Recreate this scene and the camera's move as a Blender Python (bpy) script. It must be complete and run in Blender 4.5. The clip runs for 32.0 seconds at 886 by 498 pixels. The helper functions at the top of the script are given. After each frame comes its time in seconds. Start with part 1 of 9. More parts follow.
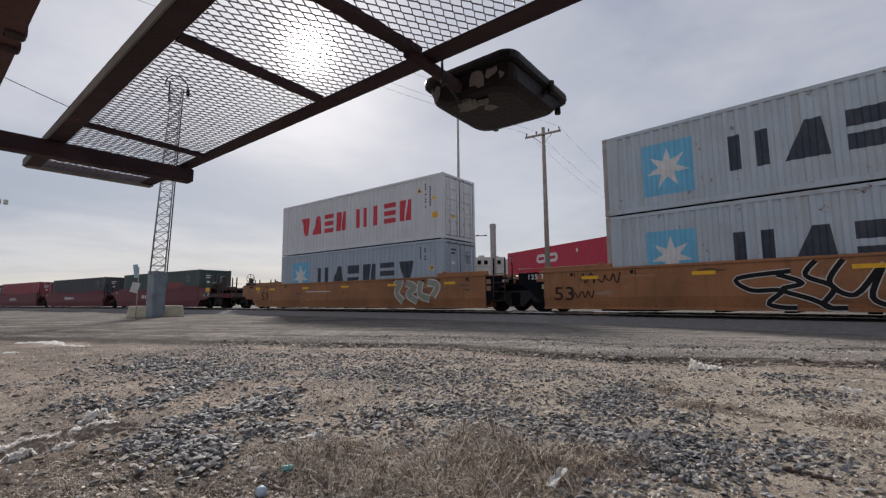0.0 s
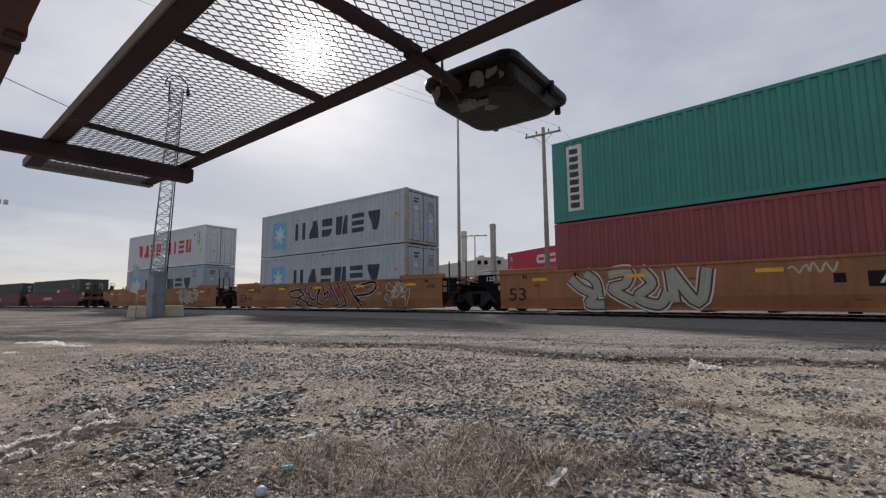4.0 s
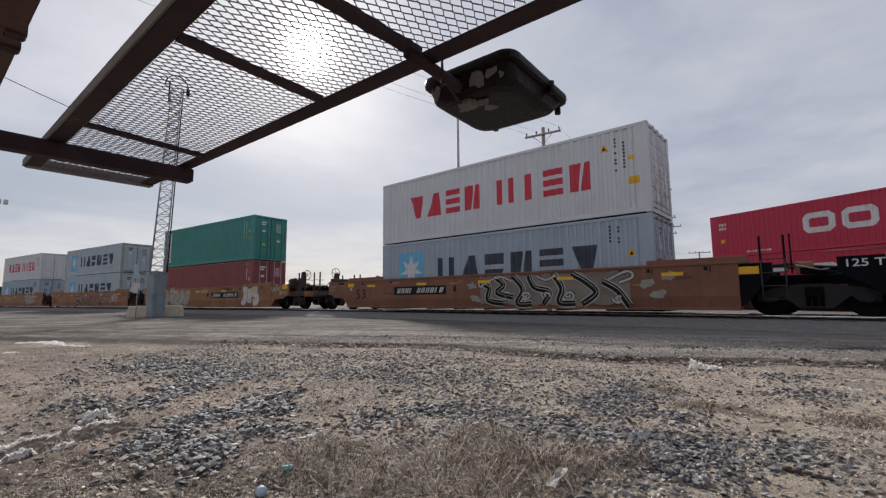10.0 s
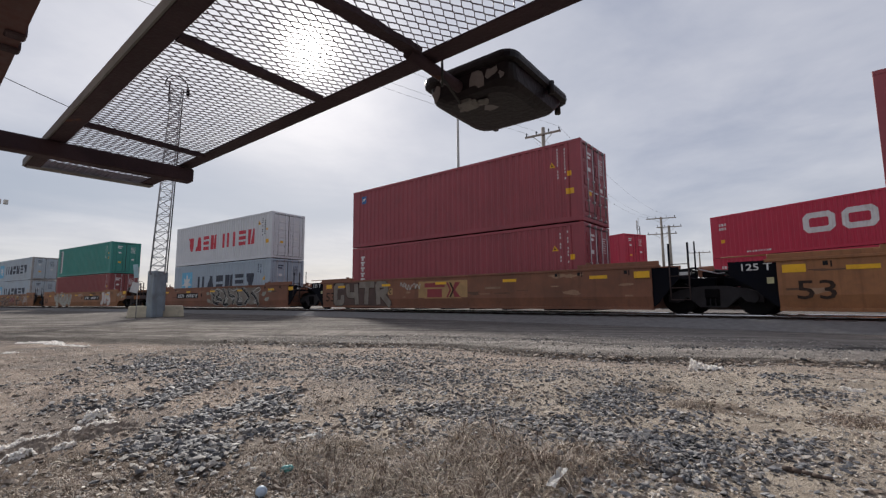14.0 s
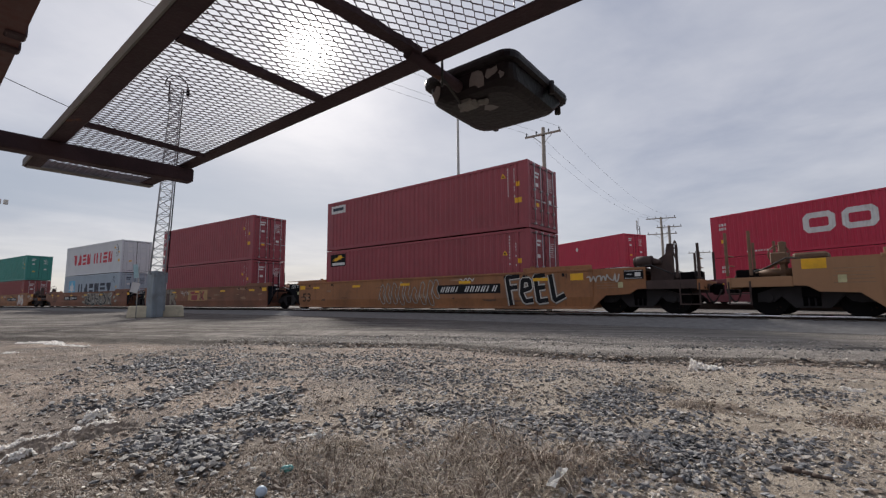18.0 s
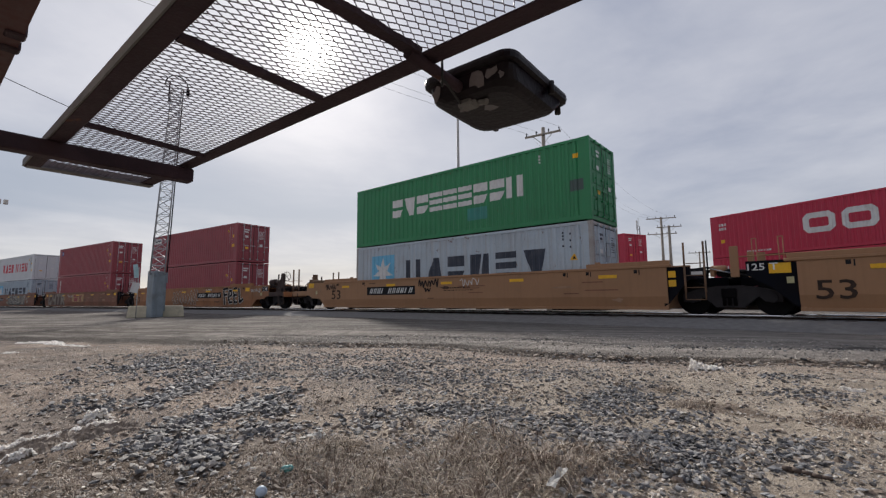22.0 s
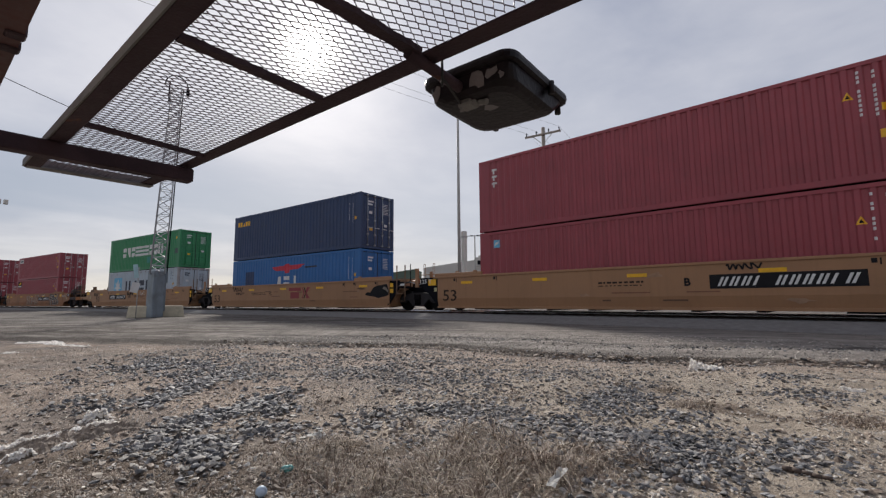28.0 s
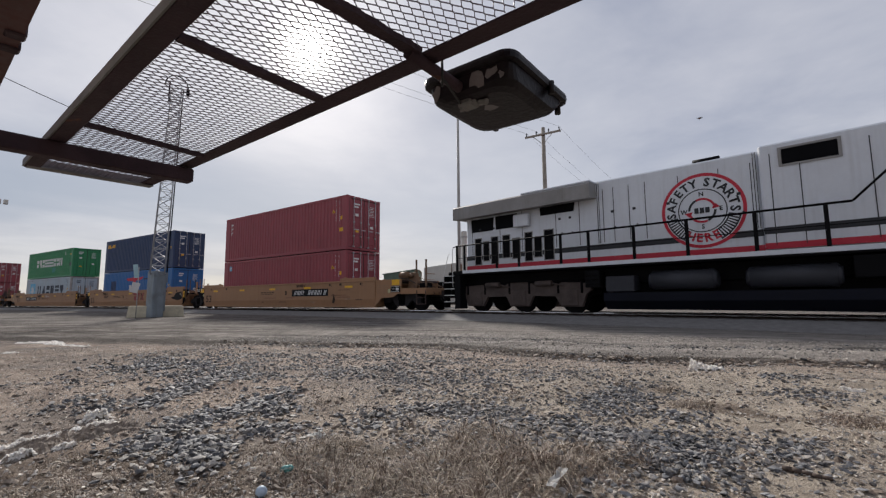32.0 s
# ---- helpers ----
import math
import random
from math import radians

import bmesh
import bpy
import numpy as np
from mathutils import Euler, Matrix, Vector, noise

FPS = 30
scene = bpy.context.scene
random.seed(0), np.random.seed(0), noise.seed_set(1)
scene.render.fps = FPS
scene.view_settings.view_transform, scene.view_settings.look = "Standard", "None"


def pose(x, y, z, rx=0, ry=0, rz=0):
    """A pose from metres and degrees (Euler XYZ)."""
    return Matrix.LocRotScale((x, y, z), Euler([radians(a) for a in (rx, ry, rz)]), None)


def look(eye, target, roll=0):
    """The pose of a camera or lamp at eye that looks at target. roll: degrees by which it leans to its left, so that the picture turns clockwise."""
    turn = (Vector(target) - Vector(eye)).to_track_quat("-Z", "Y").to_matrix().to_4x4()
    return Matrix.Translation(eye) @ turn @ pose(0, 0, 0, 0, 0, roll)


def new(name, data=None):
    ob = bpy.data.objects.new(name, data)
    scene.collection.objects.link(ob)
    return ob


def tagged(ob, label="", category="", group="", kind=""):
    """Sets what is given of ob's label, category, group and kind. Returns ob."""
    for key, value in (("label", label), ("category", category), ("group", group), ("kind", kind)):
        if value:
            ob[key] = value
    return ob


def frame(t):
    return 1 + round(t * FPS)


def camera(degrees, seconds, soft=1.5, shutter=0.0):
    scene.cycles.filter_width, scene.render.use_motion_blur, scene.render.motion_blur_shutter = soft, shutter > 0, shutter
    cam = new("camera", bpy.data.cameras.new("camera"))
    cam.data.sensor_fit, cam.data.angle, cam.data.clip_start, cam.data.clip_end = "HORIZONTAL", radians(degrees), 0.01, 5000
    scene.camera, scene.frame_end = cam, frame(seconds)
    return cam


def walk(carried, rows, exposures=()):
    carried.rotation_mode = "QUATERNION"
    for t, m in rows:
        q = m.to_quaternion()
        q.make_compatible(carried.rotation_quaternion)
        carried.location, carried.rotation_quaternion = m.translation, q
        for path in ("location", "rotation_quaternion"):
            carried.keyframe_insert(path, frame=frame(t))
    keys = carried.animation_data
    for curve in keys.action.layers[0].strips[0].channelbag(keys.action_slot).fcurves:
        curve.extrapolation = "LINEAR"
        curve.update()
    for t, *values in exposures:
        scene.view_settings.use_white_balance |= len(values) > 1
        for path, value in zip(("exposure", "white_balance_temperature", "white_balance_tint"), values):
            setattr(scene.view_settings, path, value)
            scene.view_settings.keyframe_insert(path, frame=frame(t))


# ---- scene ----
cam = camera(89.681, 32.0, soft=1.3)
EYE = Vector((0.0, 0.0, 0.80))
YAW, PITCH, LEAN = radians(44.3678), radians(6.4319), -0.4744
AIM = Vector((-math.sin(YAW) * math.cos(PITCH), math.cos(YAW) * math.cos(PITCH), math.sin(PITCH)))
walk(cam, [(0.0, look(EYE, EYE + AIM, LEAN)), (32.0, look(EYE, EYE + AIM, LEAN))],
     exposures=[(0.0, -0.04), (3.0, -0.02), (8.0, 0.0), (12.5, 0.06), (17.0, 0.03), (20.0, 0.0), (25.0, 0.04), (28.0, 0.04), (32.0, 0.0)])

# ---- light: a veiled sun in front of the camera under thin broken cloud ----
SUN_DIR = Vector((-0.76606, 0.40998, 0.49505)).normalized()


def link(nt, a, b):
    nt.links.new(a, b)


def node(nt, kind, **props):
    n = nt.nodes.new(kind)
    for key, value in props.items():
        if key == "operation":
            n.operation = value
        elif key == "blend":
            n.data_type, n.blend_type = "RGBA", value
        elif key == "bands":
            n.wave_type, n.bands_direction = "BANDS", value
    return n


def math_node(nt, op, a, b=None):
    n = node(nt, "ShaderNodeMath", operation=op)
    for i, v in enumerate((a, b)):
        if v is None:
            continue
        if isinstance(v, (int, float)):
            n.inputs[i].default_value = v
        else:
            link(nt, v, n.inputs[i])
    return n.outputs[0]


def mix_node(nt, fac, a, b, blend="MIX"):
    n = node(nt, "ShaderNodeMix", blend=blend)
    for sock, v in ((n.inputs[0], fac), (n.inputs[6], a), (n.inputs[7], b)):
        if isinstance(v, (int, float)):
            sock.default_value = v
        elif isinstance(v, (tuple, list)):
            sock.default_value = (*v[:3], 1)
        else:
            link(nt, v, sock)
    return n.outputs[2]


def noise_node(nt, vec, scale, detail=4.0, rough=0.55, distortion=0.0):
    n = node(nt, "ShaderNodeTexNoise")
    n.inputs["Scale"].default_value, n.inputs["Detail"].default_value = scale, detail
    n.inputs["Roughness"].default_value, n.inputs["Distortion"].default_value = rough, distortion
    if vec is not None:
        link(nt, vec, n.inputs["Vector"])
    return n.outputs[0]


def ramp_node(nt, fac, lo, hi, a=0.0, b=1.0):
    n = node(nt, "ShaderNodeMapRange")
    n.inputs[1].default_value, n.inputs[2].default_value, n.inputs[3].default_value, n.inputs[4].default_value = lo, hi, a, b
    link(nt, fac, n.inputs[0])
    return n.outputs[0]


def build_world():
    world = bpy.data.worlds.new("sky")
    scene.world = world
    world.use_nodes = True
    nt = world.node_tree
    nt.nodes.clear()
    out, bg = node(nt, "ShaderNodeOutputWorld"), node(nt, "ShaderNodeBackground")
    sky = node(nt, "ShaderNodeTexSky")
    sky.sky_type, sky.sun_disc = "NISHITA", False
    sky.sun_elevation = math.asin(SUN_DIR.z)
    sky.sun_rotation = math.atan2(SUN_DIR.x, SUN_DIR.y)
    coord = node(nt, "ShaderNodeTexCoord")
    way = coord.outputs["Generated"]
    sep = node(nt, "ShaderNodeSeparateXYZ")
    link(nt, way, sep.inputs[0])
    up = math_node(nt, "ADD", math_node(nt, "MAXIMUM", sep.outputs[2], 0.0), 0.10)
    flat = node(nt, "ShaderNodeCombineXYZ")
    link(nt, math_node(nt, "DIVIDE", sep.outputs[0], up), flat.inputs[0])
    link(nt, math_node(nt, "DIVIDE", sep.outputs[1], up), flat.inputs[1])
    big = noise_node(nt, flat.outputs[0], 0.42, 6.0, 0.55, 0.5)
    fine = noise_node(nt, flat.outputs[0], 1.5, 6.0, 0.6, 0.3)
    cloud = math_node(nt, "ADD", math_node(nt, "MULTIPLY", big, 0.72), math_node(nt, "MULTIPLY", fine, 0.28))
    shade = ramp_node(nt, cloud, 0.38, 0.62)
    grey = mix_node(nt, shade, (0.330, 0.362, 0.465), (0.625, 0.630, 0.690))
    # the low sky is paler and warmer
    low = ramp_node(nt, sep.outputs[2], 0.02, 0.22, 1.0, 0.0)
    grey = mix_node(nt, math_node(nt, "MULTIPLY", low, 0.45), grey, (0.56, 0.555, 0.56))
    # a blue-grey bank of cloud above pale streaks near the horizon
    drift = node(nt, "ShaderNodeMapping")
    drift.inputs["Scale"].default_value = (1.6, 1.6, 11.0)
    link(nt, way, drift.inputs[0])
    layer = noise_node(nt, drift.outputs[0], 1.3, 5.0, 0.55, 0.4)
    lift = math_node(nt, "ADD", sep.outputs[2], math_node(nt, "MULTIPLY", math_node(nt, "SUBTRACT", layer, 0.5), 0.16))
    bank = math_node(nt, "MULTIPLY", ramp_node(nt, lift, 0.11, 0.18), ramp_node(nt, lift, 0.20, 0.33, 1.0, 0.0))
    bank = math_node(nt, "MULTIPLY", bank, ramp_node(nt, sep.outputs[0], -0.55, -0.85, 0.15, 0.85))
    grey = mix_node(nt, bank, grey, (0.350, 0.395, 0.485))
    # thinner, paler cloud towards the north
    thin = math_node(nt, "MULTIPLY", ramp_node(nt, sep.outputs[1], 0.55, 0.85), ramp_node(nt, sep.outputs[0], -0.30, -0.55))
    grey = mix_node(nt, math_node(nt, "MULTIPLY", thin, 0.5), grey, (0.68, 0.69, 0.73))
    streaks = math_node(nt, "MULTIPLY", ramp_node(nt, lift, 0.02, 0.10, 1.0, 0.0), ramp_node(nt, layer, 0.45, 0.58))
    grey = mix_node(nt, math_node(nt, "MULTIPLY", streaks, 0.8), grey, (0.74, 0.715, 0.66))
    skylit = node(nt, "ShaderNodeVectorMath", operation="SCALE")
    link(nt, sky.outputs[0], skylit.inputs[0])
    skylit.inputs["Scale"].default_value = 0.10
    base = mix_node(nt, 0.90, skylit.outputs[0], grey)
    dot = node(nt, "ShaderNodeVectorMath", operation="DOT_PRODUCT")
    link(nt, way, dot.inputs[0])
    dot.inputs[1].default_value = SUN_DIR
    near = math_node(nt, "MAXIMUM", dot.outputs["Value"], 0.0)
    veil = math_node(nt, "MULTIPLY", math_node(nt, "POWER", near, 6.0), 0.07)
    halo = math_node(nt, "MULTIPLY", math_node(nt, "POWER", near, 60.0), 0.24)
    core = math_node(nt, "MULTIPLY", math_node(nt, "POWER", near, 1500.0), 9.0)
    glow = math_node(nt, "ADD", math_node(nt, "ADD", veil, halo), core)
    warm = node(nt, "ShaderNodeVectorMath", operation="SCALE")
    warm.inputs[0].default_value = (1.0, 0.97, 0.92)
    link(nt, glow, warm.inputs["Scale"])
    total = node(nt, "ShaderNodeVectorMath", operation="ADD")
    link(nt, base, total.inputs[0])
    link(nt, warm.outputs[0], total.inputs[1])
    link(nt, total.outputs[0], bg.inputs[0])
    bg.inputs[1].default_value = 1.0
    link(nt, bg.outputs[0], out.inputs[0])


build_world()
sun = new("sun", bpy.data.lights.new("sun", "SUN"))
sun.data.energy, sun.data.angle, sun.data.color = 4.2, radians(9.0), (1.0, 0.94, 0.87)
sun.matrix_world = look(SUN_DIR * 60, (0, 0, 0))
scene.view_settings.exposure = 0.0


# ---- materials ----
MATS = {}


def shader(name, colour, rough=0.6, metal=0.0, vary=0.25, scale=2.0, grime=0.0, grime_colour=(0.07, 0.05, 0.035),
           rust=0.0, streak=0.0, bump=0.0, bump_scale=60.0, island=0.0, spec=0.5):
    """A painted, worn or plain surface: two scales of tone, grime, rust flecks, vertical streaks, fine relief."""
    if name in MATS:
        return MATS[name]
    m = bpy.data.materials.new(name)
    m.use_nodes = True
    nt = m.node_tree
    b = nt.nodes["Principled BSDF"]
    co = node(nt, "ShaderNodeTexCoord").outputs["Object"]
    col = colour
    large, small = noise_node(nt, co, scale, 5.0), noise_node(nt, co, scale * 14, 3.0)
    tone = math_node(nt, "ADD", math_node(nt, "MULTIPLY", large, 0.65), math_node(nt, "MULTIPLY", small, 0.35))
    dark, light = [c * (1 - vary) for c in colour], [min(1, c * (1 + vary)) for c in colour]
    col = mix_node(nt, ramp_node(nt, tone, 0.3, 0.7), dark, light)
    if streak:
        mp = node(nt, "ShaderNodeMapping")
        mp.inputs["Scale"].default_value = (7.0, 7.0, 0.35)
        link(nt, co, mp.inputs[0])
        s = ramp_node(nt, noise_node(nt, mp.outputs[0], 1.0, 5.0, 0.6), 0.5, 0.78)
        col = mix_node(nt, math_node(nt, "MULTIPLY", s, streak), col, grime_colour)
    if grime:
        g = ramp_node(nt, noise_node(nt, co, scale * 0.7, 6.0, 0.65, 0.4), 0.45, 0.72)
        col = mix_node(nt, math_node(nt, "MULTIPLY", g, grime), col, grime_colour)
    if rust:
        r = ramp_node(nt, noise_node(nt, co, 3.1, 8.0, 0.72), 0.66 - rust * 0.12, 0.72 - rust * 0.1)
        col = mix_node(nt, r, col, (0.14, 0.055, 0.022))
    if island:
        geo = node(nt, "ShaderNodeNewGeometry")
        info = node(nt, "ShaderNodeObjectInfo")
        k = math_node(nt, "FRACT", math_node(nt, "ADD", geo.outputs["Random Per Island"], info.outputs["Random"]))
        hsv = node(nt, "ShaderNodeHueSaturation")
        link(nt, ramp_node(nt, k, 0, 1, 1 - island, 1 + island), hsv.inputs["Value"])
        link(nt, col, hsv.inputs["Color"])
        col = hsv.outputs[0]
    link(nt, col, b.inputs["Base Color"])
    link(nt, ramp_node(nt, small, 0.2, 0.8, max(0.05, rough - 0.12), min(1, rough + 0.12)), b.inputs["Roughness"])
    b.inputs["Metallic"].default_value = metal
    b.inputs["Specular IOR Level"].default_value = spec
    if bump:
        bp = node(nt, "ShaderNodeBump")
        bp.inputs["Strength"].default_value, bp.inputs["Distance"].default_value = bump, 0.01
        link(nt, noise_node(nt, co, bump_scale, 4.0), bp.inputs["Height"])
        link(nt, bp.outputs[0], b.inputs["Normal"])
    MATS[name] = m
    return m


def ground_shader():
    m = bpy.data.materials.new("dirt_ground")
    m.use_nodes = True
    nt = m.node_tree
    b = nt.nodes["Principled BSDF"]
    pos = node(nt, "ShaderNodeNewGeometry").outputs["Position"]
    sep = node(nt, "ShaderNodeSeparateXYZ")
    link(nt, pos, sep.inputs[0])
    # across: metres from the near edge of the dirt road, measured square to it
    across = math_node(nt, "DIVIDE", math_node(nt, "SUBTRACT", math_node(nt, "SUBTRACT", sep.outputs[1], 8.1), math_node(nt, "MULTIPLY", sep.outputs[0], 0.60)), 1.166)
    bow = node(nt, "ShaderNodeMapRange")
    bow.interpolation_type = "SMOOTHSTEP"
    for i, v in ((1, -6.0), (2, -2.4), (3, 0.78), (4, -0.37)):
        bow.inputs[i].default_value = v
    link(nt, sep.outputs[0], bow.inputs[0])
    across = math_node(nt, "SUBTRACT", across, bow.outputs[0])
    wob = math_node(nt, "MULTIPLY", math_node(nt, "SUBTRACT", noise_node(nt, pos, 0.9, 5.0), 0.5), 0.7)
    edge = math_node(nt, "ADD", across, wob)
    road = ramp_node(nt, edge, -0.10, 0.20)
    fine = noise_node(nt, pos, 38.0, 6.0, 0.7)
    mid = noise_node(nt, pos, 3.2, 6.0, 0.62, 0.3)
    wide = noise_node(nt, pos, 0.6, 5.0, 0.6)
    dirt = mix_node(nt, ramp_node(nt, mid, 0.32, 0.68), (0.225, 0.170, 0.134), (0.530, 0.430, 0.348))
    # pale sandy dirt where the ground has washed out
    spread = node(nt, "ShaderNodeVectorMath", operation="DISTANCE")
    link(nt, pos, spread.inputs[0])
    spread.inputs[1].default_value = (0.0, 3.2, 0.0)
    sand = ramp_node(nt, math_node(nt, "ADD", spread.outputs["Value"], math_node(nt, "MULTIPLY", math_node(nt, "SUBTRACT", mid, 0.5), 2.6)), 2.2, 4.2, 0.85, 0.0)
    dirt = mix_node(nt, sand, dirt, mix_node(nt, ramp_node(nt, mid, 0.3, 0.7), (0.370, 0.308, 0.242), (0.620, 0.540, 0.440)))
    # damper, darker soil in the hollow away from the stones
    dirt = mix_node(nt, math_node(nt, "MULTIPLY", ramp_node(nt, sep.outputs[0], -8.8, -6.2, 0.65, 0.0), ramp_node(nt, wide, 0.35, 0.6)), dirt, (0.125, 0.094, 0.074))
    dirt = mix_node(nt, ramp_node(nt, fine, 0.55, 0.70, 0.0, 0.55), dirt, (0.085, 0.072, 0.062))
    dirt = mix_node(nt, ramp_node(nt, noise_node(nt, pos, 90.0, 3.0, 0.6), 0.60, 0.68, 0.0, 0.65), dirt, (0.52, 0.49, 0.45))
    grit = mix_node(nt, ramp_node(nt, fine, 0.35, 0.65), (0.085, 0.083, 0.085), (0.24, 0.235, 0.23))
    dirt = mix_node(nt, ramp_node(nt, wide, 0.50, 0.62, 0.0, 0.35), dirt, grit)
    # road: packed grey-brown with streaks along the way it runs
    turn = node(nt, "ShaderNodeMapping")
    turn.inputs["Rotation"].default_value = (0, 0, radians(-31))
    link(nt, pos, turn.inputs[0])
    squash = node(nt, "ShaderNodeMapping")
    squash.inputs["Scale"].default_value = (0.10, 1.5, 1.0)
    link(nt, turn.outputs[0], squash.inputs[0])
    rut = noise_node(nt, squash.outputs[0], 1.4, 6.0, 0.6)
    groove = node(nt, "ShaderNodeMapping")
    groove.inputs["Scale"].default_value = (0.35, 5.0, 1.0)
    link(nt, turn.outputs[0], groove.inputs[0])
    comb = noise_node(nt, groove.outputs[0], 2.2, 6.0, 0.65)
    pack = mix_node(nt, ramp_node(nt, math_node(nt, "ADD", math_node(nt, "MULTIPLY", rut, 0.6), math_node(nt, "MULTIPLY", comb, 0.4)), 0.40, 0.60), (0.200, 0.178, 0.160), (0.450, 0.405, 0.362))
    pack = mix_node(nt, ramp_node(nt, fine, 0.5, 0.8, 0.0, 0.45), pack, (0.33, 0.31, 0.285))
    clot = noise_node(nt, pos, 2.3, 9.0, 0.74)
    pack = mix_node(nt, ramp_node(nt, clot, 0.50, 0.62, 0.0, 0.50), pack, (0.105, 0.094, 0.086))
    pack = mix_node(nt, ramp_node(nt, clot, 0.36, 0.44, 0.45, 0.0), pack, (0.46, 0.42, 0.375))
    # a worn wheel rut and coarse dark grit along the road's edge
    lane = math_node(nt, "ABSOLUTE", math_node(nt, "SUBTRACT", edge, 1.75))
    pack = mix_node(nt, ramp_node(nt, math_node(nt, "ADD", lane, math_node(nt, "MULTIPLY", fine, 0.3)), 0.15, 0.42, 0.8, 0.0), pack, (0.070, 0.064, 0.060))
    # darker and browner towards the far stretch of the road
    far_brown = math_node(nt, "MULTIPLY", ramp_node(nt, sep.outputs[0], -15.0, -5.0, 0.92, 0.0), ramp_node(nt, rut, 0.36, 0.62, 1.0, 0.30))
    pack = mix_node(nt, far_brown, pack, mix_node(nt, ramp_node(nt, comb, 0.4, 0.6), (0.055, 0.044, 0.036), (0.165, 0.134, 0.110)))
    blotch = ramp_node(nt, noise_node(nt, pos, 0.55, 9.0, 0.80, 0.6), 0.44, 0.56, 0.0, 0.75)
    pack = mix_node(nt, math_node(nt, "MULTIPLY", blotch, ramp_node(nt, sep.outputs[0], -13.0, -4.0, 1.0, 0.1)), pack, (0.055, 0.044, 0.036))
    far = math_node(nt, "MULTIPLY", ramp_node(nt, across, 3.2, 6.5, 0.0, 0.75), ramp_node(nt, sep.outputs[0], -16.0, -6.0, 0.35, 1.0))
    pack = mix_node(nt, far, pack, mix_node(nt, ramp_node(nt, fine, 0.35, 0.7), (0.085, 0.082, 0.080), (0.24, 0.228, 0.215)))
    col = mix_node(nt, road, dirt, pack)
    # shade of the road's low step, painted together with wet soil along its foot
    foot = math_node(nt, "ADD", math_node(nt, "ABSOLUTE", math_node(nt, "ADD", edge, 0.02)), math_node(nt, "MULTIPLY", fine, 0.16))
    strip_reach = math_node(nt, "MULTIPLY", ramp_node(nt, sep.outputs[0], -8.0, -3.5, 0.42, 0.14), ramp_node(nt, comb, 0.36, 0.60))
    foot = math_node(nt, "SUBTRACT", foot, strip_reach)
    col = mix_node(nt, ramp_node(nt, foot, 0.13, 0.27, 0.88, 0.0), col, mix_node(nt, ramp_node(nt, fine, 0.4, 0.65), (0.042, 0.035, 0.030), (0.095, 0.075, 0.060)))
    # rotted brown litter under the matted grass and below the snow
    for at, turned, reach in (((-1.72, 1.42, 0.0), 46, (1.45, 0.42, 1.0)), ((-2.72, 0.36, 0.0), 60, (0.62, 0.50, 1.0)), ((-0.86, 3.74, 0.0), -14, (0.42, 0.16, 1.0)), ((-0.12, 3.86, 0.0), 20, (0.40, 0.22, 1.0))):
        spin = node(nt, "ShaderNodeMapping")
        spin.vector_type = "TEXTURE"
        spin.inputs["Location"].default_value, spin.inputs["Rotation"].default_value, spin.inputs["Scale"].default_value = at, (0, 0, radians(turned)), reach
        link(nt, pos, spin.inputs[0])
        size = node(nt, "ShaderNodeVectorMath", operation="LENGTH")
        link(nt, spin.outputs[0], size.inputs[0])
        rot = ramp_node(nt, math_node(nt, "ADD", size.outputs["Value"], math_node(nt, "MULTIPLY", math_node(nt, "SUBTRACT", mid, 0.5), 2.2)), 0.55, 1.25, 0.85, 0.0)
        col = mix_node(nt, rot, col, mix_node(nt, ramp_node(nt, fine, 0.35, 0.65), (0.080, 0.060, 0.046), (0.240, 0.182, 0.138)))
    link(nt, col, b.inputs["Base Color"])
    b.inputs["Roughness"].default_value = 0.95
    b.inputs["Specular IOR Level"].default_value = 0.25
    h = math_node(nt, "ADD", math_node(nt, "MULTIPLY", fine, 0.6), noise_node(nt, pos, 110.0, 3.0))
    h = math_node(nt, "ADD", h, math_node(nt, "MULTIPLY", math_node(nt, "MULTIPLY", comb, road), 2.4))
    bp = node(nt, "ShaderNodeBump")
    bp.inputs["Strength"].default_value, bp.inputs["Distance"].default_value = 1.0, 0.035
    link(nt, h, bp.inputs["Height"])
    link(nt, bp.outputs[0], b.inputs["Normal"])
    return m


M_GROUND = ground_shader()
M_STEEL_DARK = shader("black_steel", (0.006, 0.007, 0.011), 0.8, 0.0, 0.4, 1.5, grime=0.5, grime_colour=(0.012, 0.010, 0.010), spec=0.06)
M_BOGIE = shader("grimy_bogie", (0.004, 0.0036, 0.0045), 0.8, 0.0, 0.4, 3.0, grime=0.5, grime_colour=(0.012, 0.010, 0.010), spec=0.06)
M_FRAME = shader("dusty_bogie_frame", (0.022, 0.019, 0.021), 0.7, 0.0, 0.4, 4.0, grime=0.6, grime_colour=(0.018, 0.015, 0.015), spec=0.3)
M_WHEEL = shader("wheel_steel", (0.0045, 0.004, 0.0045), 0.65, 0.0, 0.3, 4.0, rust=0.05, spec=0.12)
M_RAIL = shader("polished_rail", (0.85, 0.84, 0.83), 0.13, 1.0, 0.06, 2.0)
# rail rust, with the shadow below the cars put into its dark colour
M_RAILSIDE = shader("shade_dark_rusty_rail", (0.030, 0.020, 0.016), 0.85, 0.1, 0.3, 3.0, spec=0.2)
M_TIE = shader("creosote_tie", (0.055, 0.045, 0.038), 0.9, 0.0, 0.4, 3.0, bump=0.4)
M_BALLAST = shader("ballast_stone", (0.13, 0.125, 0.122), 0.9, 0.0, 0.3, 6.0, island=0.55, bump=0.4)


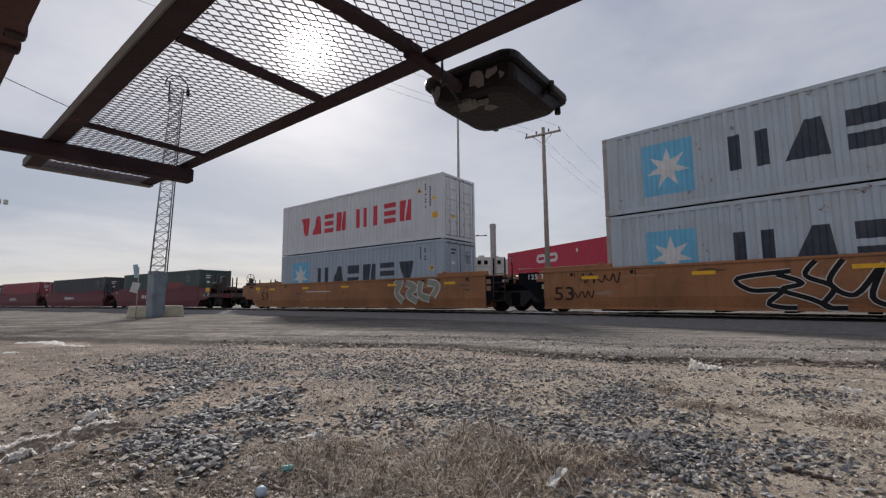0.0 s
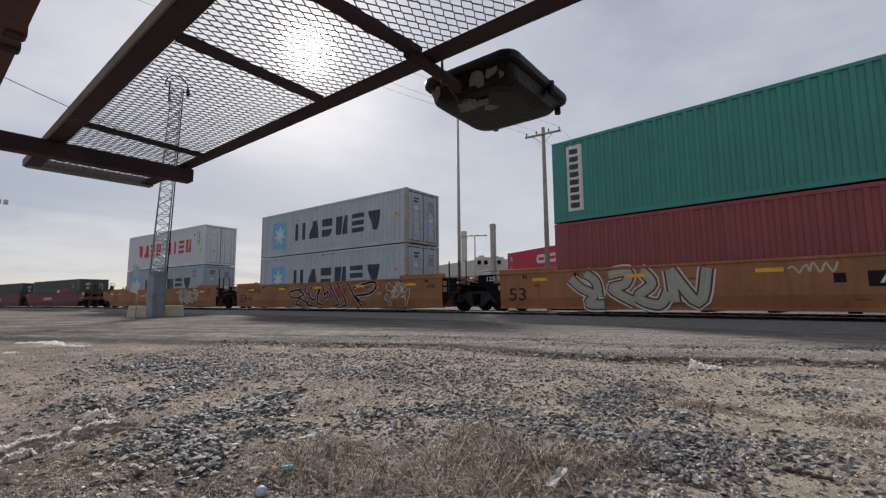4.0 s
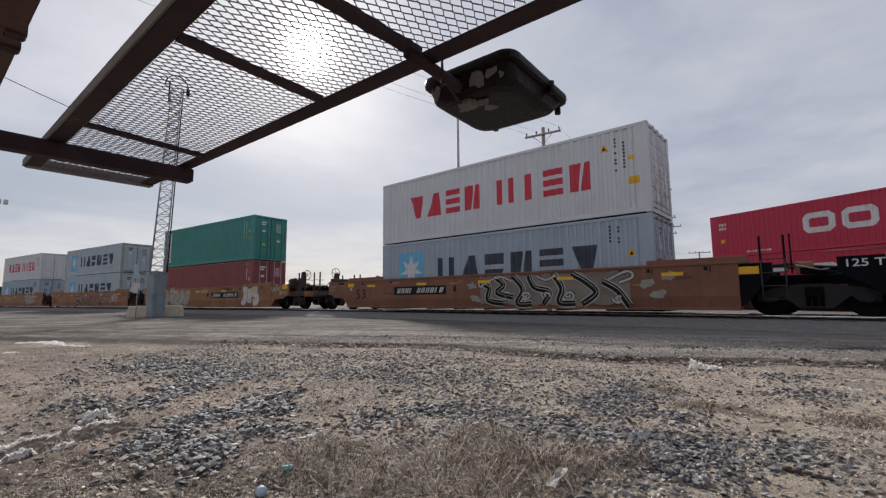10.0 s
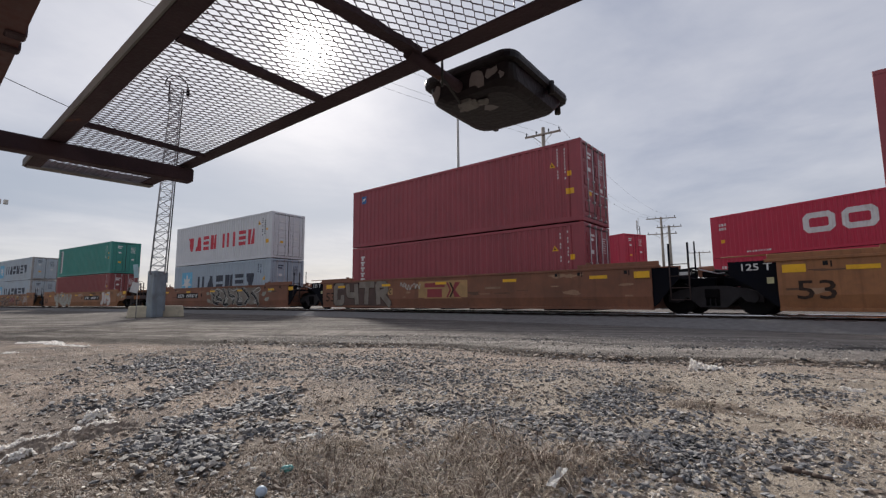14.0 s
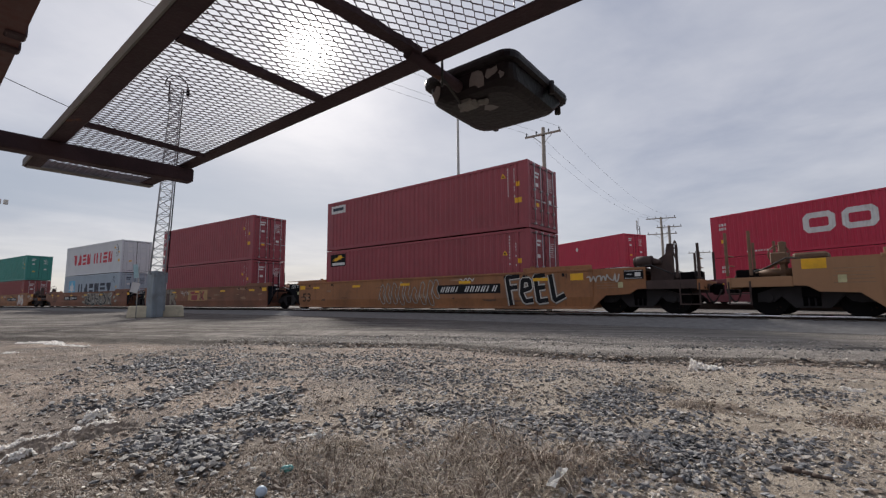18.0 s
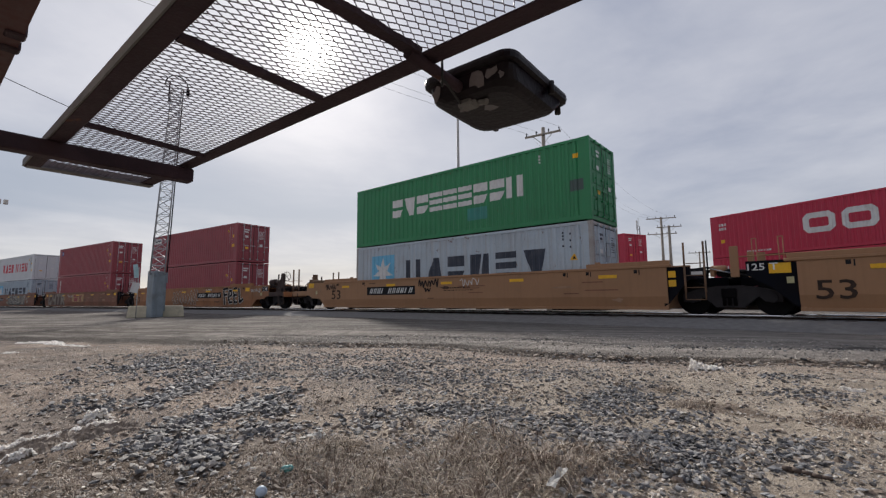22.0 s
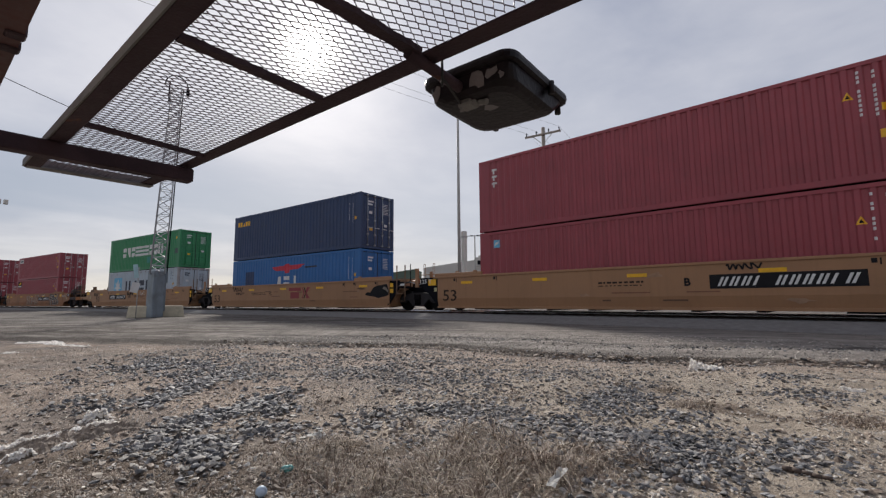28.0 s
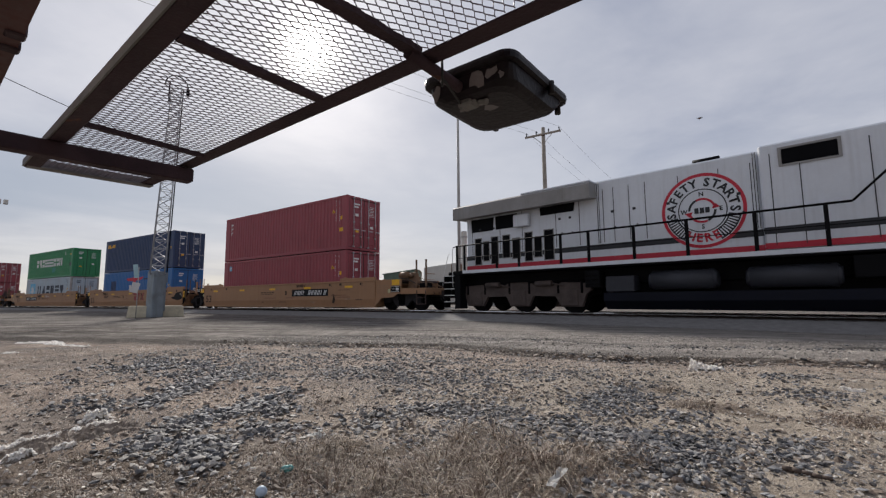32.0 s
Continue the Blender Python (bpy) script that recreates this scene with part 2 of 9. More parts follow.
def stone_shader(name, tones, dust):
    """Broken stone: each piece takes its own tone, from dark slate to pale or tan, with dust and a little sheen."""
    m = bpy.data.materials.new(name)
    m.use_nodes = True
    nt = m.node_tree
    b = nt.nodes["Principled BSDF"]
    pos = node(nt, "ShaderNodeNewGeometry").outputs["Position"]
    k = math_node(nt, "FRACT", math_node(nt, "ADD", node(nt, "ShaderNodeNewGeometry").outputs["Random Per Island"], node(nt, "ShaderNodeObjectInfo").outputs["Random"]))
    col = mix_node(nt, ramp_node(nt, k, 0.05, 0.35), tones[0], tones[1])
    col = mix_node(nt, ramp_node(nt, k, 0.45, 0.75), col, tones[2])
    col = mix_node(nt, ramp_node(nt, k, 0.84, 0.88), col, tones[3])
    grain = noise_node(nt, pos, 130.0, 4.0, 0.6)
    col = mix_node(nt, ramp_node(nt, grain, 0.35, 0.7, 0.0, 0.55), col, [c * 0.45 for c in tones[1]])
    col = mix_node(nt, ramp_node(nt, noise_node(nt, pos, 16.0, 5.0, 0.65), 0.48, 0.66, 0.0, dust), col, (0.30, 0.245, 0.195))
    link(nt, col, b.inputs["Base Color"])
    link(nt, ramp_node(nt, grain, 0.3, 0.7, 0.56, 0.86), b.inputs["Roughness"])
    b.inputs["Specular IOR Level"].default_value = 0.45
    bp = node(nt, "ShaderNodeBump")
    bp.inputs["Strength"].default_value, bp.inputs["Distance"].default_value = 0.6, 0.006
    link(nt, noise_node(nt, pos, 90.0, 5.0, 0.65), bp.inputs["Height"])
    link(nt, bp.outputs[0], b.inputs["Normal"])
    return m


M_STONE = stone_shader("grey_blue_stone", ((0.036, 0.037, 0.041), (0.120, 0.123, 0.131), (0.270, 0.275, 0.285), (0.46, 0.43, 0.39)), 0.36)
M_CLOD = stone_shader("dry_earth_clod", ((0.110, 0.080, 0.060), (0.215, 0.160, 0.122), (0.330, 0.262, 0.205), (0.46, 0.40, 0.33)), 0.7)
M_PEBBLE = shader("dusty_pebble", (0.41, 0.375, 0.335), 0.7, 0.0, 0.35, 9.0, island=0.75)


def straw_shader():
    m = bpy.data.materials.new("dry_grass")
    m.use_nodes = True
    nt = m.node_tree
    b = nt.nodes["Principled BSDF"]
    k = node(nt, "ShaderNodeNewGeometry").outputs["Random Per Island"]
    pos = node(nt, "ShaderNodeNewGeometry").outputs["Position"]
    red = mix_node(nt, ramp_node(nt, noise_node(nt, pos, 3.0, 3.0), 0.4, 0.6), (0.215, 0.142, 0.098), (0.285, 0.215, 0.155))
    col = mix_node(nt, ramp_node(nt, k, 0.0, 0.5), (0.062, 0.044, 0.034), red)
    col = mix_node(nt, ramp_node(nt, k, 0.66, 0.95), col, (0.66, 0.57, 0.45))
    link(nt, col, b.inputs["Base Color"])
    b.inputs["Roughness"].default_value = 0.65
    return m


M_STRAW = straw_shader()
M_SNOW = shader("dirty_snow", (0.84, 0.80, 0.74), 0.8, 0.0, 0.12, 10.0, grime=0.8, grime_colour=(0.30, 0.235, 0.175), bump=0.4, bump_scale=70)
M_CRUST = shader("dirty_ice_crust", (0.26, 0.215, 0.175), 0.85, 0.0, 0.3, 12.0, grime=1.0, grime_colour=(0.10, 0.078, 0.062), bump=0.6, bump_scale=90)
SNOW_BASE = M_SNOW.node_tree.nodes["Principled BSDF"]
SNOW_BASE.inputs["Subsurface Weight"].default_value, SNOW_BASE.inputs["Subsurface Scale"].default_value = 0.6, 0.03
SNOW_BASE.inputs["Subsurface Radius"].default_value = (1.0, 1.0, 1.0)
M_CATWALK = shader("weathered_catwalk_steel", (0.040, 0.024, 0.030), 0.75, 0.1, 0.4, 3.0, grime=0.4, grime_colour=(0.075, 0.048, 0.052), rust=0.12, bump=0.4, spec=0.3)
M_CHANNEL = shader("grey_galvanised_channel", (0.17, 0.17, 0.165), 0.6, 0.4, 0.3, 3.0, grime=0.4)
M_MESH = shader("expanded_metal", (0.20, 0.17, 0.19), 0.5, 0.4, 0.3, 5.0)
M_LAMP = shader("peeling_black_housing", (0.007, 0.0045, 0.0065), 0.40, 0.0, 0.4, 6.0, grime=0.5, grime_colour=(0.015, 0.009, 0.012), bump=0.3, bump_scale=40, spec=0.22)
M_PEEL = shader("bare_grey_patch", (0.17, 0.155, 0.155), 0.7, 0.0, 0.3, 8.0)
M_TOWER = shader("galvanised_lattice", (0.34, 0.35, 0.37), 0.6, 0.1, 0.25, 3.0)
M_CABINET = shader("pale_blue_grey_cabinet", (0.22, 0.26, 0.29), 0.6, 0.1, 0.2, 2.0, grime=0.4, streak=0.4)
M_CONCRETE = shader("yellowed_concrete", (0.56, 0.50, 0.37), 0.9, 0.0, 0.25, 3.0, grime=0.4, grime_colour=(0.2, 0.18, 0.15), bump=0.3)
M_YELLOW = shader("safety_yellow", (0.78, 0.42, 0.010), 0.5, 0.0, 0.12, 3.0, grime=0.3)
M_WHITE = shader("white_marking", (0.62, 0.62, 0.61), 0.6, 0.0, 0.12, 3.0, grime=0.2)
M_BLACK = shader("black_marking", (0.013, 0.013, 0.015), 0.7, 0.0, 0.3, 3.0, spec=0.15)
M_FIGURE = shader("faded_black_figures", (0.030, 0.020, 0.016), 0.7, 0.0, 0.4, 5.0, grime=0.7, grime_colour=(0.075, 0.040, 0.024), spec=0.2)
M_NAVY = shader("dark_navy_lettering", (0.022, 0.030, 0.050), 0.55, 0.0, 0.2, 3.0, grime=0.3, grime_colour=(0.12, 0.12, 0.13))
M_STARBLUE = shader("sky_blue_panel", (0.13, 0.42, 0.62), 0.5, 0.0, 0.12, 2.0, grime=0.25, grime_colour=(0.2, 0.28, 0.33))
M_RED = shader("red_lettering", (0.50, 0.022, 0.045), 0.5, 0.0, 0.12, 2.0)
M_WOOD = shader("weathered_pole_wood", (0.27, 0.24, 0.205), 0.9, 0.0, 0.3, 2.0, streak=0.5, bump=0.4, bump_scale=30)
M_GALV = shader("grey_pole_metal", (0.34, 0.335, 0.32), 0.6, 0.0, 0.2, 2.0, streak=0.3)
M_WIRE = shader("wire", (0.03, 0.03, 0.035), 0.6)
M_OFFWHITE = shader("off_white_cladding", (0.52, 0.50, 0.46), 0.7, 0.0, 0.12, 0.8, streak=0.25, grime_colour=(0.25, 0.22, 0.2))
M_GREENROOF = shader("dull_green_wall", (0.10, 0.14, 0.11), 0.7, 0.0, 0.2, 1.0)
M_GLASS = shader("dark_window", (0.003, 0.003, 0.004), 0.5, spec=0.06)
M_RUBBER = shader("black_rubber_hose", (0.02, 0.02, 0.02), 0.7)
M_CHROME = shader("bare_lock_rod", (0.45, 0.45, 0.46), 0.4, 0.6, 0.2, 5.0, grime=0.3)

PAINT = dict(
    ym_white=shader("white_container_paint", (0.56, 0.575, 0.60), 0.5, 0.0, 0.07, 0.9, streak=0.18, grime=0.10, grime_colour=(0.30, 0.29, 0.28)),
    grey=shader("grey_container_paint", (0.325, 0.388, 0.450), 0.55, 0.0, 0.08, 0.9, streak=0.25, grime=0.15, rust=0.02, grime_colour=(0.20, 0.17, 0.15)),
    grey_old=shader("old_grey_container_paint", (0.395, 0.460, 0.515), 0.6, 0.0, 0.10, 0.9, streak=0.45, grime=0.25, rust=0.30, grime_colour=(0.30, 0.22, 0.16)),
    teal=shader("teal_container_paint", (0.036, 0.232, 0.196), 0.55, 0.0, 0.10, 0.9, streak=0.25, grime=0.2, rust=0.12, grime_colour=(0.05, 0.10, 0.08)),
    brick=shader("faded_red_container_paint", (0.235, 0.056, 0.056), 0.6, 0.0, 0.12, 0.9, streak=0.3, grime=0.2, grime_colour=(0.12, 0.05, 0.045)),
    maroon=shader("maroon_container_paint", (0.272, 0.048, 0.062), 0.5, 0.0, 0.12, 0.9, streak=0.28, grime=0.20, grime_colour=(0.09, 0.03, 0.03)),
    green=shader("green_container_paint", (0.022, 0.205, 0.078), 0.5, 0.0, 0.10, 0.9, streak=0.25, grime=0.15, rust=0.05, grime_colour=(0.04, 0.10, 0.05)),
    navy=shader("navy_container_paint", (0.018, 0.040, 0.105), 0.55, 0.0, 0.15, 0.9, streak=0.35, grime=0.2, rust=0.08, grime_colour=(0.06, 0.065, 0.09)),
    blue=shader("blue_container_paint", (0.018, 0.120, 0.330), 0.5, 0.0, 0.10, 0.9, streak=0.25, grime=0.12, grime_colour=(0.04, 0.09, 0.16)),
    cp_red=shader("rail_red_container_paint", (0.44, 0.020, 0.055), 0.5, 0.0, 0.08, 0.9, streak=0.15),
    charcoal=shader("charcoal_container_paint", (0.055, 0.062, 0.072), 0.6, 0.0, 0.15, 0.9, streak=0.3),
    slate=shader("slate_container_paint", (0.075, 0.088, 0.105), 0.6, 0.0, 0.15, 0.9, streak=0.3),
    olive=shader("dark_green_container_paint", (0.055, 0.085, 0.080), 0.6, 0.0, 0.15, 0.9, streak=0.3),
    rusty_post=shader("rust_stained_post_paint", (0.33, 0.32, 0.31), 0.7, 0.0, 0.25, 1.5, streak=0.5, grime=0.5, rust=0.5, grime_colour=(0.16, 0.085, 0.05)),
    white_lower=shader("pale_container_paint", (0.70, 0.70, 0.69), 0.6, 0.0, 0.08, 0.9, streak=0.2),
)
WELL = dict(
    rust=shader("rusty_orange_well_paint", (0.290, 0.124, 0.050), 0.65, 0.0, 0.28, 0.7, streak=0.55, grime=0.6, rust=0.2, grime_colour=(0.12, 0.055, 0.025)),
    brown=shader("brown_well_paint", (0.205, 0.083, 0.046), 0.7, 0.0, 0.28, 0.7, streak=0.55, grime=0.6, rust=0.25, grime_colour=(0.10, 0.05, 0.03)),
    tan=shader("tan_well_paint", (0.310, 0.165, 0.082), 0.6, 0.0, 0.10, 0.7, streak=0.3, grime=0.2, grime_colour=(0.18, 0.09, 0.04)),
    wine=shader("wine_red_well_paint", (0.135, 0.028, 0.038), 0.7, 0.0, 0.20, 0.7, streak=0.4, grime=0.4, grime_colour=(0.09, 0.05, 0.05)),
)


# ---- mesh helpers ----
def box(bm, x0, x1, y0, y1, z0, z1, bevel=0.0):
    v = [bm.verts.new(p) for p in ((x0, y0, z0), (x1, y0, z0), (x1, y1, z0), (x0, y1, z0), (x0, y0, z1), (x1, y0, z1), (x1, y1, z1), (x0, y1, z1))]
    f = [bm.faces.new([v[i] for i in q]) for q in ((3, 2, 1, 0), (4, 5, 6, 7), (0, 1, 5, 4), (1, 2, 6, 5), (2, 3, 7, 6), (3, 0, 4, 7))]
    if bevel:
        bmesh.ops.bevel(bm, geom=list({e for q in f for e in q.edges}), offset=bevel, segments=1, affect="EDGES")


def tube(bm, a, b, r, n=10, r2=None, caps=True):
    a, b = Vector(a), Vector(b)
    d = (b - a).normalized()
    s = d.cross(Vector((0, 0, 1)) if abs(d.z) < 0.9 else Vector((1, 0, 0))).normalized()
    t = d.cross(s)
    r2 = r if r2 is None else r2
    ring = [[bm.verts.new(p + (s * math.cos(6.28319 * i / n) + t * math.sin(6.28319 * i / n)) * q) for i in range(n)] for p, q in ((a, r), (b, r2))]
    for i in range(n):
        j = (i + 1) % n
        bm.faces.new((ring[0][i], ring[0][j], ring[1][j], ring[1][i])).smooth = n > 5
    if caps:
        bm.faces.new(ring[0][::-1])
        bm.faces.new(ring[1])


def pipe(bm, pts, r, n=7):
    """One bent tube through pts."""
    pts, prev = [Vector(p) for p in pts], None
    for i, p in enumerate(pts):
        d = (pts[min(i + 1, len(pts) - 1)] - pts[max(i - 1, 0)]).normalized()
        s = d.cross(Vector((0, 0, 1)) if abs(d.z) < 0.9 else Vector((1, 0, 0))).normalized()
        t = d.cross(s)
        ring = [bm.verts.new(p + (s * math.cos(6.28319 * k / n) + t * math.sin(6.28319 * k / n)) * r) for k in range(n)]
        if prev:
            for k in range(n):
                bm.faces.new((prev[k], prev[(k + 1) % n], ring[(k + 1) % n], ring[k])).smooth = True
        else:
            bm.faces.new(ring[::-1])
        prev = ring
    bm.faces.new(prev)


def prism(bm, pts, y0, y1):
    """An outline in x and z, drawn out along y."""
    lo, hi = [bm.verts.new((x, y0, z)) for x, z in pts], [bm.verts.new((x, y1, z)) for x, z in pts]
    n = len(pts)
    for i in range(n):
        bm.faces.new((lo[i], lo[(i + 1) % n], hi[(i + 1) % n], hi[i]))
    bm.faces.new(lo[::-1])
    bm.faces.new(hi)


def extrude_x(bm, pts, x0, x1):
    """An outline in y and z, drawn out along x."""
    lo, hi = [bm.verts.new((x0, y, z)) for y, z in pts], [bm.verts.new((x1, y, z)) for y, z in pts]
    n = len(pts)
    for i in range(n):
        bm.faces.new((lo[i], lo[(i + 1) % n], hi[(i + 1) % n], hi[i]))
    bm.faces.new(lo[::-1])
    bm.faces.new(hi)


def mesh_of(name, bm, fix=True):
    if fix:
        bmesh.ops.recalc_face_normals(bm, faces=bm.faces)
    me = bpy.data.meshes.new(name)
    bm.to_mesh(me)
    bm.free()
    return me


def hang(ob, parent):
    if parent is not None:
        ob.parent = parent
    return ob


def part(name, bm, material, parent, label="", fix=True):
    me = mesh_of(name, bm, fix)
    me.materials.append(material)
    return tagged(hang(new(name, me), parent), label)


SHARED = {}


def shared(name, key, build, material, parent, label="", at=None, fix=True):
    """A part whose mesh is made once for all alike parts of that material."""
    k = (key, material.name)
    if k not in SHARED:
        bm = bmesh.new()
        build(bm)
        SHARED[k] = mesh_of(name, bm, fix)
        SHARED[k].materials.append(material)
    ob = tagged(hang(new(name, SHARED[k]), parent), label)
    if at is not None:
        ob.matrix_basis = at
    return ob


def thing(name, label, category, group="", kind="", at=None):
    ob = tagged(new(name), label, category, group, kind)
    ob.empty_display_size = 0.3
    if at is not None:
        ob.matrix_basis = at
    return ob


def glyphs(text, size, name="text", bold=0.035):
    """A mesh of plain lettering, upright in x and z, centred on its origin."""
    cu = bpy.data.curves.new(name, "FONT")
    cu.body, cu.size, cu.align_x, cu.align_y, cu.resolution_u, cu.offset = text, size, "CENTER", "CENTER", 2, size * bold
    ob = bpy.data.objects.new(name, cu)
    scene.collection.objects.link(ob)
    me = bpy.data.meshes.new_from_object(ob.evaluated_get(bpy.context.evaluated_depsgraph_get()))
    bpy.data.objects.remove(ob)
    me.transform(Matrix.Rotation(radians(90), 4, "X"))
    return me


def lettering(name, text, size, material, parent, x, y, z, label="", bold=0.035):
    me = glyphs(text, size, bold=bold)
    me.materials.clear()
    me.materials.append(material)
    ob = tagged(hang(new(name, me), parent), label)
    ob.matrix_basis = pose(x, y, z)
    return ob


# ---- shapes painted on a plain or corrugated face ----
PITCH_X, DEPTH = 0.280, 0.039


def corrugation(x, half):
    """Depth behind the outer plane at x."""
    if abs(x) > half - 0.30:
        return 0.0
    u = ((x + half) / PITCH_X) % 1.0
    if u < 0.34:
        return 0.0
    if u < 0.48:
        return DEPTH * (u - 0.34) / 0.14
    if u < 0.86:
        return DEPTH
    return DEPTH * (1.0 - u) / 0.14


def folds(half):
    xs, k = [], 0
    while True:
        done = True
        for u in (0.0, 0.34, 0.48, 0.86):
            x = -half + (k + u) * PITCH_X
            if -half + 0.30 <= x <= half - 0.30:
                xs.append(x)
            done &= x > half
        k += 1
        if done:
            return [-half, -half + 0.299] + xs + [half - 0.299, half]


def paint(bm, loops, y, half=None, lift=0.004):
    """Fills the outlines (even-odd, in x and z) on the face at y that looks to -y; half: half length of a corrugated face."""
    xs = sorted({round(p[0], 4) for lp in loops for p in lp})
    if half:
        a, b = xs[0], xs[-1]
        xs = sorted(set(xs) | {round(x, 4) for x in folds(half) if a < x < b})
    edges = [(lp[i], lp[(i + 1) % len(lp)]) for lp in loops for i in range(len(lp))]
    for a, b in zip(xs, xs[1:]):
        if b - a < 2e-4:
            continue
        m, cut = (a + b) / 2, []
        for p, q in edges:
            if (p[0] - m) * (q[0] - m) < 0:
                s = (q[1] - p[1]) / (q[0] - p[0])
                cut.append((p[1] + s * (m - p[0]), p[1] + s * (a - p[0]), p[1] + s * (b - p[0])))
        cut.sort()
        ya, yb = [y - lift + (corrugation(x, half) if half else 0.0) for x in (a + 1e-5, b - 1e-5)]
        for lo, hi in zip(cut[::2], cut[1::2]):
            if hi[0] - lo[0] < 1e-4:
                continue
            v = [bm.verts.new(p) for p in ((a, ya, lo[1]), (b, yb, lo[2]), (b, yb, hi[2]), (a, ya, hi[1]))]
            bm.faces.new(v)


def rect(x0, x1, z0, z1):
    return [(x0, z0), (x1, z0), (x1, z1), (x0, z1)]


def star(cx, cz, r, points=7, inner=0.40):
    out = []
    for i in range(points * 2):
        a = math.pi / 2 + math.pi * i / points
        q = r if i % 2 == 0 else r * inner
        out.append((cx + q * math.cos(a), cz + q * math.sin(a)))
    return out


def oval(cx, cz, rx, rz, n=14, wob=0.0, rng=None, turn=0.0):
    out = []
    for i in range(n):
        a = 6.28319 * i / n
        k = 1 + (rng.uniform(-wob, wob) if rng else 0)
        x, z = rx * k * math.cos(a), rz * k * math.sin(a)
        out.append((cx + x * math.cos(turn) - z * math.sin(turn), cz + x * math.sin(turn) + z * math.cos(turn)))
    return out


def word_blocks(x0, x1, z0, z1, kinds, gap=0.26, weight=0.27):
    """A brand word drawn as a row of plain shapes: chevrons, slit blocks, stacked bars and posts."""
    n = len([k for k in kinds if k != " "]) + 0.5 * kinds.count(" ")
    w = (x1 - x0) / n
    out, x = [], x0
    for k in kinds:
        if k == " ":
            x += w * 0.5
            continue
        a, b = x + w * gap / 2, x + w * (1 - gap / 2)
        c, t, h = (a + b) / 2, (b - a) * weight, z1 - z0
        if k == "t":
            out.append([[(a, z0), (b, z0), (b - t * 0.5, z1), (c, z1)]])
        elif k == "v":
            out.append([[(a, z1), (c - t * 0.2, z0), (c + t, z0), (b, z1)]])
        elif k == "i":
            out.append([rect(c - t * 0.7, c + t * 0.7, z0, z1)])
        elif k == "p":
            out.append([rect(a, a + t * 1.15, z0, z1)])
            out.append([rect(b - t * 1.15, b, z0, z1)])
        elif k == "e":
            out.append([[(a, z0), (b - t, z0), (b, z0 + h * 0.40), (a, z0 + h * 0.40)]])
            out.append([rect(a, b, z0 + h * 0.58, z1)])
        elif k == "s":
            out.append([rect(a, b, z0, z0 + h * 0.24)])
            out.append([rect(a, b, z0 + h * 0.38, z0 + h * 0.62)])
            out.append([rect(a, b, z0 + h * 0.76, z1)])
        else:
            out.append([[(a, z0), (c - t * 0.35, z0), (c + t * 0.35, z1), (a, z1)]])
            out.append([[(c + t * 0.15, z0), (b, z0), (b, z1), (c + t * 0.85, z1)]])
        x += w
    return out


# ---- the curved track and how the train runs along it ----
RAIL_TOP = 0.31
STEP = 0.25
ARC = np.arange(-420.0, 260.0, STEP)
BEND = np.clip(ARC, -65.0, 25.0) / 50.0
HEAD = -0.33770 * BEND - 0.12988 * BEND ** 2
TRACK_X = np.concatenate([[0.0], np.cumsum((np.cos(HEAD[1:]) + np.cos(HEAD[:-1])) / 2 * STEP)])
TRACK_Y = np.concatenate([[0.0], np.cumsum((np.sin(HEAD[1:]) + np.sin(HEAD[:-1])) / 2 * STEP)])
ZERO = int(np.argmin(np.abs(ARC)))
TRACK_X, TRACK_Y = TRACK_X - TRACK_X[ZERO], TRACK_Y - TRACK_Y[ZERO] + 15.189


def on_track(s):
    """x, y and heading at s metres along the track."""
    return float(np.interp(s, ARC, TRACK_X)), float(np.interp(s, ARC, TRACK_Y)), float(np.interp(s, ARC, HEAD))


def travelled(t):
    """Metres that the train has gone, to -s, after t seconds."""
    q = t / 16.0
    return t * (5.30665 + 0.33521 * q - 0.29785 * q ** 2 + 0.10375 * q ** 3 - 0.01617 * q ** 4)


def train_pose(s, t, z=0.0):
    x, y, h = on_track(s - travelled(t))
    return pose(x, y, RAIL_TOP + z, 0, 0, math.degrees(h))


MOVING, WHEELS = [], []


def runs(ob, s, z=0.0):
    """Notes a thing of the train, with its place along the train at the start."""
    ob.matrix_basis = train_pose(s, 0.0, z)
    MOVING.append((ob, s, z))
    return ob


def sweep(bm, outline, off, s0, s1, step=2.0):
    """An outline (across, up) drawn out along the track."""
    rings, s = [], s0
    while s <= s1 + 1e-6:
        x, y, h = on_track(s)
        n = Vector((-math.sin(h), math.cos(h), 0))
        rings.append([bm.verts.new(Vector((x, y, z)) + n * (off + a)) for a, z in outline])
        s += step
    k = len(outline)
    for r, q in zip(rings, rings[1:]):
        for i in range(k):
            bm.faces.new((r[i], r[(i + 1) % k], q[(i + 1) % k], q[i]))


# ---- ground: one sheet to the horizon ----
def road_across(x, y):
    """Metres beyond the near edge of the dirt road."""
    return (y - 8.1 - 0.60 * x) / 1.166 - 0.78 + 1.15 * smooth(-6.0, -2.4, x)


def track_gap(x, y):
    """Distance to the centre line of the near track, roughly."""
    i = np.argmin((TRACK_X - x) ** 2 + (TRACK_Y - y) ** 2)
    return math.hypot(TRACK_X[i] - x, TRACK_Y[i] - y)


def smooth(a, b, v):
    t = min(1.0, max(0.0, (v - a) / (b - a)))
    return t * t * (3 - 2 * t)


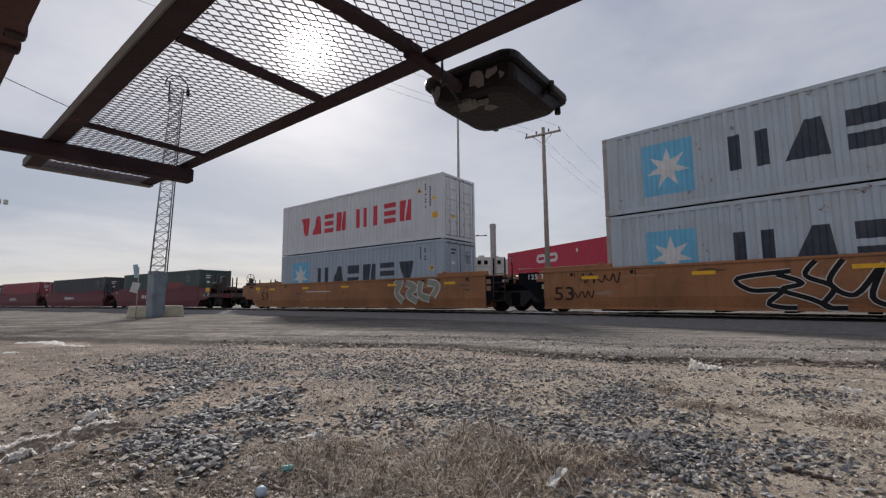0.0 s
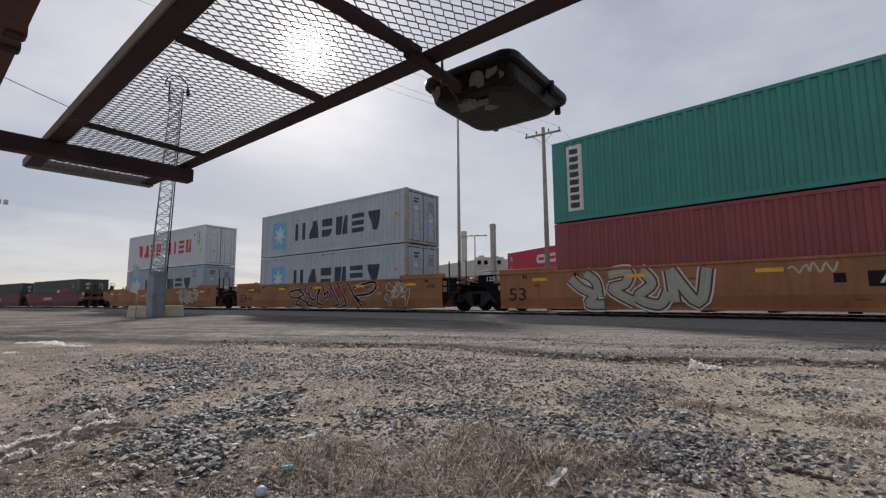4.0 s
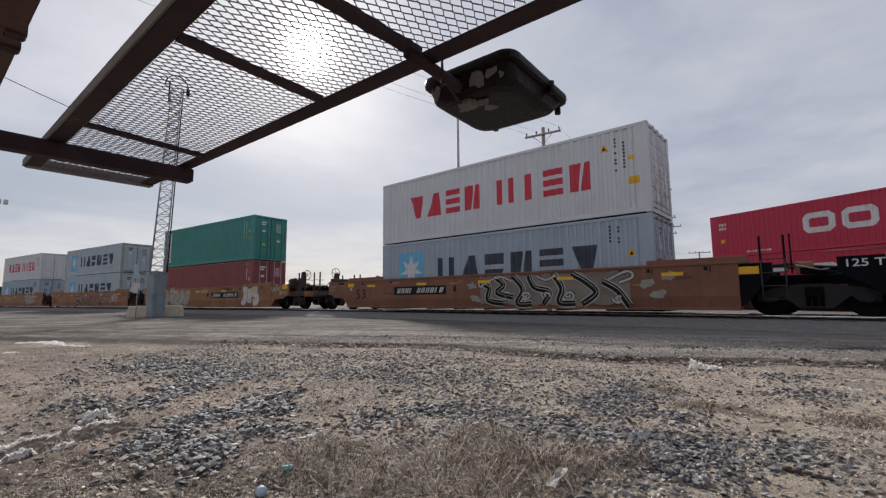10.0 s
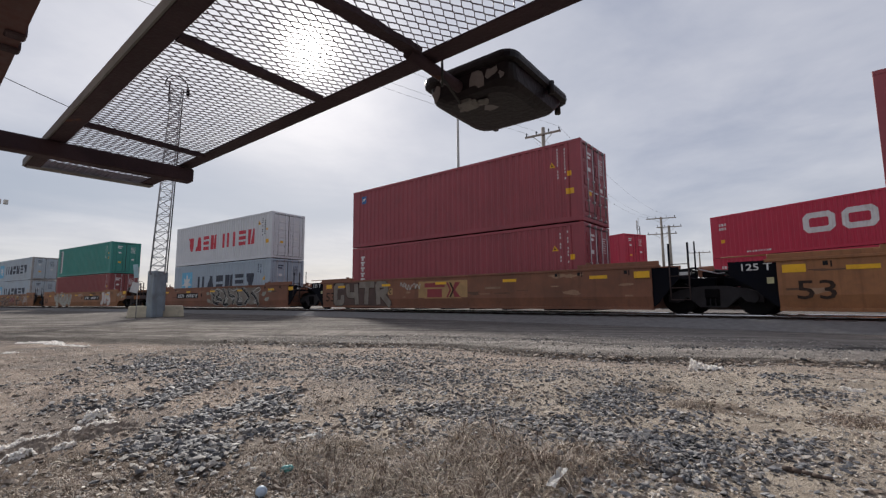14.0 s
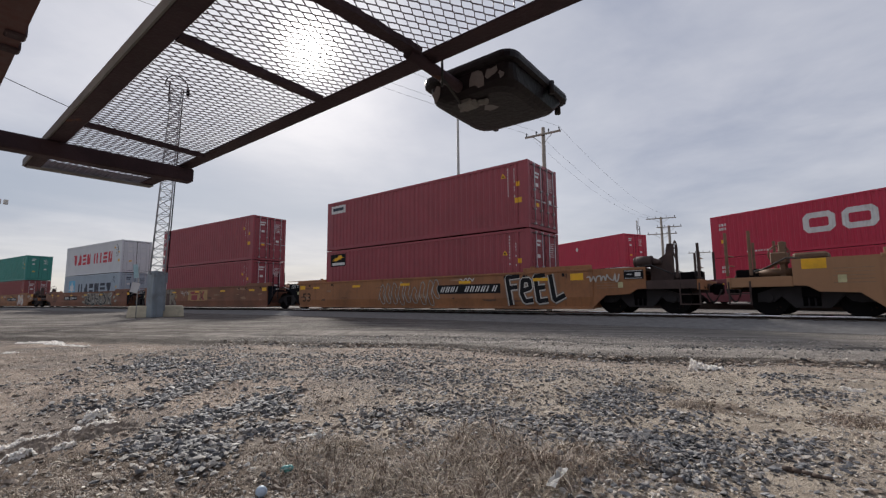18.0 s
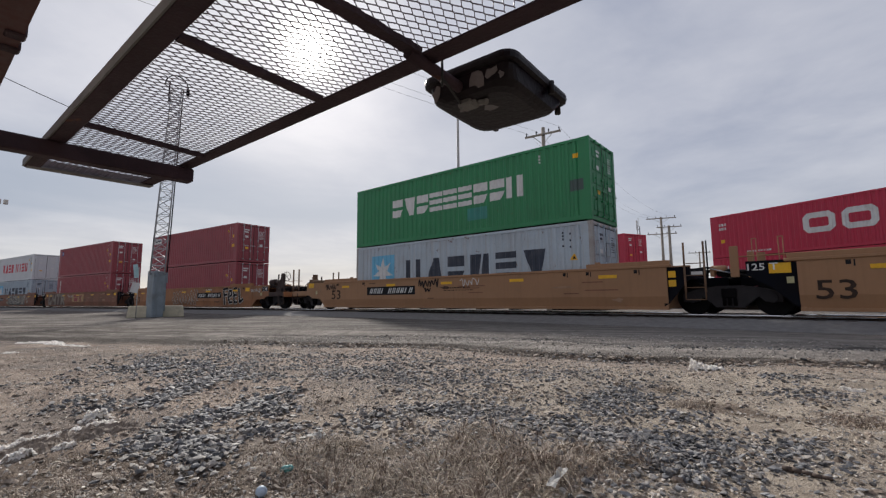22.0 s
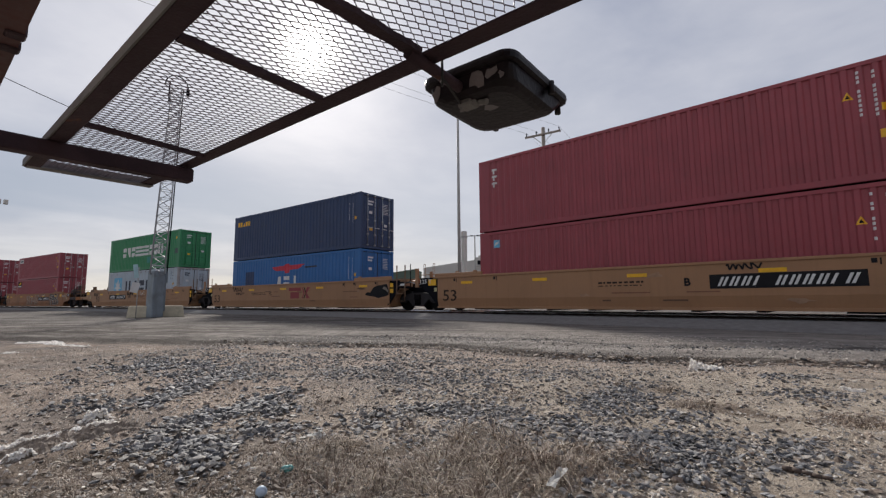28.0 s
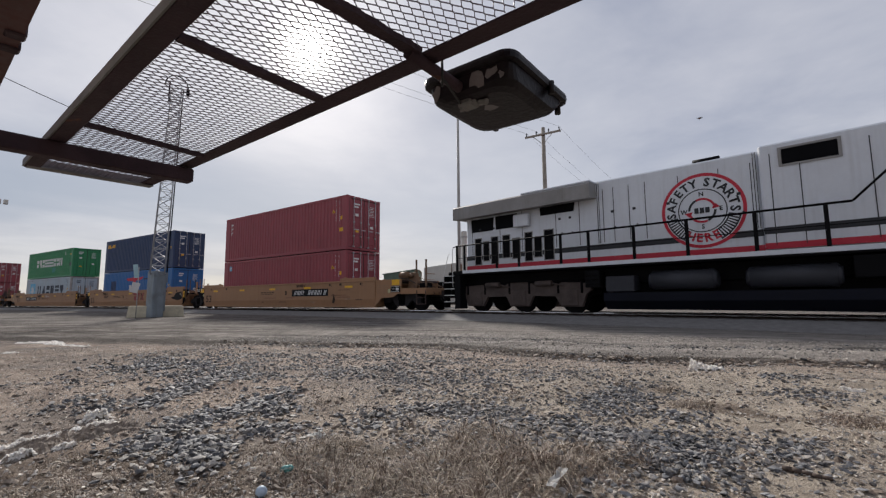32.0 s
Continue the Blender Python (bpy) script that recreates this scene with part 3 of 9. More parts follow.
def ground_height(x, y):
    near = math.hypot(x, y)
    z = 0.0
    if near < 60:
        a = road_across(x, y)
        field = 1.0 - smooth(-0.6, 0.5, a)
        z += field * (0.050 * noise.noise((x * 0.7, y * 0.7, 1.0)) + 0.022 * noise.noise((x * 2.6, y * 2.6, 4.0)) + 0.009 * noise.noise((x * 8, y * 8, 2.0)))
        z += (1 - field) * 0.012 * noise.noise((x * 1.2, y * 1.2, 7.0))
        # the road's worn edge drops to the field; a shallow rut runs along it
        w = a + 0.30 * noise.noise((x * 1.1, y * 1.1, 3.0))
        z -= 0.050 * (1 - smooth(-0.07, 0.08, w)) * math.exp(-(min(w, 0.0) / 0.9) ** 2)
        z -= 0.035 * math.exp(-((w - 1.75) / 0.22) ** 2)
        z += 0.030 * math.exp(-((w - 0.9) / 0.35) ** 2) * (1 + noise.noise((x * 3, y * 3, 5.0)))
    if -120 < x < 40 and -12 < y < 40:
        d = track_gap(x, y)
        z += 0.10 * (1 - smooth(1.5, 2.9, d))
    return z


def build_ground():
    def axis(lo, hi, fine_lo, fine_hi, fine, grow):
        v, out = fine_lo, []
        while v < fine_hi:
            out.append(v)
            v += fine
        st, a = fine, fine_lo
        while a > lo:
            st *= grow
            a -= st
            out.insert(0, a)
        st, a = fine, out[-1]
        while a < hi:
            st *= grow
            a += st
            out.append(a)
        return out

    xs = axis(-3200, 3200, -7.0, 1.6, 0.06, 1.09)
    ys = axis(-3200, 3200, -0.2, 8.5, 0.06, 1.09)
    verts = [(x, y, ground_height(x, y)) for y in ys for x in xs]
    n = len(xs)
    faces = [(j * n + i, j * n + i + 1, (j + 1) * n + i + 1, (j + 1) * n + i) for j in range(len(ys) - 1) for i in range(n - 1)]
    me = bpy.data.meshes.new("ground")
    me.from_pydata(verts, [], faces)
    me.polygons.foreach_set("use_smooth", [True] * len(faces))
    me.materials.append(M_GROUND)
    return tagged(new("ground", me), "tan dirt and packed grey gravel ground with a worn dirt road", "ground", kind="structure")


GROUND = build_ground()


def build_track():
    bed = bmesh.new()
    sweep(bed, [(-2.6, 0.02), (-1.62, 0.215), (1.62, 0.215), (2.6, 0.02), (2.6, -0.15), (-2.6, -0.15)], 0.0, -400, 90, 4.0)
    ob = part("track_bed", bed, M_BALLAST, None)
    tagged(ob, "grey crushed stone bed under the railway track", "track bed", kind="structure")
    tr = thing("railway_track", "steel railway track on dark timber sleepers", "railway track", kind="structure")
    for side in (-0.753, 0.753):
        bm = bmesh.new()
        z = RAIL_TOP
        sweep(bm, [(-0.036, z - 0.012), (-0.030, z), (0.030, z), (0.036, z - 0.012), (0.034, z - 0.04), (-0.034, z - 0.04)], side, -400, 90, 2.0)
        part("rail_head", bm, M_RAIL, tr, "worn shiny rail head")
        bm = bmesh.new()
        sweep(bm, [(-0.010, z - 0.041), (0.010, z - 0.041), (0.012, z - 0.135), (0.070, z - 0.150), (0.070, z - 0.165), (-0.070, z - 0.165), (-0.070, z - 0.150), (-0.012, z - 0.135)], side, -400, 90, 2.0)
        part("rail_web", bm, M_RAILSIDE, tr, "rusty rail web and foot, coloured dark as in shadow")

    def one(bm):
        box(bm, -0.115, 0.115, -1.30, 1.30, 0.08, 0.226, 0.008)

    for i in range(170):
        x, y, h = on_track(-70 + i * 0.56)
        shared("sleeper", "sleeper", one, M_TIE, tr, at=pose(x, y, 0, 0, 0, math.degrees(h)))


build_track()


# ---- containers ----
def container(name, label, h, colour, half=6.096, post=None, roof=None, doors=True, group="containers on the train", width=1.219):
    """A steel box with corrugated sides: origin under its middle, doors at its +x end."""
    paint_m = PAINT[colour]
    post_m = PAINT[post or colour]
    th = thing(name, label, "container", group)
    y = width
    key = (round(half, 2), round(h, 2), width)

    def wall(bm, sign):
        xs = folds(half - 0.12)
        lo, hi = 0.16, h - 0.10
        prev = None
        for x in xs:
            d = corrugation(x, half - 0.12)
            yy = sign * (y - 0.008 - d)
            pair = (bm.verts.new((x, yy, lo)), bm.verts.new((x, yy, hi)))
            if prev:
                bm.faces.new((prev[0], pair[0], pair[1], prev[1]))
            prev = pair
        back = sign * (y - 0.055)
        q = [bm.verts.new(p) for p in ((xs[0], back, lo), (xs[-1], back, lo), (xs[-1], back, hi), (xs[0], back, hi))]
        bm.faces.new(q)

    shared("side_wall", ("near", key), lambda bm: wall(bm, -1), paint_m, th, fix=False)
    shared("side_wall", ("far", key), lambda bm: wall(bm, 1), paint_m, th, fix=False)

    def rail_(bm):
        box(bm, -half + 0.1, half - 0.1, -0.035, 0.035, h - 0.11, h - 0.005, 0.006)

    def sill(bm):
        box(bm, -half + 0.1, half - 0.1, -0.04, 0.04, 0.02, 0.175, 0.006)

    def under(bm):
        box(bm, -half + 0.1, half - 0.1, -y + 0.08, y - 0.08, 0.10, 0.16)

    for s in (-1, 1):
        shared("top_rail", ("trail", key), rail_, paint_m, th, at=pose(0, s * (y - 0.036), 0))
        shared("bottom_rail", ("sill", key), sill, paint_m, th, at=pose(0, s * (y - 0.041), 0))
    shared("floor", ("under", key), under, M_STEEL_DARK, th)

    def top(bm):
        n = int(half * 2 / 0.24)
        prev = None
        for i in range(n + 1):
            x = -half + 0.15 + (half * 2 - 0.30) * i / n
            for dx, z in ((0.0, h - 0.012), (0.06, h - 0.034)):
                pair = (bm.verts.new((x + dx, -y + 0.06, z)), bm.verts.new((x + dx, y - 0.06, z)))
                if prev:
                    bm.faces.new((prev[0], pair[0], pair[1], prev[1]))
                prev = pair

    shared("roof", ("roof", key), top, PAINT[roof or colour], th, fix=False)

    def corner(bm):
        box(bm, -0.075, 0.075, -0.08, 0.08, 0.10, h - 0.10, 0.006)

    def casting(bm):
        box(bm, -0.089, 0.089, -0.081, 0.081, 0.0, 0.118, 0.008)
        box(bm, -0.045, 0.045, -0.084, -0.080, 0.03, 0.09)

    for sx in (-1, 1):
        for sy in (-1, 1):
            at = pose(sx * (half - 0.078), sy * (y - 0.084), 0)
            shared("corner_post", ("post", key), corner, post_m, th, at=at)
            for z in (0.0, h - 0.118):
                shared("corner_casting", "casting", casting, post_m, th, at=pose(sx * (half - 0.089), sy * (y - 0.081), z, 0, 0, 0 if sy < 0 else 180))

    def front(bm):
        n, prev = 9, None
        for i in range(n * 2 + 1):
            yy = -y + 0.15 + (2 * y - 0.30) * i / (n * 2)
            x = -half + (0.05 if i % 2 else 0.02)
            pair = (bm.verts.new((x, yy, 0.16)), bm.verts.new((x, yy, h - 0.1)))
            if prev:
                bm.faces.new((prev[0], pair[0], pair[1], prev[1]))
            prev = pair
        box(bm, -half + 0.01, -half + 0.10, -y + 0.15, y - 0.15, h - 0.12, h - 0.01)
        box(bm, -half + 0.01, -half + 0.10, -y + 0.15, y - 0.15, 0.02, 0.16)

    shared("front_wall", ("front", key), front, paint_m, th, fix=False)

    def header(bm, z0, z1):
        box(bm, half - 0.10, half - 0.01, -y + 0.15, y - 0.15, z0, z1, 0.006)

    shared("door_header", ("header", key), lambda bm: header(bm, h - 0.13, h - 0.01), post_m, th)
    shared("door_sill", ("door_sill", key), lambda bm: header(bm, 0.02, 0.15), post_m, th)
    if doors:
        def leaf(bm):
            w = y - 0.165
            box(bm, -0.045, -0.005, 0.0, w, 0.0, h - 0.30, 0.005)
            for k in range(5):
                z = 0.12 + k * (h - 0.55) / 5
                box(bm, -0.006, 0.020, 0.10, w - 0.10, z + 0.08, z + (h - 0.6) / 5 - 0.04, 0.008)

        def rod(bm):
            tube(bm, (0.05, 0, 0.0), (0.05, 0, h - 0.22), 0.017, 8)
            for z in (0.0, 0.55, 1.3, h - 0.30):
                box(bm, 0.0, 0.085, -0.045, 0.045, z, z + 0.07, 0.006)
            box(bm, 0.05, 0.075, -0.02, 0.34, 0.92, 0.96, 0.004)

        def gasket(bm):
            w = y - 0.165
            for y0, y1, z0, z1 in ((0.0, 0.018, 0.0, h - 0.30), (w - 0.018, w, 0.0, h - 0.30), (0.018, w - 0.018, 0.0, 0.02), (0.018, w - 0.018, h - 0.32, h - 0.30)):
                box(bm, -0.008, 0.002, y0, y1, z0, z1)

        def rows_of_print(bm, q):
            # the weights are painted on one leaf, the unit's marks on the other
            w = y - 0.165
            t, step, n, lo = (0.028, 0.085, 7, 0.36) if q > 0 else (0.085, 0.15, 2, 0.33)
            line = [(w * lo, t), (w * lo, -step * n + step)]
            for r in range(n - 1, -1, -1):
                b = w * (lo + (0.36, 0.28, 0.33)[r % 3])
                line += [(b, -r * step), (b, -r * step + t)] + ([(w * lo + 0.012, -r * step + t), (w * lo + 0.012, -r * step + step)] if r else [])
            bm.faces.new([bm.verts.new((0.0235, a, z)) for a, z in line])

        def notice(bm):
            box(bm, 0.020, 0.024, -0.11, 0.11, -0.07, 0.07)

        for s in (-1, 1):
            d = shared("door", ("leaf", key), leaf, paint_m, th, at=pose(half - 0.012, -y + 0.16 if s < 0 else 0.005, 0.155))
            shared("gasket", ("gasket", key), gasket, M_RUBBER, d, "black rubber door seal")
            shared("door_marking", ("rows", s), lambda bm, q=s: rows_of_print(bm, q), M_NAVY if colour in ("white", "grey", "grey_old") else M_WHITE, d, "small rows of painted bars", at=pose(0, 0, h - 0.62))
            for yy, zz in ((0.52, 0.40),) if s > 0 else ((0.52, 0.30), (0.50, 0.60)):
                shared("notice", "door_notice", notice, M_YELLOW if zz == 0.30 else M_WHITE, d, "small notice plate", at=pose(0, (y - 0.165) * yy, h * zz))
            for k in (0.28, 0.76):
                shared("lock_rod", ("rod", key), rod, M_CHROME if colour in ("maroon", "navy", "brick", "grey") else paint_m, d, "lock rod with its keepers", at=pose(0, (y - 0.165) * k, 0))
    th["half"], th["h"], th["y"] = half, h, y
    return th


def mark(th, name, loops_list, material, label="", lift=0.004):
    """Shapes painted on the near side of a container."""
    bm = bmesh.new()
    for loops in loops_list:
        paint(bm, loops, -(th["y"] - 0.008), th["half"] - 0.12, lift)
    bmesh.ops.remove_doubles(bm, verts=bm.verts, dist=3e-4)
    ob = part(name, bm, material, th, label, fix=False)
    return tagged(ob, label, kind="stuff") if len(loops_list) > 1 else ob


def brand_word(th, loops_list, material, label):
    """Each shape of a brand word is a part of its own."""
    for loops in loops_list:
        mark(th, "brand_shape", [loops], material, label)


def small_marks(th, x, z, colour, seed, rows=3, tall=True):
    """Unreadable stencil lines as plain bars, and the yellow warning signs by the doors."""
    rng = random.Random(seed)
    bars = []
    for r in range(rows):
        cx = x + r * 0.27
        zz = z
        for k in range(10 if tall else 5):
            if rng.random() < 0.8:
                bars.append([rect(cx, cx + 0.055, zz - 0.075, zz)])
            zz -= 0.115
        z -= 0.05
    mark(th, "stencil_marking", bars, colour)


def sticker(th, x, z, w, hgt, material, name="sticker", tri=False):
    shape = [(x - w / 2, z), (x + w / 2, z), (x, z + hgt)] if tri else rect(x - w / 2, x + w / 2, z, z + hgt)
    ob = mark(th, name, [[shape]], material, lift=0.006)
    if tri:
        mark(th, "sign_mark", [[[(x - w * 0.22, z + hgt * 0.16), (x + w * 0.22, z + hgt * 0.16), (x, z + hgt * 0.62)]]], M_BLACK, lift=0.008)
    return ob


def star_panel(th, x0, x1, z0, z1, material=None):
    mark(th, "logo_panel", [[rect(x0, x1, z0, z1)]], material or M_STARBLUE, "sky blue square panel")
    mark(th, "logo_star", [[star((x0 + x1) / 2, (z0 + z1) / 2, (x1 - x0) * 0.44)]], M_WHITE, "white seven-pointed star", lift=0.007)


def grey_word(th, z0, z1, x0=-2.75, x1=4.5):
    brand_word(th, word_blocks(x0, x1, z0, z1, "pteosv"), M_NAVY, "dark navy row of plain brand shapes")


HC, STD = 2.896, 2.591
BASE = 0.18


def stack(s, lower, upper):
    """Two containers, one on the other, in the well at s."""
    runs(lower, s, BASE)
    if upper is not None:
        runs(upper, s, BASE + lower["h"] + 0.03)


def load_train():
    # grey and white pair
    def white_and_grey(s, old=False):
        lo = container("shipping_container", "grey corrugated steel shipping container with a pale blue star panel", HC, "grey")
        star_panel(lo, -5.0, -3.4, 0.80, 2.42)
        grey_word(lo, 1.05, 2.05)
        small_marks(lo, 4.75, 2.62, M_NAVY, 3, 2, False)
        sticker(lo, 5.42, 1.60, 0.30, 0.26, M_YELLOW, "warning_sign", True)
        hi = container("shipping_container", "white corrugated steel shipping container with red brand shapes", HC, "ym_white")
        brand_word(hi, word_blocks(-4.35, -0.2, 1.0, 2.0, "vtso"), M_RED, "red row of plain brand shapes")
        brand_word(hi, word_blocks(0.35, 4.35, 1.0, 1.97, "piso"), M_RED, "red row of plain brand shapes")
        small_marks(hi, 5.05, 2.55, M_NAVY, 5, 2)
        sticker(hi, 4.72, 2.16, 0.30, 0.26, M_YELLOW, "warning_sign", True)
        sticker(hi, 5.62, 0.95, 0.34, 0.24, M_YELLOW)
        sticker(hi, 5.55, 1.75, 0.18, 0.14, M_YELLOW)
        stack(s, lo, hi)

    white_and_grey(-19.420)
    white_and_grey(43.273)
    # two weathered grey ones
    lo = container("shipping_container", "weathered grey shipping container with rust runs and a pale star panel", HC, "grey_old", post="rusty_post")
    star_panel(lo, -4.85, -3.5, 0.75, 2.28)
    grey_word(lo, 1.05, 2.03)
    small_marks(lo, 4.9, 2.55, M_NAVY, 8, 2, False)
    sticker(lo, 5.45, 1.65, 0.28, 0.24, M_YELLOW, "warning_sign", True)
    hi = container("shipping_container", "weathered grey shipping container with rusty posts and blue star panel", STD, "grey_old", post="rusty_post")
    star_panel(hi, -4.85, -3.42, 0.44, 2.04)
    grey_word(hi, 0.80, 1.77, -2.70, 4.55)
    small_marks(hi, 4.9, 2.35, M_NAVY, 9, 2, False)
    sticker(hi, 5.45, 1.35, 0.28, 0.24, M_YELLOW, "warning_sign", True)
    stack(-0.137, lo, hi)
    # teal over faded red
    lo = container("shipping_container", "faded brick red corrugated shipping container", HC, "brick")
    small_marks(lo, 5.35, 2.75, M_WHITE, 11, 2)
    sticker(lo, 5.72, 1.62, 0.17, 0.20, M_YELLOW)
    hi = container("shipping_container", "teal green shipping container with a white upright name panel", HC, "teal")
    mark(hi, "name_panel", [[rect(-5.55, -4.98, 0.36, 2.66)]], M_WHITE, "white upright panel")
    mark(hi, "panel_marking", [[rect(-5.45, -5.10, 0.46 + k * 0.27, 0.46 + k * 0.27 + 0.18)] for k in range(8)], M_NAVY, lift=0.007)
    small_marks(hi, 4.95, 2.55, M_WHITE, 12, 2)
    sticker(hi, 5.62, 1.32, 0.28, 0.25, M_YELLOW, "warning_sign", True)
    sticker(hi, 5.60, 1.78, 0.16, 0.14, M_YELLOW)
    stack(19.510, lo, hi)
    # maroon pairs
    for s, seed, upper, lower in ((62.887, 20, "blue", "tall"), (82.462, 30, "plate", "badge"), (145.540, 40, "upright", "small")):
        pair = []
        for level, how in ((0, lower), (1, upper)):
            words = {"blue": "maroon corrugated shipping container with a small blue square logo", "tall": "maroon corrugated shipping container with upright white brand shapes",
                     "plate": "maroon corrugated shipping container with a white name plate", "badge": "maroon corrugated shipping container with a black and yellow badge",
                     "upright": "maroon corrugated shipping container with small upright white brand shapes", "small": "maroon corrugated shipping container with a tiny square logo"}
            h = STD if (s == 82.462 and level) else HC
            c = container("shipping_container", words[how], h, "maroon")
            top = h - 0.32
            if how in ("blue", "small"):
                a = 0.30 if how == "small" else 0.38
                mark(c, "logo_panel", [[rect(-5.45, -5.45 + a, top - a, top)]], M_STARBLUE if how == "small" else PAINT["blue"])
                mark(c, "logo_shape", [[[(-5.40, top - a * 0.8), (-5.38 + a * 0.5, top - a * 0.45), (-5.50 + a, top - a * 0.15), (-5.42 + a * 0.3, top - a * 0.35)]]], M_WHITE, lift=0.007)
            elif how in ("tall", "upright"):
                w, z = (0.32, 2.52) if how == "tall" else (0.24, 2.55)
                bars = []
                for k in range(6 if how == "tall" else 3):
                    z0 = z - (k + 1) * 0.27
                    bars.append([rect(-5.48, -5.48 + w, z0 + 0.13, z0 + 0.21)])
                    bars.append([rect(-5.48 + w * 0.34, -5.48 + w * 0.66, z0, z0 + 0.129)])
                mark(c, "lettering", bars, M_WHITE, "upright row of white brand shapes")
            elif how == "plate":
                mark(c, "name_plate", [[rect(-5.75, -4.58, 1.96, 2.38)]], M_WHITE)
                mark(c, "plate_marking", [[rect(-5.6, -4.75, 2.10, 2.26)]], M_NAVY, lift=0.007)
            else:
                mark(c, "badge", [[rect(-5.75, -4.50, 2.06, 2.70)]], M_BLACK)
                mark(c, "badge_shape", [[[(-5.6, 2.38), (-4.95, 2.66), (-4.7, 2.5), (-5.3, 2.34)]]], M_YELLOW, lift=0.007)
                mark(c, "badge_marking", [[rect(-5.6, -4.62, 2.12, 2.26)]], M_WHITE, lift=0.007)
            small_marks(c, 5.20, top + 0.1, M_WHITE, seed + level, 2)
            sticker(c, 5.66, 1.62, 0.16, 0.18, M_YELLOW)
            if level:
                sticker(c, 5.66, 0.98, 0.30, 0.20, M_YELLOW)
            sticker(c, 5.02, 2.02 if level else 1.95, 0.22, 0.20, M_YELLOW, "warning_sign", True)
            pair.append(c)
        stack(s, *pair)
    # green over weathered grey
    lo = container("shipping_container", "pale weathered grey shipping container with rust and blue star panel", HC, "grey_old", post="rusty_post")
    star_panel(lo, -4.95, -3.35, 0.80, 2.40)
    grey_word(lo, 1.05, 2.08)
    small_marks(lo, 5.0, 2.60, M_NAVY, 51, 2, False)
    sticker(lo, 5.4, 1.60, 0.28, 0.24, M_YELLOW, "warning_sign", True)
    hi = container("shipping_container", "bright green shipping container with white brand shapes", HC, "green")
    brand_word(hi, word_blocks(-3.55, 3.55, 1.20, 2.02, "evessseep", 0.10, 0.30), M_WHITE, "white row of plain brand shapes")
    small_marks(hi, 4.2, 2.70, M_WHITE, 52, 1, False)
    sticker(hi, 5.6, 2.20, 0.20, 0.16, M_YELLOW)
    mark(hi, "dark_patch", [[rect(5.35, 5.85, 1.05, 1.45)]], PAINT["olive"])
    mark(hi, "repaint_patch", [[rect(0.9, 1.9, 0.55, 1.05)]], PAINT["teal"], "lighter green repainted patch")
    stack(106.304, lo, hi)
    # navy over blue
    lo = container("shipping_container", "bright blue shipping container with a red winged emblem", HC, "blue")
    wing = [(-1.65, 2.30), (-0.35, 2.34), (-0.25, 2.44), (0.05, 2.44), (0.15, 2.34), (1.55, 2.36), (1.0, 2.10), (0.2, 2.08), (0.05, 1.90), (-0.25, 1.90), (-0.35, 2.06), (-1.25, 2.06)]
    mark(lo, "emblem", [[wing]], M_RED, "red winged shape")
    brand_word(lo, word_blocks(-1.35, 1.1, 0.80, 1.72, "tsi"), M_WHITE, "white plain brand shapes")
    mark(lo, "repaint_patch", [[rect(-4.5, -3.6, 1.0, 2.12)]], PAINT["navy"], "darker repainted square")
    mark(lo, "painted_bar", [[rect(1.62, 2.6, 2.12, 2.22)]], M_NAVY)
    hi = container("shipping_container", "dark navy shipping container with a yellow brand mark", HC, "navy")
    brand_word(hi, word_blocks(-5.7, -4.2, 2.22, 2.52, "ootoo", 0.2, 0.3), M_YELLOW, "yellow plain brand shapes")
    for c, seed in ((lo, 61), (hi, 62)):
        small_marks(c, 5.2, 2.5, M_WHITE, seed, 2)
        sticker(c, 5.7, 1.5, 0.16, 0.16, M_YELLOW)
    stack(125.985, lo, hi)
    # single low loads at the far end of the train
    for s, colour, label in ((-41.4, "olive", "dark green shipping container in a red well car"), (-57.3, "charcoal", "charcoal shipping container in a red well car"),
                             (-73.5, "maroon", "dull red shipping container in a red well car"), (-89.6, "slate", "slate grey shipping container in a red well car"), (-105.6, "charcoal", "charcoal shipping container in a red well car")):
        c = container("shipping_container", label, STD, colour)
        small_marks(c, 4.4, 2.3, M_WHITE, int(-s), 2, False)
        if colour == "olive":
            mark(c, "patch", [[rect(1.5, 3.9, 0.9, 1.75)]], PAINT["brick"], "faded red patch")
            mark(c, "patch", [[rect(0.7, 1.3, 1.2, 1.6)]], M_WHITE)
        runs(c, s, BASE)


# ---- well cars ----
SIDE_Y = 1.47


def side_shape(half):
    """Cross-section of a well car's side: a tall plate that leans in below its knee, with top and bottom chords."""
    return [(-1.47, 1.40), (-1.47, 0.52), (-1.41, 0.21), (-1.47, 0.21), (-1.47, 0.13), (-1.30, 0.13), (-1.30, 0.19), (-1.36, 0.24), (-1.42, 0.53), (-1.42, 1.40)]


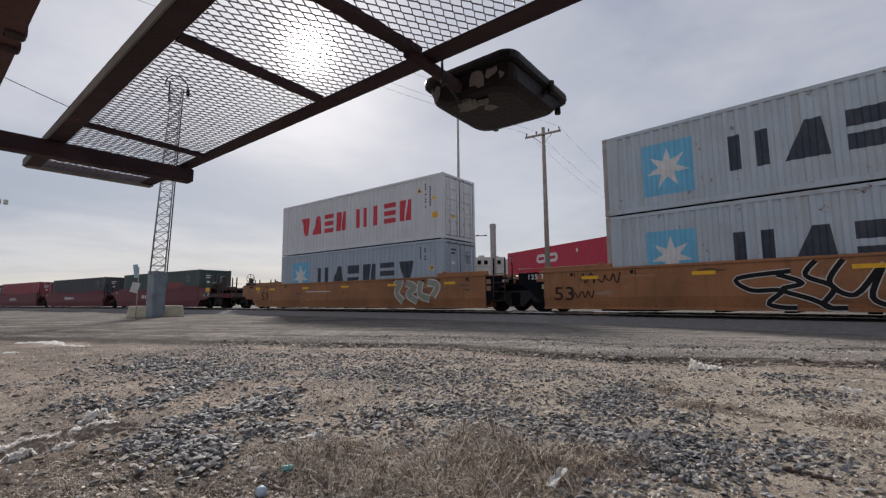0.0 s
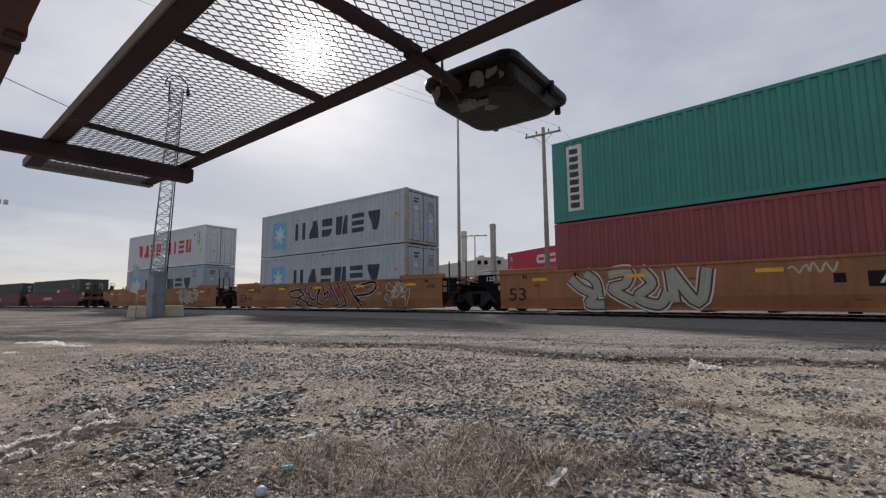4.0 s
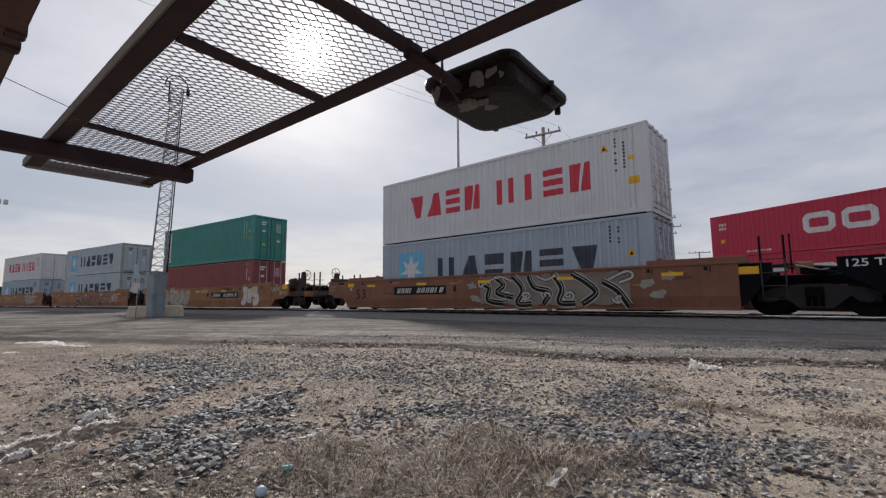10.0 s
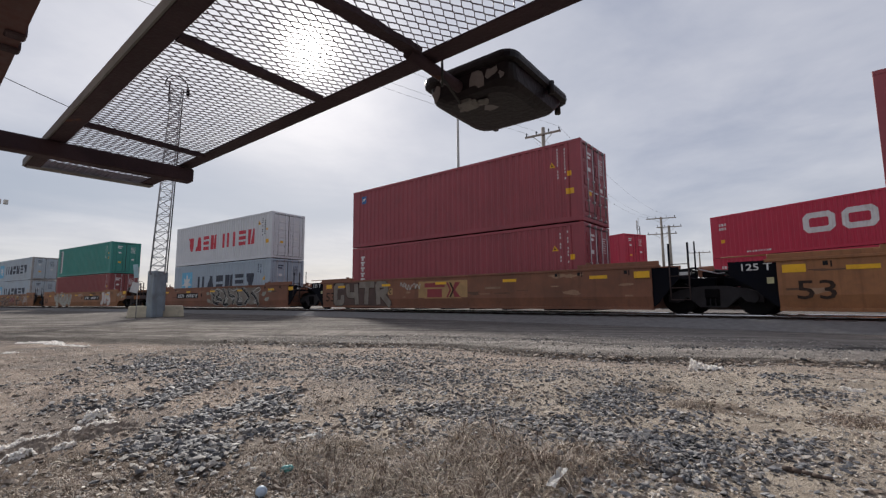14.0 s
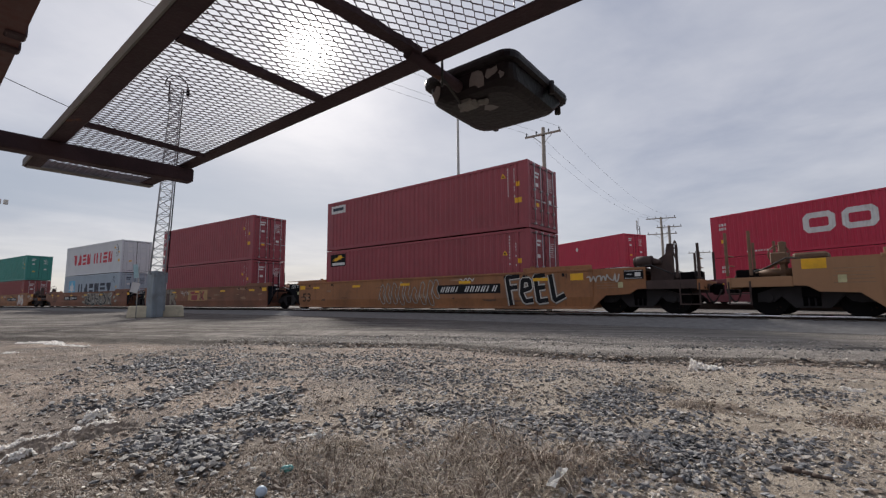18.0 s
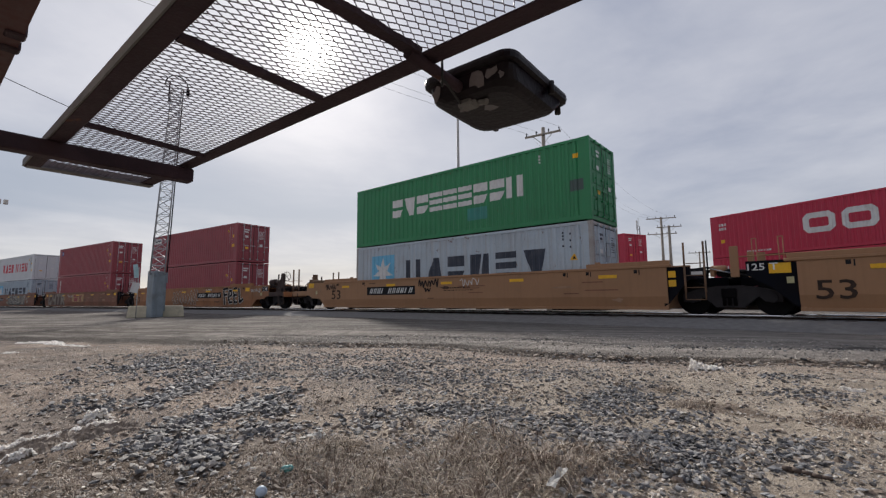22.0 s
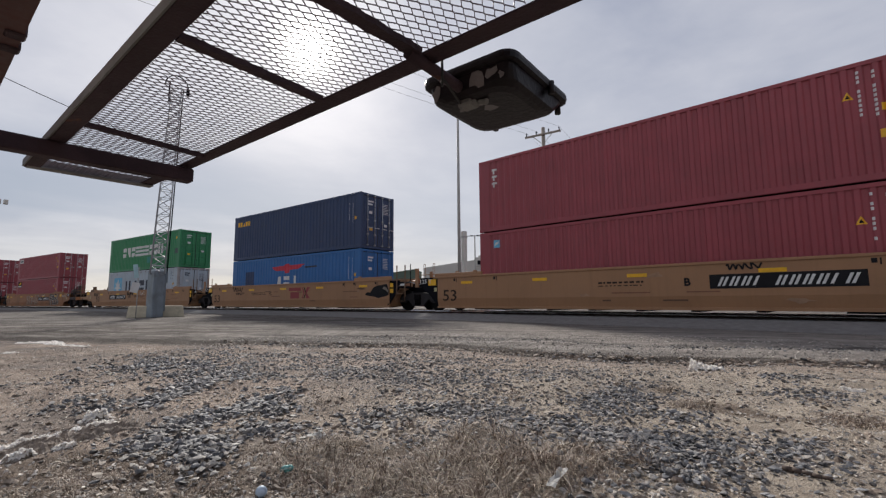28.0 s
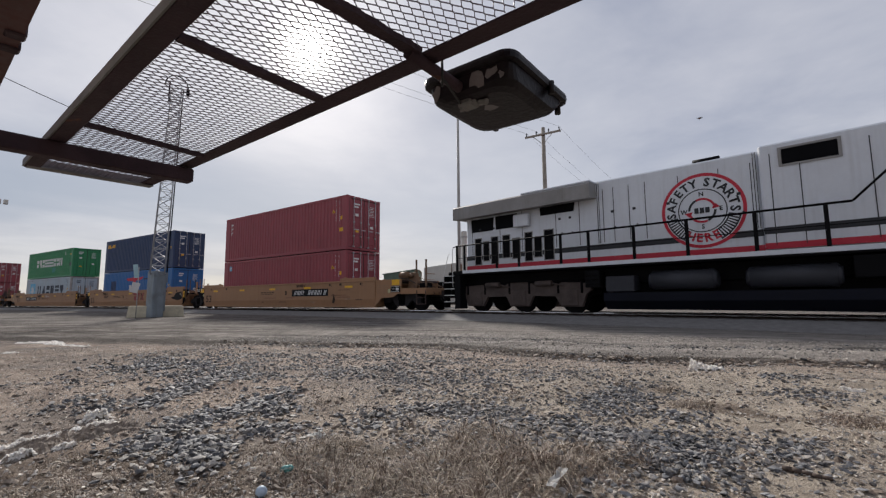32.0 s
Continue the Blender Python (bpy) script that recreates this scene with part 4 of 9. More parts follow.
def truck(parent, x, wheelbase=1.78, r=0.42, name="bogie"):
    """A freight bogie: side frames, bolster, springs, and two wheelsets that turn."""
    def frame_(bm):
        h = wheelbase / 2
        out = [(-h - 0.22, 0.34), (-h - 0.22, 0.58), (-h + 0.1, 0.70), (-0.30, 0.80), (0.30, 0.80), (h - 0.1, 0.70), (h + 0.22, 0.58), (h + 0.22, 0.34),
               (h - 0.16, 0.36), (h - 0.30, 0.50), (0.42, 0.28), (0.34, 0.20), (-0.34, 0.20), (-0.42, 0.28), (-h + 0.30, 0.50), (-h + 0.16, 0.36)]
        prism(bm, out, -0.07, 0.07)

    def bolster(bm):
        box(bm, -0.18, 0.18, -1.15, 1.15, 0.46, 0.72, 0.02)
        box(bm, -0.30, 0.30, -0.30, 0.30, 0.70, 0.86, 0.02)

    def springs(bm):
        tube(bm, (0, -0.075, 0.25), (0, -0.075, 0.46), 0.05, 8)

    def boxes(bm):
        tube(bm, (0, -0.12, r), (0, 0.10, r), 0.13, 12)

    def wheelset(bm):
        tube(bm, (0, -1.05, 0), (0, 1.05, 0), 0.075, 10)
        for s in (-1, 1):
            tube(bm, (0, s * 0.70, 0), (0, s * 0.83, 0), r, 24)
            tube(bm, (0, s * 0.69, 0), (0, s * 0.72, 0), r + 0.028, 24)
            tube(bm, (0, s * 0.83, 0), (0, s * 0.86, 0), r * 0.42, 14)
            for k in range(4):
                a = k * 1.5708
                box(bm, r * 0.62 * math.cos(a) - 0.03, r * 0.62 * math.cos(a) + 0.03, min(s * 0.828, s * 0.838), max(s * 0.828, s * 0.838), r * 0.62 * math.sin(a) - 0.03, r * 0.62 * math.sin(a) + 0.03)

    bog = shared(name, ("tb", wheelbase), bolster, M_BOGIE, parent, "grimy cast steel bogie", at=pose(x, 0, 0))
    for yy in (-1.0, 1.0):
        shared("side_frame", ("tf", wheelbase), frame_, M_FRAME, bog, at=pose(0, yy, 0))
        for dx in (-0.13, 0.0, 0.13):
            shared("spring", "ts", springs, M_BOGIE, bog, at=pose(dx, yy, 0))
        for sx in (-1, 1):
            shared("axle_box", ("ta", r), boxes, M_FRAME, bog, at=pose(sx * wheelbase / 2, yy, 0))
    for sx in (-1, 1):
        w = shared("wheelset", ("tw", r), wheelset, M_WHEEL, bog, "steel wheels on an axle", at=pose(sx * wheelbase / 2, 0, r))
        WHEELS.append((w, sx * wheelbase / 2, r))
    return bog


def ladder(parent, x, y, z0, z1, w=0.42, material=M_STEEL_DARK, along=True):
    bm = bmesh.new()
    for k in (0, w):
        tube(bm, (x + k, y, z0), (x + k, y, z1), 0.018, 6)
    n = max(2, int((z1 - z0) / 0.30))
    for i in range(n + 1):
        z = z0 + (z1 - z0) * i / n
        tube(bm, (x, y, z), (x + w, y, z), 0.014, 6)
    return part("ladder", bm, material, parent, "steel rung ladder")


def mark_flat(th, name, loops_list, material, label="", y=-SIDE_Y, lift=0.004):
    bm = bmesh.new()
    for loops in loops_list:
        paint(bm, loops, y, None, lift)
    bmesh.ops.remove_doubles(bm, verts=bm.verts, dist=3e-4)
    ob = part(name, bm, material, th, label, fix=False)
    return tagged(ob, label, kind="stuff") if len(loops_list) > 1 else ob


def curve_through(pts, n=5):
    """Points along a smooth line through pts."""
    out = []
    for i in range(len(pts) - 1):
        p0, p1, p2, p3 = pts[max(i - 1, 0)], pts[i], pts[i + 1], pts[min(i + 2, len(pts) - 1)]
        for k in range(n):
            u = k / n
            out.append(tuple(0.5 * (2 * b + (c - a) * u + (2 * a - 5 * b + 4 * c - d) * u * u + (3 * b - a - 3 * c + d) * u ** 3) for a, b, c, d in zip(p0, p1, p2, p3)))
    return out + [pts[-1]]


def ribbon(pts, width, y, taper=0.0):
    """One sprayed line of even or tapering width; it rises a hair along its way, so that it can cross itself."""
    bm, prev, n = bmesh.new(), None, len(pts)
    for i, (x, z) in enumerate(pts):
        a, b = pts[max(i - 1, 0)], pts[min(i + 1, n - 1)]
        d = math.hypot(b[0] - a[0], b[1] - a[1]) or 1.0
        w = width * 0.5 * (1 - taper * i / n)
        nx, nz = -(b[1] - a[1]) / d * w, (b[0] - a[0]) / d * w
        yy = y - 0.003 * i / n
        pair = (bm.verts.new((x - nx, yy, z - nz)), bm.verts.new((x + nx, yy, z + nz)))
        if prev:
            bm.faces.new((prev[0], pair[0], pair[1], prev[1]))
        prev = pair
    return bm


def spray(th, strokes, x0, x1, z0, z1, width, fill, line, halo=0.05, rim=None, sharp=False, thin=None):
    """Hand-sprayed strokes given in a unit frame: a rim, a contour and a fill, and thin inner lines."""
    w, h = x1 - x0, z1 - z0
    for i, stroke in enumerate(strokes):
        way = [(x0 + w * u, z0 + h * v) for u, v in stroke]
        way = way if sharp else curve_through(way, 5)
        if sharp:
            way = [p for a, b in zip(way, way[1:]) for p in (a, tuple(q + (r - q) * 0.97 for q, r in zip(a, b)))] + [way[-1]]
        way = [(min(8.4, max(-8.4, x)), min(1.36 - width * 0.3, max(0.18 + width * 0.3, z))) for x, z in way]
        y = -SIDE_Y - 0.0004 * (i % 3)
        if rim:
            part("graffiti_rim", ribbon(way, width + halo * 4, y - 0.002), rim, th, "sprayed pale rim", fix=False)
        part("graffiti_contour", ribbon(way, width + halo * 2, y - 0.005), line, th, "spray-painted contour", fix=False)
        part("graffiti_fill", ribbon(way, width, y - 0.009), fill, th, "spray-painted stroke", fix=False)
        if thin:
            part("graffiti_line", ribbon([(x + width * 0.16, z + width * 0.10) for x, z in way], width * 0.16, y - 0.013, 0.6), thin, th, fix=False)


def curl(u, v, r, turns, start=0.0, squash=1.0, n=14):
    """A spiral stroke about (u, v) in the unit frame."""
    return [(u + r * squash * (1 - 0.85 * k / n) * math.cos(start + turns * 6.283 * k / n), v + r * (1 - 0.85 * k / n) * math.sin(start + turns * 6.283 * k / n)) for k in range(n + 1)]


def stencil_lines(th, x0, x1, z, rows=2, material=None):
    """Rows of tiny unreadable stencilled print as plain bars."""
    rng, bars = random.Random(int(x0 * 100) + rows), []
    for r in range(rows):
        x, zz = x0, z - r * 0.085
        while x < x1 - 0.08:
            k = rng.uniform(0.05, 0.16)
            bars.append([rect(x, x + k, zz, zz + (0.055 if r == 0 else 0.03))])
            x += k + rng.uniform(0.03, 0.07)
    mark_flat(th, "stencil_marking", bars, material or M_FIGURE, lift=0.006)


def scribble(th, seed, x0, x1, z0, z1, material, n=6, width=0.022):
    """A hand-drawn tag: a wandering unreadable line."""
    rng = random.Random(seed)
    pts = []
    for i in range(n * 3 + 1):
        u = i / (n * 3)
        pts.append((x0 + (x1 - x0) * u + rng.uniform(-0.05, 0.05), (z0 + z1) / 2 + (z1 - z0) * 0.5 * math.sin(i * 2.2 + rng.uniform(-0.6, 0.6))))
    bm = ribbon(curve_through(pts, 3), width * 2, -SIDE_Y - 0.012)
    part("spray_tag", bm, material, th, "spray-painted scrawl", fix=False)


def number_board(th, x0, x1, z0, z1, slant=0.11):
    mark_flat(th, "number_board", [[rect(x0, x1, z0, z1)]], M_BLACK, "black panel with white bars")
    bars, x = [], x0 + 0.16
    n, gap_at = 10, 4
    w = (x1 - x0 - 0.32) / (n + 0.8)
    a, b = z0 + 0.07, z1 - 0.07
    for i in range(n):
        if i == gap_at:
            x += w * 0.8
        for j, k in ((0.08, 0.32), (0.50, 0.74))[: 1 if i % 5 == 3 else 2]:
            bars.append([[(x + w * j, a), (x + w * k, a), (x + w * k + slant, b), (x + w * j + slant, b)]])
        x += w
    mark_flat(th, "number_marking", bars, M_WHITE, lift=0.007)


def well_car(s, colour, left, right, label, half=8.45, pitch_l=9.8, pitch_r=9.8, moving=True):
    """One unit of an articulated well car. left, right: 'joint' (shares a bogie), 'shared' (hangs on the next unit's bogie) or 'end' (its own bogie and coupler)."""
    m = WELL[colour]
    th = thing("well_car", label, "well car", "well cars of the train")
    # the painted side stops short of a joint, where the black end takes over
    inset = 0.02 if colour == "wine" else 0.12 if colour == "rust" and s < 50 else 0.25
    start = -half + (inset if left != "end" else 0.0)
    stop = half - ((0.13 if colour == "tan" else inset) if right != "end" else 0.0)
    key = (round(half, 2), inset, left != "end", right != "end")

    def side(bm, flip):
        pts = side_shape(half)
        if flip:
            pts = [(-y, z) for y, z in pts]
        extrude_x(bm, pts, start, stop)

    def chord(bm, flip):
        k = -1 if not flip else 1
        box(bm, -half, half, min(k * 1.50, k * 1.36), max(k * 1.50, k * 1.36), 1.365, 1.445, 0.012)

    for flip in (False, True):
        sd = shared("side_sill", ("side", flip, key), lambda bm, f=flip: side(bm, f), m, th, "tall folded side plate")
        shared("top_chord", ("chord", flip, key), lambda bm, f=flip: chord(bm, f), m, sd)

    def raised(bm):
        box(bm, -1.25, 1.25, -0.055, 0.055, 0.0, 0.135, 0.012)

    for sx in (-1, 1):
        for y in (-1, 1):
            shared("raised_side", "raised", raised, m, th, "raised end of the side wall", at=pose(sx * (half - 1.30), y * 1.385, 1.44))

    def beam(bm, w):
        box(bm, -w, w, -1.36, 1.36, 0.08, 0.16)

    for x, w in ((-5.45, 0.85), (-3, 0.12), (-1.5, 0.12), (0, 0.12), (1.5, 0.12), (3, 0.12), (5.45, 0.85)):
        shared("floor_beam", ("beam", w), lambda bm, q=w: beam(bm, q), M_STEEL_DARK, th, at=pose(x * half / 8.45, 0, 0))

    def bulk(bm, sx):
        a, b = (start + 0.02, start + 0.12) if sx < 0 else (stop - 0.12, stop - 0.02)
        box(bm, a, b, -1.42, 1.42, 0.16, 1.30, 0.01)

    for sx in (-1, 1):
        shared("bulkhead", ("bulk", sx, key), lambda bm, q=sx: bulk(bm, q), m, th)

    def latch(bm):
        box(bm, -0.16, 0.16, -0.06, 0.06, 0.0, 0.10, 0.01)
        box(bm, -0.05, 0.10, -0.05, 0.05, 0.09, 0.19, 0.01)

    for x in (-6.25, 6.25):
        for y in (-1.40, 1.40):
            shared("container_guide", "latch", latch, m, th, at=pose(x * half / 8.45, y, 1.44))

    for sx, how, reach in ((-1, left, pitch_l), (1, right, pitch_r)):
        if how in ("joint", "shared"):
            # a short black end that narrows towards the shared bogie; the ladder end is shorter and open
            def end(bm, q=sx):
                e = (stop if q > 0 else -start) + 0.002
                if q > 0:
                    pts = [(e, 0.22), (e, 1.36), (e + 0.72, 1.36), (e + 0.70, 1.00), (e + 0.55, 0.84), (e + 0.12, 0.30)]
                else:
                    pts = [(e, 0.22), (e, 1.36), (e + 0.24, 1.36), (e + 0.26, 1.42), (e + 1.08, 1.42), (e + 1.08, 1.08), (e + 0.86, 0.92), (e + 0.58, 0.75), (e + 0.08, 0.26)]
                for y in (-1.43, 1.37):
                    prism(bm, [(q * x, z) for x, z in pts], y, y + 0.06)
                lo, hi = sorted((q * half, q * (half + 0.45)))
                box(bm, lo, hi, -1.34, 1.34, 1.02, 1.12, 0.01)
                lo, hi = sorted((q * (half + 0.1), q * (reach - 0.12)))
                box(bm, lo, hi, -0.34, 0.34, 0.80, 1.06, 0.02)

            shared("end_casting", ("end", sx, key, reach), end, M_STEEL_DARK if colour != "wine" else m, th, "black narrowing end")
            if how == "joint":
                truck(th, sx * reach, 1.95 if colour != "wine" else 1.78, 0.46, "shared_bogie")
                bm = bmesh.new()
                tube(bm, (sx * reach, 0, 0.84), (sx * reach, 0, 1.10), 0.34, 16)
                for y in (-0.9, -0.5, 0.55, 0.95):
                    tube(bm, (sx * (reach - 0.55), y, 1.18), (sx * (reach + 0.3), y + 0.15, 1.12), 0.03, 6)
                box(bm, sx * reach - 0.25, sx * reach + 0.25, -1.2, -0.7, 1.05, 1.22, 0.02)
                part("articulation", bm, M_BOGIE, th, "grimy joint and brake pipes")
            if sx > 0:
                rung = half + (0.34 if colour == "tan" else 0.25)
                ladder(th, rung, -1.47, 0.42, 1.44, 0.50, M_TANGEAR if colour == "tan" else M_GEAR)
                for x in (rung, rung + 0.50):
                    bm = bmesh.new()
                    box(bm, x - 0.025, x + 0.025, -1.47, -1.43, 0.62, 2.05, 0.006)
                    part("ladder_post", bm, M_TANGEAR if colour == "tan" else M_STEEL_DARK, th, "flat ladder post")
                bm = bmesh.new()
                tube(bm, (half + 0.86, -1.10, 1.06), (half + 0.86, -1.10, 2.10), 0.022, 6)
                part("grab_post", bm, M_STEEL_DARK, th)
                if colour == "brown":
                    away = 0.20 if left == "end" else -0.29
                    mark_flat(th, "reflector", [[rect(half + away - 0.45, half + away, 1.08, 1.28)]], M_YELLOW, "yellow reflective panel", y=-1.508 if away < 0 else -1.434)
                else:
                    for z in (0.80, 1.06):
                        mark_flat(th, "reflector", [[rect(half - 0.10, half + 0.10, z, z + 0.19)]], M_YELLOW if colour == "tan" else M_SCUFF, "faded reflective square", y=-1.434)
                bm = bmesh.new()
                box(bm, half + 0.47, half + 0.80, -1.40, -1.385, 1.10, 1.30, 0.004)
                plate = part("label_plate", bm, M_BLACK, th, "black plate with a white lower half")
                mark_flat(plate, "label_face", [[rect(half + 0.49, half + 0.78, 1.12, 1.21)]], M_WHITE, y=-1.40)
                for y0, z0, y1, z1, r in ((-1.10, 1.16, -0.8, 1.06, 0.022), (-0.75, 1.24, -0.55, 1.20, 0.035), (0.6, 1.2, 0.8, 1.1, 0.03)):
                    bm = bmesh.new()
                    line = [(half + 0.15, y0, z0), (half + 0.75, y0 - 0.05, z0 + 0.10), (half + 1.25, (y0 + y1) / 2, z0 + 0.02), (half + 1.9, y1, z1)]
                    pipe(bm, line, r)
                    part("brake_pipe", bm, M_RUBBER, th, "black brake pipe over the joint")
                bm = bmesh.new()
                tube(bm, (half + 0.95, -1.22, 1.28), (half + 1.42, -1.16, 1.14), 0.018, 6)
                tube(bm, (half + 1.42, -1.16, 1.14), (half + 1.58, -1.16, 1.16), 0.014, 6)
                part("pull_rod", bm, M_CHROME, th, "bare pale steel rod")
                bm = bmesh.new()
                tube(bm, (half + 0.95, -0.98, 1.24), (half + 1.30, -0.98, 1.24), 0.13, 12)
                box(bm, half + 0.92, half + 1.02, -1.14, -0.82, 1.06, 1.34, 0.01)
                part("brake_cylinder", bm, m, th, "grimy painted brake cylinder")
            else:
                if colour == "brown" or s > 50 and colour == "rust":
                    off = 0.56 if colour == "brown" else 0.36
                    mark_flat(th, "reflector", [[rect(-half + off, -half + off + 0.47, 1.08, 1.28)]], M_YELLOW, "yellow reflective panel", lift=0.006)
                else:
                    mark_flat(th, "reflector", [[rect(-half - (0.33 if colour == "tan" else 0.20), -half + 0.13, 1.08, 1.34)]], M_YELLOW if colour == "tan" else m, "square reflective panel", y=-1.434)
                sign = lettering("capacity_sign", "125 T", 0.25, M_WHITE, th, -half - (0.49 if colour == "tan" else 0.36 if colour == "brown" else 0.21), -1.454, 1.25, "white lettering", 0.012)
                sign.data.transform(Matrix.Diagonal((1.22, 1, 1, 1)))
                mark_flat(th, "white_plate", [[rect(-half + 0.02, -half + 0.17, 0.82, 0.98)]], M_PLATE, "pale yellowed plate", y=-1.434)
                if colour == "tan":
                    for x, y, w_, z1 in ((-half - 1.10, -1.36, 0.10, 1.86), (-half - 0.86, -0.70, 0.08, 1.74), (-half - 1.02, 1.30, 0.10, 1.86)):
                        bm = bmesh.new()
                        box(bm, x - w_, x + w_, y - 0.03, y + 0.03, 1.02, z1, 0.008)
                        part("end_post", bm, m, th, "painted flat end post")
                    for x in (-half - 0.62, -half - 0.05):
                        bm = bmesh.new()
                        tube(bm, (x - 0.05, -1.37, 1.42), (x - 0.05, -1.37, 2.02), 0.012, 5)
                        tube(bm, (x - 0.05, -1.37, 2.02), (x + 0.05, -1.37, 2.02), 0.012, 5)
                        tube(bm, (x + 0.05, -1.37, 2.02), (x + 0.05, -1.37, 1.42), 0.012, 5)
                        part("grab_loop", bm, m, th, "thin hairpin grab iron")
                bm = bmesh.new()
                tube(bm, (-half - 1.0, -1.36, 1.56), (-half + 0.05, -1.36, 1.56), 0.020, 6)
                part("grab_rail", bm, m, th)
        else:
            def skirt(bm, q=sx):
                # side plate that slopes up over the bogie
                pts = [(half, 0.22), (half, 1.42), (half + 1.62, 1.42), (half + 1.62, 0.76), (half + 1.36, 0.75), (half + 1.12, 0.60), (half + 0.40, 0.57)]
                prism(bm, [(q * x, z) for x, z in pts], -0.03, 0.03)

            def slab(bm, q, a, b, w, z0, z1):
                lo, hi = sorted((q * (half + a), q * (half + b)))
                box(bm, lo, hi, -w, w, z0, z1, 0.01)

            for y in (-1.41, 1.41):
                shared("end_skirt", ("skirt", sx, key), skirt, m, th, "painted side plate over the bogie", at=pose(0, y, 0))
            for nm, a, b, w, z0, z1 in (("end_deck", 0.0, 1.6, 1.38, 1.30, 1.40), ("end_platform", 1.63, 2.98, 1.40, 0.90, 0.98), ("stub_sill", 0.0, 3.1, 0.32, 0.62, 0.895), ("end_beam", 2.985, 3.08, 1.44, 0.70, 1.00)):
                shared(nm, (nm, sx, key), lambda bm, q=(sx, a, b, w, z0, z1): slab(bm, *q), m if nm == "end_beam" else M_GEAR, th)
            older = colour == "rust" and s > 50
            if sx > 0 and (colour != "rust" or older):
                bm = bmesh.new()
                lo, hi = sorted((sx * (half + 0.99), sx * (half + 1.57)))
                low = 1.06 if older else 0.83
                box(bm, lo, hi, -1.462, -1.442, low, low + 0.28, 0.004)
                plate = part("label_plate", bm, M_BLACK, th, "black plate with pale bars")
                mark_flat(plate, "label_marking", [[rect(lo + 0.03, hi - 0.03, low + 0.245, low + 0.26)], [rect(lo + 0.03, hi - 0.03, low + 0.02, low + 0.035)], [rect(lo + 0.09, lo + 0.26, low + 0.14, low + 0.16)], [rect(lo + 0.33, lo + 0.50, low + 0.08, low + 0.20)]], M_WHITE, y=-1.462)
            # brake clutter over the end deck
            dark = M_GEAR if colour != "tan" else M_TANGEAR
            bm = bmesh.new()
            tube(bm, (sx * (half + 1.75), -0.75, 1.12), (sx * (half + 2.45), -0.75, 1.12), 0.12, 12)
            part("air_reservoir", bm, dark, th, "small painted air tank")
            bm = bmesh.new()
            lo, hi = sorted((sx * (half + 2.55), sx * (half + 2.90)))
            box(bm, lo, hi, -1.25, -0.75, 0.98, 1.22, 0.02)
            part("valve_box", bm, M_BOGIE, th)
            bm = bmesh.new()
            box(bm, lo, hi, 0.1, 0.5, 0.98, 1.30, 0.02)
            part("valve_box", bm, M_BOGIE, th)
            for k, (y0, z0, r) in enumerate(((-1.25, 1.45, 0.020), (-0.85, 1.50, 0.026), (-0.3, 1.55, 0.018))):
                bm = bmesh.new()
                pts = [(sx * (half + 1.2 + 0.2 * k), y0, z0 - 0.04), (sx * (half + 1.75), y0 - 0.03, z0 + 0.02), (sx * (half + 2.3), y0 + 0.06, z0 - 0.25), (sx * (half + 2.95), y0 + 0.2, 1.06), (sx * (half + 3.1), y0 + 0.4, 0.74)]
                pipe(bm, pts, r)
                part("brake_pipe", bm, dark if k else M_RUBBER, th)
            # stirrup step below the end beam
            for x0, x1, z0, z1 in ((2.52, 2.56, 0.30, 0.90), (3.02, 3.06, 0.30, 0.90), (2.52, 3.06, 0.27, 0.31), (2.52, 3.06, 0.56, 0.59)):
                bm = bmesh.new()
                lo, hi = sorted((sx * (half + x0), sx * (half + x1)))
                box(bm, lo, hi, -1.45, -1.41, z0, z1, 0.004)
                part("stirrup_step", bm, M_GEAR, th, "flat bar of the corner step")
            # slotted end plate under the platform's edge
            bm = bmesh.new()
            lo, hi = sorted((sx * (half + 1.625), sx * (half + 2.98)))
            box(bm, lo, hi, -1.43, -1.40, 0.74, 1.00, 0.006)
            part("platform_sill", bm, m if colour == "tan" else M_GEAR, th, "sill of the end platform")
            # scuffed ribs, and a pocket's shade painted flat on the plate over the bogie
            for k in range(5):
                a0, a1 = sorted((sx * (half + 0.12), sx * (half + 0.85 - 0.05 * (k % 2))))
                mark_flat(th, "scuff", [[rect(a0, a1, 0.80 + k * 0.085, 0.815 + k * 0.085)]], M_SCUFF, "pale scuffed line", y=-1.44)
            if sx < 0 and colour != "tan":
                mark_flat(th, "pocket", [[rect(-half - 0.75, -half - 0.30, 1.26, 1.36)]], M_BLACK, "flat dark patch painted for a slot's shade", y=-1.44, lift=0.006)
                mark_flat(th, "pocket_edge", [[rect(-half - 0.92, -half - 0.22, 1.20, 1.25)]], M_SCUFF, "pale worn edge", y=-1.44, lift=0.006)
                for x0, z0, z1 in ((-half - 1.42, 1.12, 1.22), (-half - 1.46, 0.96, 1.04)):
                    mark_flat(th, "worn_plate", [[rect(x0, x0 + 0.42, z0, z1)]], M_SCUFF, "pale worn plate", y=-1.44, lift=0.006)
            truck(th, sx * (half + 1.34), 1.83, 0.46)
            bm = bmesh.new()
            lo, hi = sorted((sx * (half + 3.0), sx * (reach - 0.05)))
            box(bm, lo, hi, -0.12, 0.12, 0.62, 0.84, 0.02)
            a, b = sorted((sx * (reach - 0.26), sx * (reach + 0.02)))
            box(bm, a, b, -0.20, 0.20, 0.55, 0.90, 0.05)
            part("coupler", bm, M_BOGIE, th, "grimy knuckle coupler")
            bm = bmesh.new()
